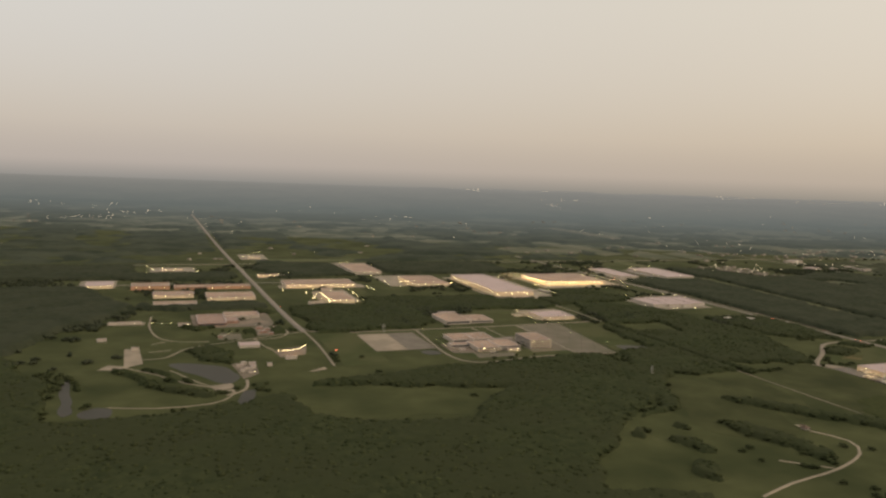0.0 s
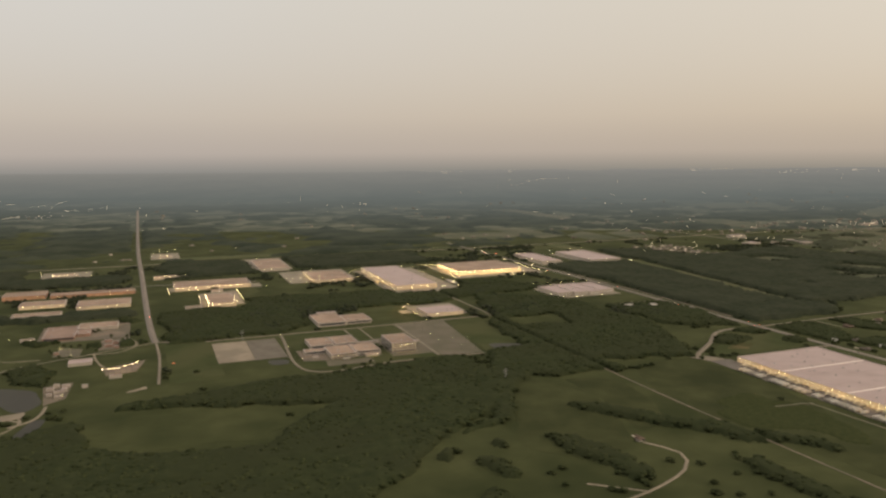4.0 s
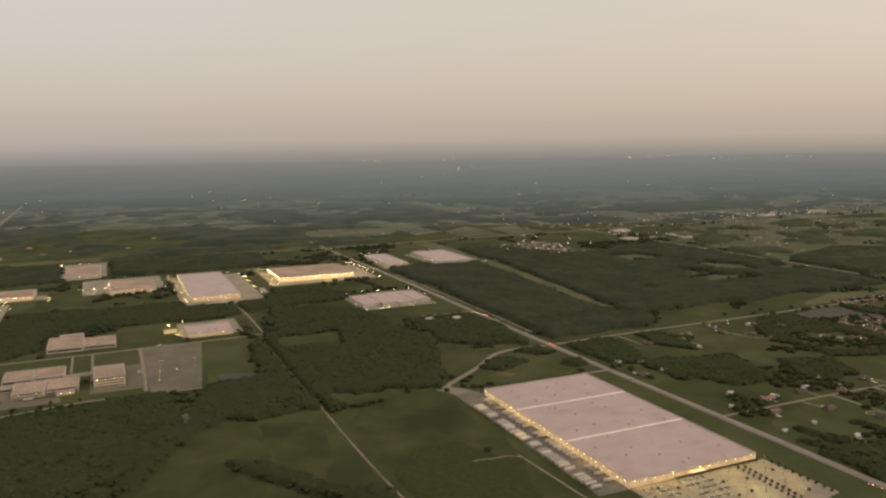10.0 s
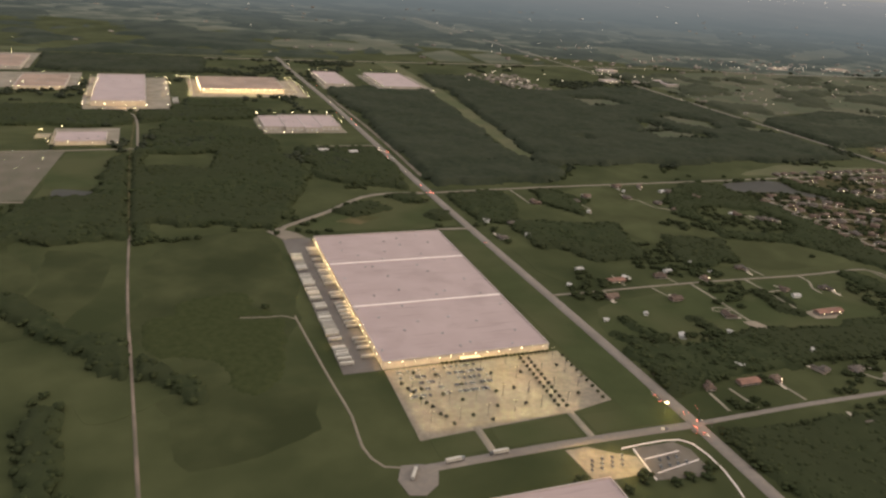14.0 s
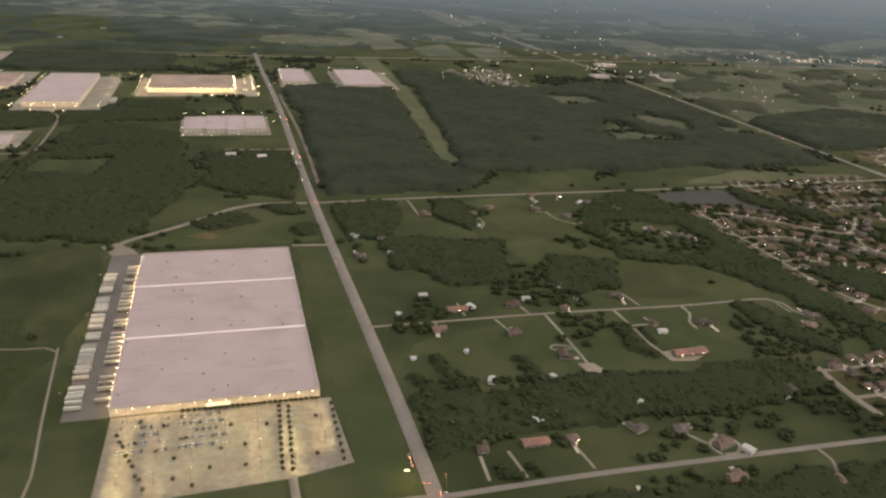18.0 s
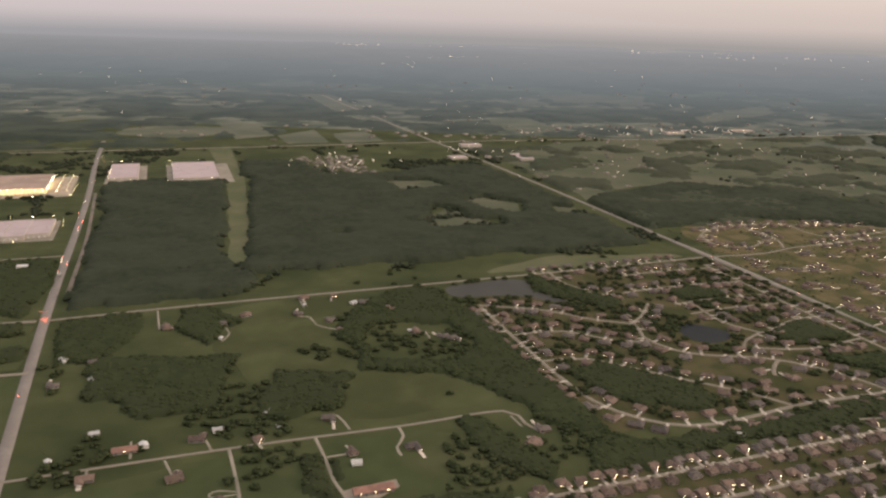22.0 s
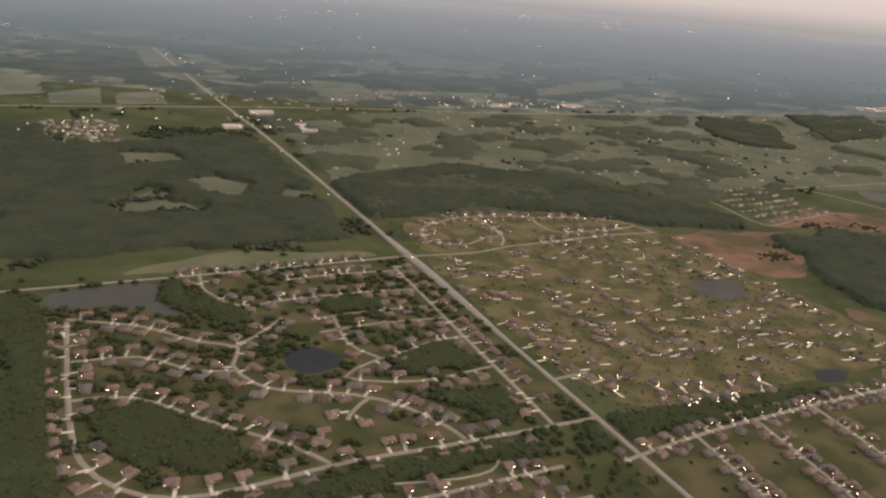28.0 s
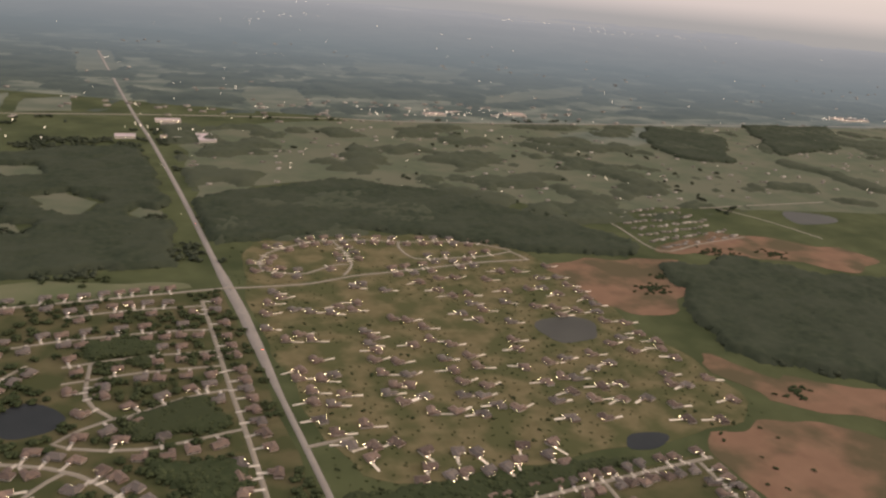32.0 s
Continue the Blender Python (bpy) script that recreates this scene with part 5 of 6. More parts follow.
def wooded(p, polys, wobble=14):
    q = p + np.stack([rough_noise(p[:, 0], p[:, 1], 40) - 0.5, rough_noise(p[:, 0] + 900, p[:, 1], 40) - 0.5], 1) * wobble * 2
    ok = np.zeros(len(p), bool)
    for poly in polys:
        ok |= inside(q, poly)
    for poly in CLEARINGS:
        idx = np.nonzero(ok)[0]
        ok[idx[inside(q[idx], poly) & (rng.random(len(idx)) < 1.0)]] = False
    return ok


def canopy(name, x0, y0, x1, y1, step, polys, wobble, high, material, label):
    """The closed leaf roof of a wood, as one uneven sheet that falls to the ground at its edges."""
    nx, ny = int((x1 - x0) / step), int((y1 - y0) / step)
    x, y = np.meshgrid(np.linspace(x0, x1, nx), np.linspace(y0, y1, ny), indexing="ij")
    q = np.stack([x.ravel(), y.ravel()], 1)
    on = wooded(q, polys, wobble)
    idx = np.nonzero(on)[0]
    on[idx] = free_of_things(q[idx], 2.0)
    on = on.reshape(x.shape)
    z = np.where(on, high * (0.75 + 0.5 * rough_noise(x, y, 16, 2)) + rng.uniform(-0.25, 0.25, x.shape) * high * 0.8, -0.3)
    verts = np.stack([x + rng.uniform(-0.35, 0.35, x.shape) * step, y + rng.uniform(-0.35, 0.35, x.shape) * step, z], -1).reshape(-1, 3)
    i, j = np.meshgrid(np.arange(nx - 1), np.arange(ny - 1), indexing="ij")
    cell = on[:-1, :-1] | on[1:, :-1] | on[:-1, 1:] | on[1:, 1:]
    a = (i * ny + j)[cell]
    faces = np.stack([a, a + ny, a + ny + 1, a + 1], 1)
    used = np.unique(faces)
    back = np.zeros(len(verts), int)
    back[used] = np.arange(len(used))
    me = arrays_mesh(name, verts[used], back[faces], material)
    me.polygons.foreach_set("use_smooth", np.ones(len(faces), bool))
    return tagged(new(name, me), label, "woods", kind="stuff")


WOOD = "dense dark green broadleaf woods"
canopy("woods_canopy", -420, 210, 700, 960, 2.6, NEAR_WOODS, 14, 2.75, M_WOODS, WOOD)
p = scatter(-420, 210, 700, 960, 5.3)
p = p[wooded(p, NEAR_WOODS)]
grove("woods", p[free_of_things(p)], 3.0, M_CROWNS, WOOD)
canopy("woods_canopy", 700, 180, 1520, 620, 2.6, FIELD_WOODS, 11, 2.1, M_WOODS, "clumps of dark green trees between fields and gardens")
p = scatter(700, 180, 1520, 620, 4.0)
p = p[wooded(p, FIELD_WOODS, 8)]
grove("woods", p[free_of_things(p)], 2.5, M_CROWNS, "clumps of dark green trees between fields and gardens", shapes=LOOSE)
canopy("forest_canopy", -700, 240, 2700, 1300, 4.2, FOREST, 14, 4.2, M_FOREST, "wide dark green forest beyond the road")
p = scatter(-700, 240, 2700, 1300, 10.0)
p = p[wooded(p, FOREST)]
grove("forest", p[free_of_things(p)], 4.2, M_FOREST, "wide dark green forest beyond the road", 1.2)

# dark brush islands in the brown marsh
q = np.vstack([np.c_[rng.normal(x, r, n), rng.normal(y, r * 0.7, n)] for x, y, r, n in ((1566, 528, 7, 40), (1618, 528, 5, 24), (1592, 552, 4, 14), (1700, 600, 9, 40), (1760, 580, 8, 30), (1545, 360, 6, 20))])
grove("marsh_brush", q, 1.8, M_WOODS, "dark brush islands in the brown marsh", 0.4)

# scattered trees and hedges on the open land
p = scatter(-500, 230, 2000, 1290, 7.0)
n1 = rough_noise(p[:, 0], p[:, 1], 70)
n2 = rough_noise(p[:, 0] + 333, p[:, 1] + 77, 25)
keep = (n1 > 0.60) & (n2 > 0.5)
hedge = (np.abs(((p[:, 0] + 20 * n1) % 118) - 60) < 3.2) | (np.abs(((p[:, 1] + 12 * n1) % 96) - 40) < 3.2)
keep |= hedge & (rough_noise(p[:, 0] + 50, p[:, 1] + 700, 60) > 0.62)
p = p[keep]
for poly in OPEN_FIELDS + [CUT, CUT]:
    p = p[~(inside(p, np.array(poly)) & (rng.random(len(p)) < 0.92))]
p = p[free_of_things(p) & ~inside(p, rect(550, 262, 694, 512))]
p = p[(p[:, 0] < 1240) | (p[:, 1] > 706)]
p = p[(p[:, 0] > 560) | (p[:, 1] > 430) | (rng.random(len(p)) < 0.35)]
grove("hedges", p[p[:, 1] < 640], 2.3, M_CROWNS, "loose trees and hedges on open land", shapes=LOOSE)
p = p[p[:, 1] >= 640]
p = p[(p[:, 0] < 1240) | (rng.random(len(p)) < 0.4)]
grove("hedges", p, 3.4, M_FOREST, "loose trees and hedges on open land")

# low brush in the open fields
BRUSH = [[(490, 420), (520, 425), (544, 392), (545, 345), (530, 318), (505, 330), (488, 370)]]
canopy("brush", 440, 290, 580, 460, 1.7, BRUSH, 30, 0.45, M_BRUSH, "low dark brush growing into the open field")


FAR_FIELDS = [[(870, 1645), (942, 1584), (955, 1427), (883, 1395)], [(1126, 2222), (1217, 2185), (1224, 1840), (1132, 1730)], [(959, 1427), (1037, 1494), (1032, 1334), (963, 1331)],
              [(1059, 1434), (1124, 1470), (1127, 1337), (1052, 1324)], [(1828, 2162), (2170, 2108), (1975, 1825), (1778, 1958)], [(1943, 1579), (2377, 1831), (2221, 1605), (1880, 1454)],
              [(1440, 1652), (1542, 1629), (1525, 1480), (1497, 1391), (1386, 1378)], [(715, 1600), (901, 1555), (850, 1412), (684, 1461)], [(100, 1340), (132, 1340), (120, 2700), (92, 2700)], [(1200, 1325), (1226, 1325), (1214, 1700), (1190, 1700)]]


# far woods: bands of canopy with fields between
def far_canopy(name, x0, x1, y0, y1, step, cut, material, label, patchy=420):
    nx, ny = int((x1 - x0) / step), int((y1 - y0) / step)
    x, y = np.meshgrid(np.linspace(x0, x1, nx), np.linspace(y0, y1, ny), indexing="ij")
    m = rough_noise(x, y, patchy, 4) * 0.75 + rough_noise(x, y * 0.8, 90, 2) * 0.25 + (rough_noise(x, y, 4.5 * step, 2) - 0.5) * 0.3
    for poly in FAR_FIELDS:
        m[inside(np.stack([x.ravel(), y.ravel()], 1), np.array(poly, float)).reshape(x.shape)] = 0
    z = np.clip((m - cut) * 60, -0.6, 4.5) + rng.uniform(-0.9, 0.9, x.shape) + far_rise(0.39 * x + 0.92 * y)
    for edge in ((0, slice(None)), (-1, slice(None)), (slice(None), 0), (slice(None), -1)):
        z[edge] = far_rise(0.39 * x[edge] + 0.92 * y[edge]) - 0.6
    verts = np.stack([x + rng.uniform(-0.4, 0.4, x.shape) * step, y + rng.uniform(-0.4, 0.4, x.shape) * step, z], -1).reshape(-1, 3)
    i, j = np.meshgrid(np.arange(nx - 1), np.arange(ny - 1), indexing="ij")
    on = (m > cut)
    on = on[:-1, :-1] | on[1:, :-1] | on[:-1, 1:] | on[1:, 1:]
    a = (i * ny + j)[on]
    faces = np.stack([a, a + ny, a + ny + 1, a + 1], 1)
    used = np.unique(faces)
    back = np.zeros(len(verts), int)
    back[used] = np.arange(len(used))
    return tagged(new(name, arrays_mesh(name, verts[used], back[faces], material)), label, "woods", kind="stuff")


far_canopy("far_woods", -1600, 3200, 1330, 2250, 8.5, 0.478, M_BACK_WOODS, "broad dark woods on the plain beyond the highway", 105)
far_canopy("far_woods", 1240, 3600, 700, 1240, 6.0, 0.555, M_HAZED_WOODS, "patches of dark woods on the eastern plain", 62)
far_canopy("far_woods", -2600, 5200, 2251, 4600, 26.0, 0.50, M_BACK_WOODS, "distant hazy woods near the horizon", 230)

# ---- houses ----
def hip(bm, x0, y0, x1, y1, z, rise, over=0.35, gable=False):
    """A hipped or gabled roof over a rectangle, with its eaves and underside."""
    x0, y0, x1, y1 = x0 - over, y0 - over, x1 + over, y1 + over
    w, d = x1 - x0, y1 - y0
    if w >= d:
        i = 0.0 if gable else d * 0.42
        ridge = ((x0 + i, (y0 + y1) / 2), (x1 - i, (y0 + y1) / 2))
    else:
        i = 0.0 if gable else w * 0.42
        ridge = (((x0 + x1) / 2, y0 + i), ((x0 + x1) / 2, y1 - i))
    e = [bm.verts.new((x, y, z)) for x, y in ((x0, y0), (x1, y0), (x1, y1), (x0, y1))]
    u = [bm.verts.new((x, y, z - 0.12)) for x, y in ((x0, y0), (x1, y0), (x1, y1), (x0, y1))]
    a, b = (bm.verts.new((*r, z + rise)) for r in ridge)
    quads = ((e[0], e[1], b, a), (e[1], e[2], b), (e[2], e[3], a, b), (e[3], e[0], a)) if w >= d else ((e[1], e[2], b, a), (e[2], e[3], b), (e[3], e[0], a, b), (e[0], e[1], a))
    for q in quads:
        bm.faces.new(q)
    for k in range(4):
        bm.faces.new((e[k], u[k], u[(k + 1) % 4], e[(k + 1) % 4]))
    bm.faces.new(u[::-1])


def house_model(k, roof, label, drive=5.5, wide=1.7, lamp=True, small=False, paving=M_DRIVE):
    """A single-storey house facing -y, with a wing, a garage drive and a porch lamp."""
    r = random.Random(k)
    w, d = (r.uniform(4.4, 5.2), r.uniform(3.8, 4.4)) if small else (r.uniform(6.2, 8.0), r.uniform(4.0, 4.9))
    h = 1.4
    ww, wd, side = w * r.uniform(0.35, 0.45), r.uniform(1.8, 3.2), r.choice((-1, 1))
    wx0 = -w / 2 if side < 0 else w / 2 - ww
    b = tagged(new("house"), label, "house", "houses of the estates")
    bm = bmesh.new()
    box(bm, -w / 2, -d / 2, -0.05, w / 2, d / 2, h)
    box(bm, wx0, -d / 2 - wd, -0.05, wx0 + ww, -d / 2 + 0.3, h)
    part("wall", bm_mesh("wall", bm, M_SIDING), b)
    bm = bmesh.new()
    hip(bm, -w / 2, -d / 2, w / 2, d / 2, h, d * 0.30, gable=k % 3 == 0)
    hip(bm, wx0, -d / 2 - wd, wx0 + ww, -d / 2 + d * 0.4, h + 0.02, ww * 0.30, gable=k % 3 == 1)
    box(bm, w * 0.2, 0.4, h + 0.3, w * 0.2 + 0.4, 0.8, h + d * 0.30 + 0.35)
    part("roof", bm_mesh("roof", bm, roof), b, "shingled roof with a short chimney")
    gx = wx0 + ww / 2
    part("driveway", box_mesh("driveway", paving, gx - wide / 2, -d / 2 - wd - drive, -0.05, gx + wide / 2, -d / 2 - wd, 0.13), b, "pale concrete driveway")
    part("garage_door", box_mesh("garage_door", M_WHITE, gx - wide * 0.45, -d / 2 - wd - 0.05, 0.1, gx + wide * 0.45, -d / 2 - wd + 0.02, 1.05), b)
    fx = -side * w * 0.22
    part("front_door", box_mesh("front_door", M_DARK, fx - 0.25, -d / 2 - 0.05, 0.1, fx + 0.25, -d / 2 + 0.02, 1.05), b)
    pane = box_mesh("window", M_GLASS, -0.45, -0.05, 0.5, 0.45, 0.05, 1.05)
    part("window", pane, b, "", (fx - side * 1.1, -d / 2, 0))
    for k2 in (-0.28, 0.28):
        part("window", pane, b, "", (w * k2, d / 2, 0))
    if lamp:
        part("porch_lamp", bm_mesh("porch_lamp", bulb_shape(0.2), L_WHITE), b, "lit porch lamp", (gx + ww * 0.4, -d / 2 - wd - 0.3, 1.3))
        part("yard_lamp", bm_mesh("yard_lamp", bulb_shape(0.13), L_WARM), b, "small lit garden lamp", (fx, -d / 2 - 0.5, 1.2))
        if k in (11, 12, 13):
            part("yard_lamp", bm_mesh("yard_lamp", bulb_shape(0.2), L_WARM), b, "lit warm yard lamp", (gx - ww * 0.45, -d / 2 - wd - 0.4, 1.2))
            part("yard_lamp", bm_mesh("yard_lamp", bulb_shape(0.17), L_WARM), b, "lit warm yard lamp", (side * w * 0.3, d / 2 + 0.5, 1.2))
        if k % 2:
            part("yard_lamp", bm_mesh("yard_lamp", bulb_shape(0.17), L_WARM), b, "lit warm yard lamp", (-side * w * 0.4, -d / 2 - 0.3, 1.2))
    return b


HOUSES = [house_model(1, M_SHINGLE, "brown-roofed brick house with a concrete driveway", lamp=True),
          house_model(2, M_SHINGLE_GREY, "grey-roofed brick house with a concrete driveway", lamp=True),
          house_model(3, M_SHINGLE, "brown-roofed brick house with dark porch", lamp=False),
          house_model(4, M_SHINGLE, "brown-roofed house with a wing and lit porch", lamp=True),
          house_model(5, M_SHINGLE_GREY, "grey-roofed house with a wing", lamp=False),
          house_model(6, M_SHINGLE, "broad brown-roofed house with lit garage", lamp=True)]
LONG = [house_model(11, M_SHINGLE, "brown-roofed house with a long bright driveway", drive=7, wide=1.4, paving=M_DRIVE_NEW),
        house_model(12, M_SHINGLE, "brown-roofed house with a long bright driveway and dark porch", drive=8, wide=1.2, paving=M_DRIVE_NEW),
        house_model(13, M_SHINGLE_GREY, "grey-roofed house with a long bright driveway", drive=6, wide=1.5, paving=M_DRIVE_NEW)]
ROWS = [house_model(21, M_SHINGLE, "small new brown-roofed house in a close row", drive=3.4, wide=1.5, small=True),
        house_model(22, M_SHINGLE_GREY, "small new grey-roofed house in a close row", drive=3.4, wide=1.5, small=True, lamp=False),
        house_model(23, M_SHINGLE, "small new brown-roofed house with lit garage in a row", drive=3.4, wide=1.6, small=True)]
PLACED = []
WANTED = []              # model and pose of every house


def place(models, x, y, turn):
    WANTED.append((models[int(rng.integers(0, len(models)))], x, y, turn))
    PLACED.append((x, y))


def settle_houses(single):
    """The nearest houses as things of their own, the rest joined."""
    used, groups = set(), {}
    for k, (m, x, y, turn) in enumerate(sorted(WANTED, key=lambda h: h[2] + (200 if h[1] > 1100 and h[2] < 300 else 0))):
        at = pose(x, y, 0.05, 0, 0, turn)
        if m not in used:
            m.matrix_world = at
            used.add(m)
        elif k < single:
            copy_thing(m, at)
        else:
            groups.setdefault(m, []).append(at)
    vs, fs, ids, mats, base = [], [], [], [], 0
    for m, poses in groups.items():
        for child in m.children:
            me = child.data
            me.calc_loop_triangles()
            v = np.array([tuple(child.matrix_basis @ p.co) + (1.0,) for p in me.vertices])
            f = np.array([t.vertices[:] for t in me.loop_triangles])
            if me.materials[0] not in mats:
                mats.append(me.materials[0])
            for at in poses:
                vs.append((v @ np.array(at).T)[:, :3])
                fs.append(f + base)
                ids.append(np.full(len(f), mats.index(me.materials[0])))
                base += len(v)
    me = arrays_mesh("houses", np.vstack(vs), np.vstack(fs), *mats)
    me.polygons.foreach_set("material_index", np.concatenate(ids).astype(np.int32))
    tagged(new("houses", me), "further brown-roofed houses of the estates with pale driveways", "houses", kind="stuff")


def open_spot(x, y, room):
    return all((x - a) ** 2 + (y - b) ** 2 > room * room for a, b in PLACED)


WATER_OR_WOOD = FIELD_WOODS[:5] + FIELD_WOODS[17:20] + [[(972, 588), (1044, 594), (1036, 556), (1056, 530), (1044, 520), (1012, 552), (968, 556)],
                                     [(1088, 468), (1118, 470), (1136, 446), (1130, 424), (1088, 436)], [(1424, 500), (1470, 508), (1492, 486), (1464, 452), (1420, 450)],
                                     [(1392, 362), (1438, 358), (1425, 330), (1375, 332)], [(1002, 400), (1012, 428), (1062, 385), (1020, 360)]]


def along(models, pts, step, back, room, chance=1.0, sides=(1, -1), road_room=5.0):
    """Houses on both sides of a street, facing it."""
    line = smooth_line(pts, 4.0)
    seg = np.r_[0, np.cumsum(np.linalg.norm(np.diff(line, axis=0), axis=1))]
    for s in np.arange(step * 0.6, seg[-1] - step * 0.4, step):
        q = np.array([np.interp(s, seg, line[:, 0]), np.interp(s, seg, line[:, 1])])
        q2 = np.array([np.interp(s + 1, seg, line[:, 0]), np.interp(s + 1, seg, line[:, 1])])
        d = (q2 - q) / (np.linalg.norm(q2 - q) + 1e-9)
        for side in sides:
            n = np.array([-d[1], d[0]]) * side
            p = q + n * (back + rng.uniform(-0.8, 2.2)) + d * rng.uniform(-2.0, 2.0)
            if rng.random() > chance or not open_spot(*p, room):
                continue
            one = p[None]
            if any(near_line(one, l, h + road_room)[0] for l, h in ROAD_LINES) or any(inside(one, np.array(w))[0] for w in WATER_OR_WOOD):
                continue
            place(models, *p, math.degrees(math.atan2(n[1], n[0])) - 90 + rng.uniform(-12, 12))


ESTATE = [[(982, 538), (982, 472), (983, 422), (987, 386), (1001, 361), (1022, 347), (1051, 345), (1098, 349), (1150, 347), (1205, 347)],
    [(983, 441), (1012, 436), (1049, 398), (1078, 369), (1091, 350)],
    [(982, 542), (1023, 521), (1052, 492), (1073, 478), (1066, 457), (1073, 434), (1087, 421), (1121, 406), (1142, 387), (1156, 362), (1160, 349)],
    [(984, 484), (1018, 481), (1046, 456), (1067, 450)]]
ESTATE += [[(1069, 602), (1067, 576), (1072, 559), (1086, 537), (1121, 540), (1182, 540), (1212, 536)],
    [(1107, 512), (1086, 490), (1068, 478)],
    [(1140, 505), (1137, 467), (1146, 447), (1155, 441), (1185, 453), (1211, 456)],
    [(1150, 442), (1122, 426), (1160, 410), (1211, 414)],
    [(1213, 585), (1212, 514), (1211, 454), (1211, 403), (1210, 348)],
    [(1125, 575), (1165, 578), (1212, 575)],
    [(1125, 505), (1165, 508), (1212, 505)],
    [(1125, 485), (1165, 488), (1212, 485)]]
ESTATE += [[(1050, 599), (1200, 602)]]
for pts in ESTATE:
    along(HOUSES, pts, 11.5, 8.2, 9.6, chance=0.9)
for pts in ([(1286, 680), (1294, 683), (1312, 691), (1335, 695), (1372, 691), (1401, 680), (1441, 675), (1466, 666), (1487, 647)], [(1491, 638), (1459, 631), (1430, 632), (1403, 634)],
            [(1277, 672), (1268, 655), (1266, 638), (1278, 626), (1298, 621), (1319, 633), (1339, 634)], [(1339, 635), (1342, 657), (1340, 694)], [(1360, 610), (1410, 614), (1451, 617)]):
    along(LONG, pts, 14.5, 7.6, 10.0, chance=0.85)
for pts, n in (([(1226, 308), (1283, 315), (1350, 318), (1438, 319)], 7.2),):
    along(ROWS, pts, n, 6.0, 6.4, road_room=3.4)
for x in (1278, 1322, 1368, 1428):
    along(ROWS, [(x, 312), (x - 5, 270), (x - 14, 215)], 7.6, 6.0, 6.4, road_room=3.4)
for y in (312, 288, 266, 244):
    along(ROWS, [(914, y), (980, y), (1195, y + 2)], 7.6, 6.0, 6.6, road_room=3.4, chance=1.0 if y > 250 else 0.5)

# houses round the cul-de-sac
CUL = ((1091, 406, 180), (1114, 402, 200), (1103, 389, 90), (1081, 388, 135), (1095, 376, 0), (1118, 361, 0), (1133, 361, 0), (1098, 361, 10), (1078, 359, 20), (1117, 376, 180), (1127, 386, -60), (1153, 389, 150),
       (1141, 372, -30), (1072, 398, 135))
for x, y, turn in CUL:
    if open_spot(x, y, 7.5):
        place(HOUSES, x, y, turn)

# the open estate beyond the road: houses in loose rows with long drives
EAST = [(1269, 635), (1279, 687), (1296, 690), (1309, 696), (1322, 701), (1263, 589), (1266, 577), (1256, 569), (1270, 554), (1280, 549), (1294, 544), (1250, 551), (1264, 515), (1254, 509),
        (1270, 506), (1245, 529), (1310, 545), (1318, 554), (1304, 552), (1333, 524), (1342, 519), (1310, 498), (1304, 491), (1307, 479), (1307, 509), (1265, 477), (1345, 574), (1334, 589),
        (1324, 586), (1380, 584), (1397, 589), (1411, 587), (1388, 565), (1435, 578), (1457, 592), (1394, 552), (1406, 553), (1427, 533), (1400, 536)]
EAST += [(1404, 524), (1387, 520), (1447, 520), (1414, 500), (1394, 507), (1349, 506), (1346, 487), (1356, 477), (1333, 481), (1313, 462), (1300, 468), (1343, 459), (1361, 458), (1344, 442),
         (1360, 444), (1299, 452), (1313, 445), (1254, 466), (1249, 458), (1262, 454), (1272, 456), (1253, 442), (1269, 433), (1252, 429), (1260, 425), (1301, 436), (1311, 432), (1294, 428),
         (1299, 416), (1315, 418), (1342, 428), (1354, 420), (1335, 414), (1346, 410), (1352, 397), (1360, 392)]
EAST += [(1470, 591), (1503, 596), (1481, 572), (1498, 570), (1441, 552), (1460, 552), (1474, 551), (1497, 553), (1499, 539), (1480, 537), (1499, 524), (1496, 513), (1461, 514), (1476, 505),
         (1458, 501), (1491, 499), (1485, 484), (1499, 477), (1499, 458), (1503, 444), (1399, 458), (1401, 472), (1466, 450), (1479, 456), (1475, 436), (1498, 433), (1421, 439), (1408, 437),
         (1443, 440), (1390, 434), (1433, 421), (1449, 425), (1499, 419), (1475, 402), (1499, 391), (1406, 418), (1413, 414), (1394, 413)]
EAST += [(1439, 399), (1425, 399), (1470, 391), (1480, 386), (1403, 399), (1386, 393), (1428, 383), (1444, 380), (1410, 389), (1496, 363), (1251, 410), (1271, 400), (1259, 383), (1270, 379),
         (1282, 379), (1265, 371), (1293, 368), (1290, 355), (1282, 346), (1297, 346), (1305, 346), (1309, 363), (1318, 360), (1317, 344), (1327, 344), (1336, 347), (1344, 358), (1361, 356),
         (1353, 347), (1404, 369), (1386, 373), (1452, 352), (1471, 346), (1454, 369), (1339, 391), (1358, 338), (1254, 397), (1311, 402), (1324, 399)]
for x, y in EAST:
    if open_spot(x, y, 6.5):
        along_lane = 0 if y < 372 and x < 1380 else rng.choice((90, -90), p=(0.6, 0.4))
        place(LONG, x, y, along_lane + rng.uniform(-22, 22))

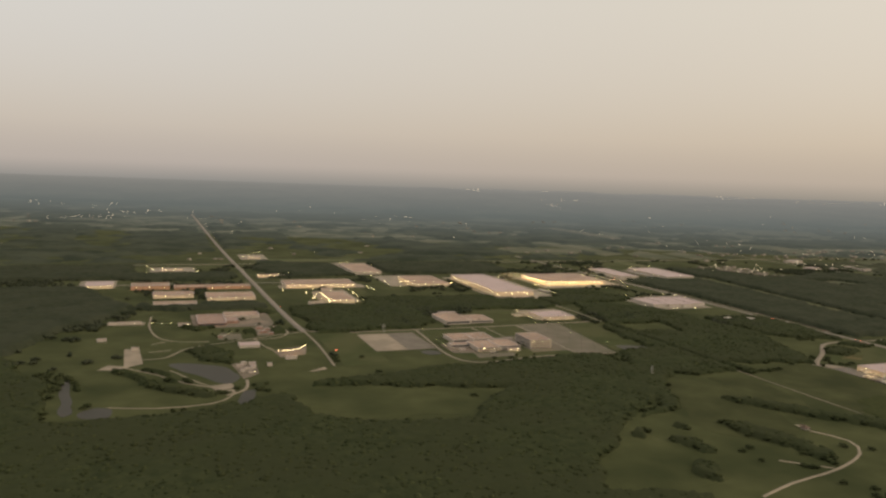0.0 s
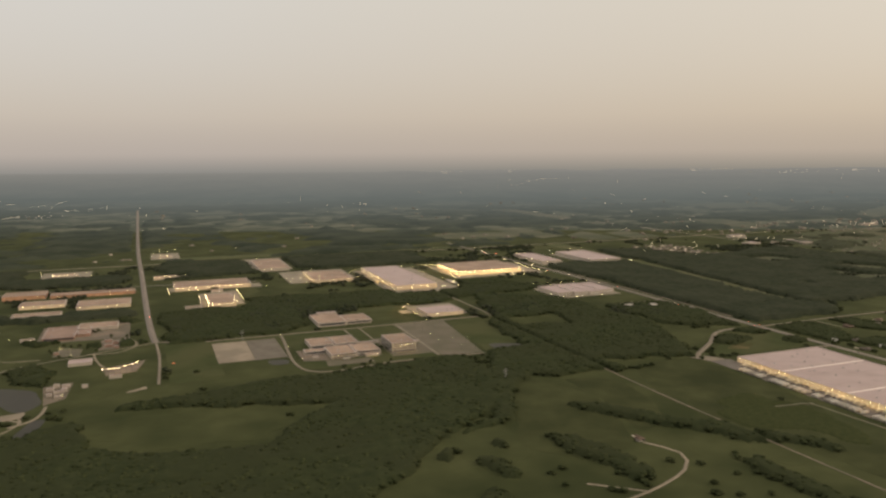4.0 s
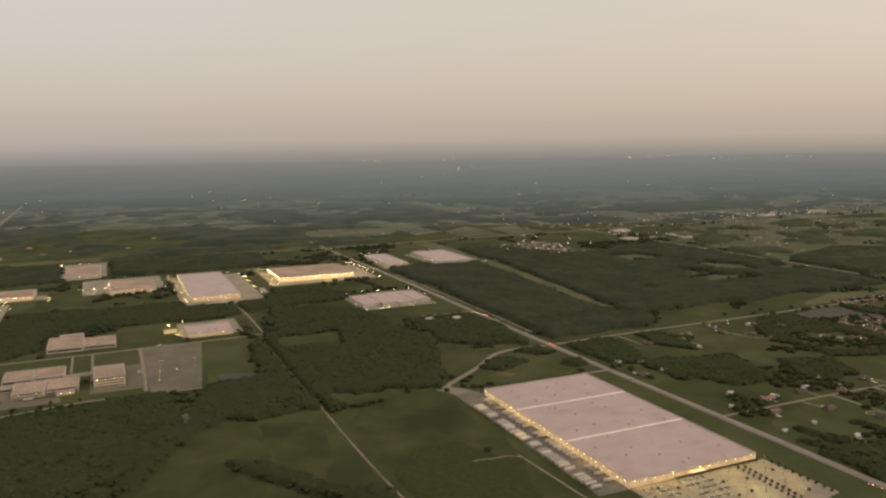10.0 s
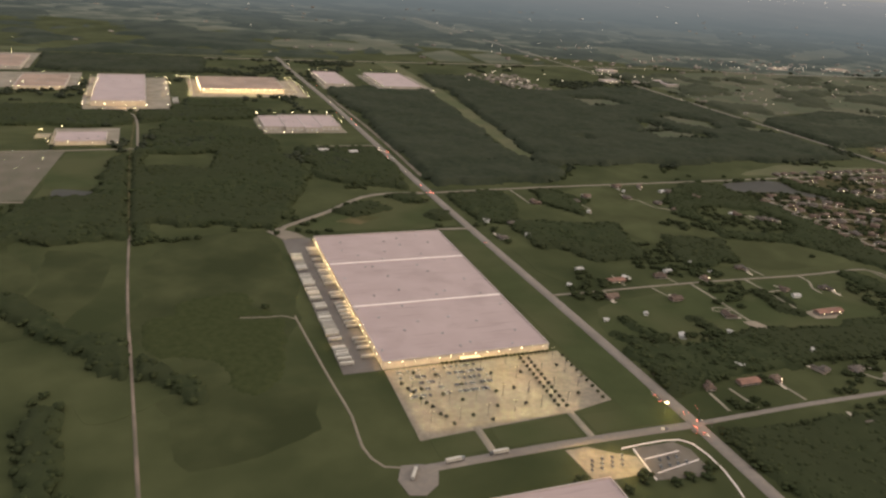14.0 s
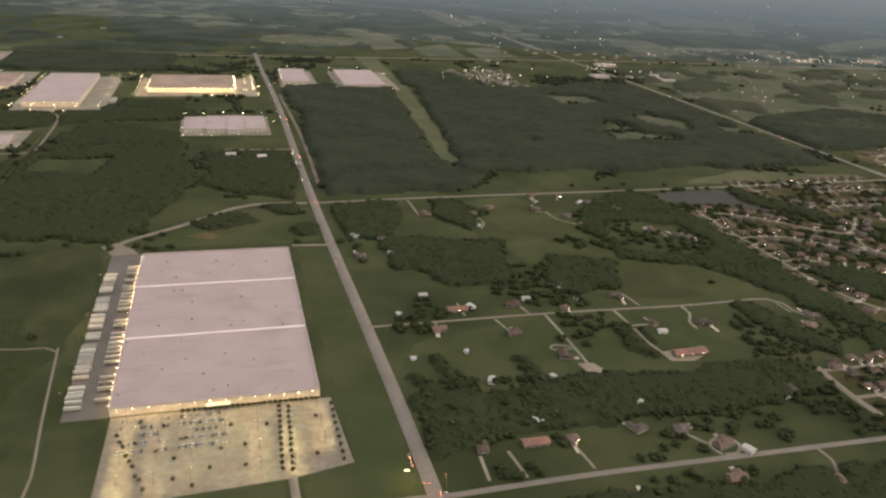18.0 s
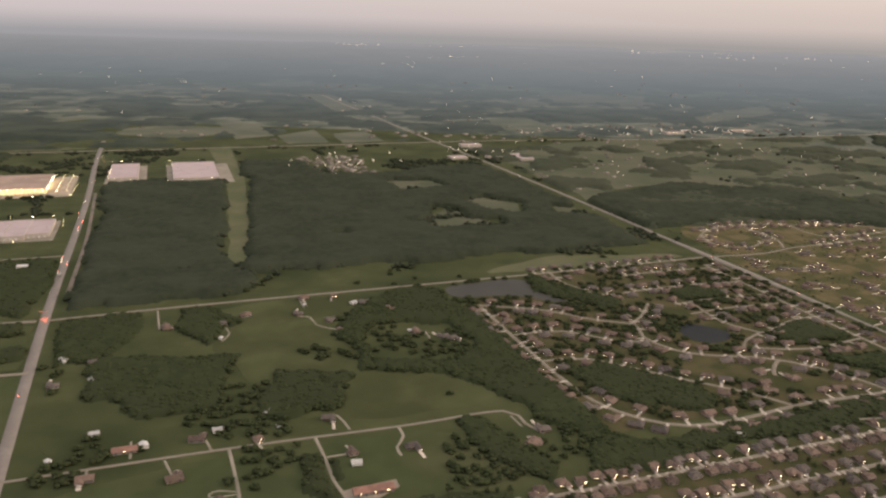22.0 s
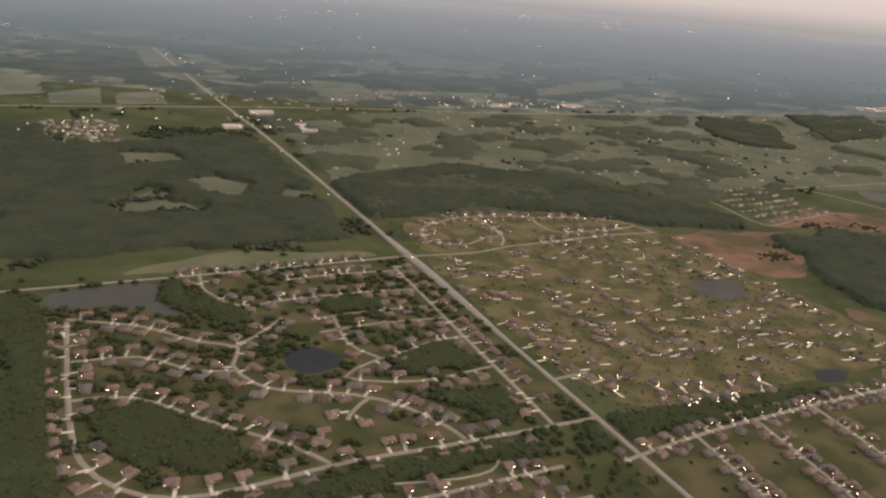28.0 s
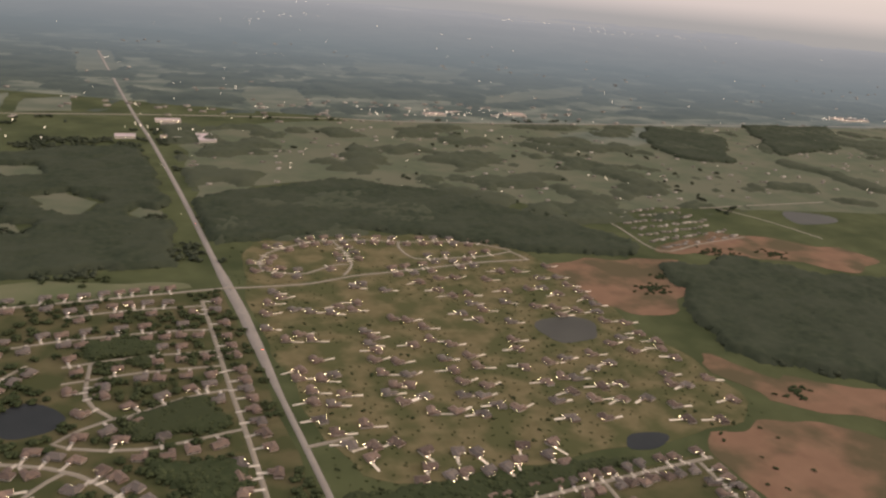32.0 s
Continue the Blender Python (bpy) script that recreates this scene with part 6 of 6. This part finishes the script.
# farmhouses and sheds between the main road and the estate
FARMS = [(766, 557), (853, 558), (871, 541), (875, 523), (884, 587), (901, 569), (802, 554), (938, 493), (731, 384), (768, 373), (785, 348), (848, 371), (877, 369), (844, 408), (779, 405), (807, 397),
         (946, 365), (935, 354), (809, 280), (822, 267.5), (916, 314), (726, 512), (707, 485), (818, 565), (722, 283), (761, 283), (792, 284), (814, 247), (854, 236), (774, 240), (862, 590), (917, 551),
         (922, 506), (942, 489), (1130, 322), (401, 381), (880, 300)]
farm = [house_model(31, M_SHINGLE, "brown-roofed farmhouse among lawns and trees", drive=4, wide=1.2, small=True), house_model(32, M_SHINGLE_GREY, "dark-roofed farmhouse with pale drive", drive=6, wide=1.5, paving=M_DRIVE_NEW),
        house_model(33, M_SHINGLE, "broad brown-roofed farmhouse among trees", drive=3, wide=2.2, lamp=False)]
for x, y in FARMS:
    place(farm, x, y, rng.uniform(-20, 20) + rng.choice((0, 180, 90)))

settle_houses(330)


def shed_model(w, d, h, roof, label):
    b = tagged(new("shed"), label, "shed", "farm sheds")
    part("wall", box_mesh("wall", M_WHITE, -w / 2, -d / 2, -0.05, w / 2, d / 2, h), b)
    bm = bmesh.new()
    hip(bm, -w / 2, -d / 2, w / 2, d / 2, h, d * 0.22, gable=True)
    part("roof", bm_mesh("roof", bm, roof), b)
    part("door", box_mesh("door", M_DARK, -0.7, -d / 2 - 0.05, 0, 0.7, -d / 2 + 0.02, h * 0.8), b)
    return b


M_TIN = mat("white_tin_roof", (0.25, 0.232, 0.208), (0.32, 0.298, 0.27), 0.4, (0.36, 0.335, 0.305), 0.9, rough=0.45, vary=0.25, amount=0.5)
SHEDS = [shed_model(4.5, 3.2, 1.6, M_TIN, "small white tin-roofed shed"), shed_model(2.4, 2.0, 1.3, M_TIN, "little white garden shed")]
for k, (x, y) in enumerate([(727, 486), (738, 359), (742, 331), (772, 330), (815, 422), (819, 407), (789, 411), (714, 404), (801, 301), (919, 509), (755, 406), (745, 470), (732, 424), (873, 294),
                            (751, 297), (711, 357), (709, 520), (711, 290), (830, 262), (860, 575), (895, 570), (799, 529), (1040, 330), (980, 520), (848, 362)]):
    m = SHEDS[k % 2]
    at = pose(x, y, 0.05, 0, 0, rng.uniform(0, 180))
    if k < 2:
        m.matrix_world = at
    else:
        copy_thing(m, at)


def long_house(kind, x0, y0, x1, y1, h, label, lamps=0):
    """A long low gabled building with its doors and lamps along the south front."""
    w, d = x1 - x0, y1 - y0
    b = tagged(new(kind), label, kind.replace("_", " "))
    b.matrix_world = pose((x0 + x1) / 2, (y0 + y1) / 2, 0.05)
    part("wall", box_mesh("wall", M_SIDING, -w / 2, -d / 2, -0.05, w / 2, d / 2, h), b)
    bm = bmesh.new()
    hip(bm, -w / 2, -d / 2, w / 2, d / 2, h, d * 0.22, gable=True)
    part("roof", bm_mesh("roof", bm, M_RED_ROOF), b, "weathered red-brown roof")
    for k in range(int(w / 3.4)):
        part("door", box_mesh("door", M_DARK, -0.45, -0.05, 0.05, 0.45, 0.02, h * 0.72), b, "", (-w / 2 + 3.4 * (k + 0.5), -d / 2, 0))
    bulb = bm_mesh("wall_lamp", bulb_shape(0.2), L_WARM)
    for k in range(lamps):
        part("wall_lamp", bulb, b, "glowing warm wall lamp", (-w / 2 + w * (k + 0.5) / lamps, -d / 2 - 0.4, h * 0.85))


long_house("barn", 841.0, 336.1, 858.8, 341.1, 1.9, "long low red-roofed barn with lamps on its front", 3)
long_house("ranch_house", 739, 281, 750, 285.5, 1.5, "long low red-roofed ranch house among trees")
long_house("ranch_house", 741, 402, 752, 406.5, 1.5, "long low red-roofed ranch house beside the lane", 1)


# distant settlements, too many to count
def far_houses(name, spots, size, label):
    vs, fs = [], []
    for x, y in spots:
        w, d, h, a = size * rng.uniform(0.8, 1.5), size * rng.uniform(0.5, 0.8), size * 0.2, rng.uniform(-0.3, 0.3)
        z = float(far_rise(0.39 * x + 0.92 * y))
        c, s = math.cos(a), math.sin(a)
        base = len(vs)
        for px, py, pz in ((-w, -d, 0), (w, -d, 0), (w, d, 0), (-w, d, 0), (-w, -d, h), (w, -d, h), (w, d, h), (-w, d, h), (-w, 0, h * 1.8), (w, 0, h * 1.8)):
            vs.append((x + (px * c - py * s) / 2, y + (px * s + py * c) / 2, z + pz - 0.02))
        for f in ((0, 1, 5), (0, 5, 4), (1, 2, 6), (1, 6, 5), (2, 3, 7), (2, 7, 6), (3, 0, 4), (3, 4, 7), (4, 5, 9), (4, 9, 8), (6, 7, 8), (6, 8, 9), (5, 6, 9), (7, 4, 8)):
            fs.append([base + i for i in f])
    return tagged(new(name, arrays_mesh(name, vs, fs, M_ISLES)), label, "houses", kind="stuff")


M_ISLES = mat("mixed_far_roofs", (0.082, 0.067, 0.053), (0.155, 0.130, 0.104), 0.05, (0.22, 0.19, 0.155), 0.09, lo=0.5, hi=0.6, island=0.35)
q = scatter(960, 1045, 1046, 1190, 11)
far_houses("far_houses", q[rng.random(len(q)) < 0.6], 6.5, "far cluster of houses beside the highway")
FAR_ESTATE = ((1656, 732), (1650, 620), (1767, 639), (1771, 742))
a, b = np.meshgrid(np.linspace(0, 1, 7), np.linspace(0.02, 0.98, 15), indexing="ij")
a, b = a.ravel(), b.ravel()
q = np.outer((1 - a) * (1 - b), FAR_ESTATE[0]) + np.outer(a * (1 - b), FAR_ESTATE[1]) + np.outer(a * b, FAR_ESTATE[2]) + np.outer((1 - a) * b, FAR_ESTATE[3])
q = (q + rng.uniform(-3, 3, q.shape))[rng.random(len(q)) < 0.85]
far_houses("far_houses", q, 4.6, "far estate of houses in the brown land")
q = np.c_[rng.uniform(1250, 2600, 420), rng.uniform(760, 1290, 420)]
far_houses("far_houses", q[rough_noise(q[:, 0], q[:, 1], 200) > 0.45], 5.2, "farmhouses scattered over the far pastures")
q = np.c_[rng.normal(0, 1, 90) * 300 + 1600, rng.normal(0, 1, 90) * 60 + 1370]
far_houses("far_houses", q, 8, "houses and shops along the far highway")
q = np.c_[rng.uniform(-900, 3800, 420), rng.uniform(1350, 2600, 420)]
far_houses("far_houses", q[rough_noise(q[:, 0], q[:, 1], 300) > 0.5], 7, "farms scattered over the plain")


def far_lights(name, spots, r, material, label, z=4.0):
    vs, fs = [], []
    for k, (x, y) in enumerate(spots):
        u = 0.39 * x + 0.92 * y
        vs.append(ICO_V * r * rng.uniform(0.6, 1.3) * (0.6 + u / 3000) + (x, y, z + float(far_rise(u))))
        fs.append(ICO_F + len(ICO_V) * k)
    return tagged(new(name, arrays_mesh(name, np.vstack(vs), np.vstack(fs), material)), label, "lights", kind="stuff")


spots = []
LIGHT_GROUPS = [(-420, 3300, 14, 60, 90),
    (-210, 2450, 22, 45, 40),
    (-80, 2720, 18, 60, 60),
    (-170, 3200, 10, 60, 90),
    (1800, 4350, 12, 50, 60),
    (1707, 3261, 8, 60, 60),
    (3300, 3800, 12, 90, 60),
    (3500, 3350, 16, 120, 60),
    (1950, 3520, 14, 90, 60),
    (2250, 4200, 6, 90, 60),
    (3600, 3600, 10, 60, 60),
    (3900, 3300, 12, 60, 60),
    (820, 2610, 8, 60, 40),
    (2780, 1335, 26, 50, 14)]
LIGHT_GROUPS += [(1770, 1335, 24, 70, 18),
    (1650, 1350, 20, 200, 30),
    (1255, 1190, 12, 40, 20),
    (1100, 1150, 10, 80, 40),
    (2421, 1167, 5, 60, 50),
    (1000, 1110, 14, 40, 60),
    (1300, 1500, 12, 150, 80)]
for x, y, n, sx, sy in LIGHT_GROUPS:
    spots.append(np.c_[rng.normal(x, sx, n), rng.normal(y, sy, n)])
far_lights("far_lights", np.vstack(spots), 0.72, L_FAR, "lights of far towns and farms")
q = np.c_[rng.uniform(-1500, 4200, 110), rng.uniform(1400, 3200, 110)]
far_lights("far_lights", q, 0.62, L_FAR, "single lights scattered over the plain")
q = np.c_[rng.uniform(1250, 2500, 70), rng.uniform(720, 1290, 70)]
far_lights("farm_lights", q, 0.5, L_FAR, "lamps of farms on the pastures", 2.5)
far_lights("road_lights", np.vstack([np.c_[np.full(9, 124.0) + rng.uniform(-3, 3, 9), rng.uniform(900, 2700, 9)], np.c_[np.full(8, 1222.0), rng.uniform(700, 2200, 8)]]), 0.4, L_FAR, "headlamps along the straight roads", 1.2)
far_lights("tail_lights", np.c_[691 + rng.uniform(-1, 1, 9), np.r_[rng.normal(592, 2, 3), rng.normal(716, 2, 2), rng.uniform(760, 1300, 4)]], 0.28, L_RED, "red tail lamps of traffic along the highway", 0.9)
q = []
for x0, y0, x1, y1, n in ((528, 985, 670, 1108, 34), (412, 905, 508, 1114, 20), (308, 1033, 406, 1144, 14), (155, 1000, 274, 1062, 22), (184, 905, 238, 1012, 16),
                          (278, 1173, 340, 1312, 10), (586, 798, 674, 876, 10), (-12, 1198, 57, 1272, 14), (398, 764, 458, 826, 6), (772, 1034, 852, 1166, 8)):
    along, side = rng.uniform(0, 1, n), rng.integers(0, 4, n)
    q.append(np.c_[np.where(side == 0, x0, np.where(side == 1, x1, x0 + along * (x1 - x0))), np.where(side == 2, y0, np.where(side == 3, y1, y0 + along * (y1 - y0)))])
far_lights("row_lights", [(58, 757), (66, 750), (74, 742), (56, 733), (68, 728), (-22, 815), (-15, 811), (29, 800), (60, 738), (73, 632), (72, 604)],
           0.2, L_WARM, "rows of warm lamps on the training grounds", 1.6)
q = np.vstack(q)
far_lights("yard_lights", q + rng.uniform(-3, 3, q.shape), 0.26, L_WARM, "small warm lamps round the industrial yards", 1.8)
far_lights("headlamps", np.c_[686.5 + rng.uniform(-1, 1, 12), rng.uniform(560, 1300, 12)], 0.26, L_WHITE, "white headlamps of traffic along the highway", 0.9)

# ---- vehicles ----
def car_model(label, material, lights=False):
    c = tagged(new("car"), label, "car", "cars")
    bm = box(bmesh.new(), -1.08, -0.44, 0.14, 1.08, 0.44, 0.42, 0.06)
    part("body", bm_mesh("body", bm, material), c)
    bm = bmesh.new()
    r = bmesh.ops.create_cube(bm, size=1.0, matrix=Matrix.LocRotScale((-0.1, 0, 0.53), None, (1.2, 0.78, 0.25)))
    for v in r["verts"]:
        if v.co.z > 0.53:
            v.co.x = -0.1 + (v.co.x + 0.1) * 0.7
            v.co.y *= 0.85
    part("cabin", bm_mesh("cabin", bm, M_GLASS), c, "dark car windows and roof")
    wheel = bmesh.new()
    bmesh.ops.create_cone(wheel, cap_ends=True, segments=8, radius1=0.16, radius2=0.16, depth=0.12, matrix=Matrix.Rotation(radians(90), 4, "X"))
    me = bm_mesh("wheel", wheel, M_TYRE)
    for x in (-0.7, 0.7):
        for y in (-0.4, 0.4):
            part("wheel", me, c, "", (x, y, 0.16))
    if lights:
        part("headlights", bm_mesh("headlights", box(box(bmesh.new(), 1.05, -0.42, 0.22, 1.15, -0.2, 0.38), 1.05, 0.2, 0.22, 1.15, 0.42, 0.38), L_WHITE), c, "lit white headlights")
        part("tail_lights", bm_mesh("tail_lights", box(box(bmesh.new(), -1.15, -0.42, 0.22, -1.05, -0.2, 0.38), -1.15, 0.2, 0.22, -1.05, 0.42, 0.38), L_RED), c, "lit red tail lights")
    return c


def put_copies(model, spots):
    for k, (x, y, turn) in enumerate(spots):
        at = pose(x, y, 0.16, 0, 0, turn)
        if k:
            copy_thing(model, at)
        else:
            model.matrix_world = at


rows = []
for j in range(5):
    for i in range(34):
        x = 584 + 1.25 * i
        if rng.random() < (0.75 if 606 < x < 622 else 0.4) and not 602 < x < 606:
            rows.append((x, 328.5 - 5.2 * j + rng.uniform(-0.2, 0.2), 90 + rng.uniform(-4, 4)))
put_copies(car_model("parked car in the warehouse car park", M_CAR), rows[::3] + rows[2::3])
put_copies(car_model("pale parked car in the warehouse car park", M_WHITE), rows[1::3])
put_copies(car_model("parked car on a lit forecourt", M_CAR), [(636 + 1.5 * k, 243 + (k % 3) * 2.5, 80) for k in range(12)] + [(664 + 2 * k, 238 + (k % 2) * 4, 70) for k in range(7)])
put_copies(car_model("moving car with lit lamps on the highway", M_CAR, True),
           [(692.3, 285, 90), (692.2, 280, 90), (692.3, 255, 90), (696, 252, -90), (688.5, 596, 90), (688.5, 610, 90), (692, 640, -90), (687, 700, 90), (691, 725, -90), (686, 742, 90),
            (690, 830, -90), (684, 905, 90), (685, 1010, -90), (681, 1120, 90), (683, 1230, -90), (691, 480, 90), (1231, 760, 90), (1235, 600, -90), (1238, 500, 90), (1225, 980, -90),
            (700, 261.5, 0), (681, 259.6, 180), (150, 668, 90), (133, 880, 90), (128, 960, -90), (134, 830, -90)])


def trailer_model(label, tractor=False):
    c = tagged(new("truck" if tractor else "trailer"), label, "truck" if tractor else "trailer", "trailers of the yard")
    part("box", bm_mesh("box", box(bmesh.new(), -3.2, -0.62, 0.5, 3.2, 0.62, 1.9, 0.04), M_TRAILER), c, "white trailer box")
    part("chassis", box_mesh("chassis", M_DARK, -3.0, -0.4, 0.3, 3.0, 0.4, 0.5), c)
    wheel = bmesh.new()
    bmesh.ops.create_cone(wheel, cap_ends=True, segments=8, radius1=0.25, radius2=0.25, depth=0.25, matrix=Matrix.Rotation(radians(90), 4, "X"))
    me = bm_mesh("wheel", wheel, M_TYRE)
    for x in (-2.6, -2.0, 2.2):
        for y in (-0.5, 0.5):
            part("wheel", me, c, "", (x, y, 0.25))
    if tractor:
        part("cab", bm_mesh("cab", box(bmesh.new(), 3.3, -0.58, 0.25, 4.6, 0.58, 1.6, 0.08), M_CAR), c, "truck cab")
    return c


outer = [(563.2 + rng.uniform(-0.4, 0.4), 341 + 2.2 * k + rng.uniform(-0.4, 0.4), rng.uniform(-3, 3)) for k in range(62) if rng.random() < (0.92 if (k // 6) % 2 else 0.7) and k not in (12, 30, 31, 48)]
inner = [(574.6, 345 + 4.5 * k, 0) for k in range(33) if rng.random() < 0.7]
put_copies(trailer_model("white semi-trailer parked in the truck yard"), outer + inner + [(512 - 1, 945 + 3 * k, 0) for k in range(10)] + [(420, 935 + 6 * k, 0) for k in range(22) if rng.random() < 0.6])
put_copies(trailer_model("white semi-trailer truck on the street", True), [(285, 626.6, 4), (586, 261.2, 5), (606, 261.6, 182), (569, 257, 60), (689, 690, 90)])

# ---- trees that stand alone ----
def tree_model(k, label, size):
    t = tagged(new("tree"), label, "tree", "garden trees")
    bm = bmesh.new()
    bmesh.ops.create_cone(bm, cap_ends=True, segments=7, radius1=0.16 * size, radius2=0.07 * size, depth=1.5 * size, matrix=Matrix.Translation((0, 0, 0.7 * size)))
    for a in range(3):
        turn = Matrix.Rotation(a * 2.1 + k, 4, "Z") @ Matrix.Rotation(radians(42), 4, "Y")
        bmesh.ops.create_cone(bm, cap_ends=False, segments=5, radius1=0.06 * size, radius2=0.025 * size, depth=0.9 * size,
                              matrix=Matrix.Translation((0, 0, 1.1 * size)) @ turn @ Matrix.Translation((0, 0, 0.45 * size)))
    part("trunk", bm_mesh("trunk", bm, M_BARK), t)
    v, f = crown_shape(np.random.default_rng(k), 9, 1.7, 0.75)
    part("crown", arrays_mesh("crown", v * size * [1, 1, 1.05], f, M_TREE), t, "dense green crown of leaves")
    return t


TREES = [tree_model(k, "round-crowned green tree among houses and lawns", 1.25 + 0.15 * k) for k in range(5)]
LOT_TREES = [tree_model(k + 20, "small dark tree in a car park island", 0.92) for k in range(2)]
tree_used = set()


def put_tree(models, x, y):
    m = models[int(rng.integers(0, len(models)))]
    at = pose(x, y, 0.03, 0, 0, rng.uniform(0, 360))
    if m.name in tree_used:
        copy_thing(m, at)
    else:
        m.matrix_world = at
        tree_used.add(m.name)


for k in range(12):
    put_tree(LOT_TREES, 645.8 - 0.15 * k, 328 - 3.8 * k)
    put_tree(LOT_TREES, 649.5 - 0.15 * k, 327 - 3.8 * k)
for k in range(9):
    put_tree(LOT_TREES, 667.5, 326 - 4.8 * k)
    put_tree(LOT_TREES, 583 + 1.5 * k, 318 - 4.2 * k + rng.uniform(-1, 1))
for k in range(26):
    put_tree(LOT_TREES, 607 + 2.2 * k, 331.6)
for x, y in ((631, 304), (631, 291), (618, 292), (626, 318), (660, 318), (658, 293), (605, 300), (605, 288), (612, 283), (598, 306), (590, 312), (640, 316), (622, 303), (609, 312), (600, 322), (591, 326)):
    put_tree(LOT_TREES, x, y)
for x, y in [(294 + 7 * k, 762 + rng.uniform(-2, 2)) for k in range(8)] + [(410 + 7 * k, 770 + rng.uniform(-2, 2)) for k in range(6)] + [(318, 648), (322, 650), (326, 647), (320, 654), (300, 608), (318, 609), (83, 816), (86, 820), (81, 821), (84, 824), (60, 764), (66, 760), (73, 757), (80, 748), (52, 742), (50, 750), (108, 752), (98, 790), (88, 735), (112, 782), (60, 722), (68, 720)]:
    put_tree(TREES, x, y)

# garden trees of the estates: the near ones singly, the rest as one
gx = scatter(706, 266, 1232, 600, 7.0)
gx = gx[rough_noise(gx[:, 0], gx[:, 1], 45) > np.where(gx[:, 0] > 1110, 0.48, np.where(gx[:, 0] > 975, 0.40, np.where(gx[:, 1] < 400, 0.58, 0.66)))]
gx = gx[free_of_things(gx, 1.5)]
gx = gx[[all((x - a) ** 2 + (y - b) ** 2 > 30 for a, b in PLACED) for x, y in gx]]
single = np.zeros(len(gx), bool)
single[np.argsort(gx[:, 1])[:170]] = True
for x, y in gx[single]:
    put_tree(TREES, x, y)
grove("garden_trees", gx[~single], 2.5, M_CROWNS, "garden trees between the houses of the estate", shapes=LOOSE)
gx = scatter(1245, 230, 1500, 700, 17)
gx = gx[free_of_things(gx, 1.5) & (rough_noise(gx[:, 0], gx[:, 1], 40) > 0.5)]
gx = gx[[all((x - a) ** 2 + (y - b) ** 2 > 30 for a, b in PLACED) for x, y in gx]]
grove("garden_trees", gx, 1.2, M_CROWNS, "few young trees between the newer houses")
gx = scatter(1246, 346, 1505, 630, 7.5)
gx = gx[free_of_things(gx, 1.0) & (rough_noise(gx[:, 0], gx[:, 1], 30) > 0.42)]
gx = gx[[all((x - a) ** 2 + (y - b) ** 2 > 18 for a, b in PLACED) for x, y in gx]]
grove("garden_bushes", gx, 0.75, M_BRUSH, "low bushes on the lawns of the open estate", 0.2)
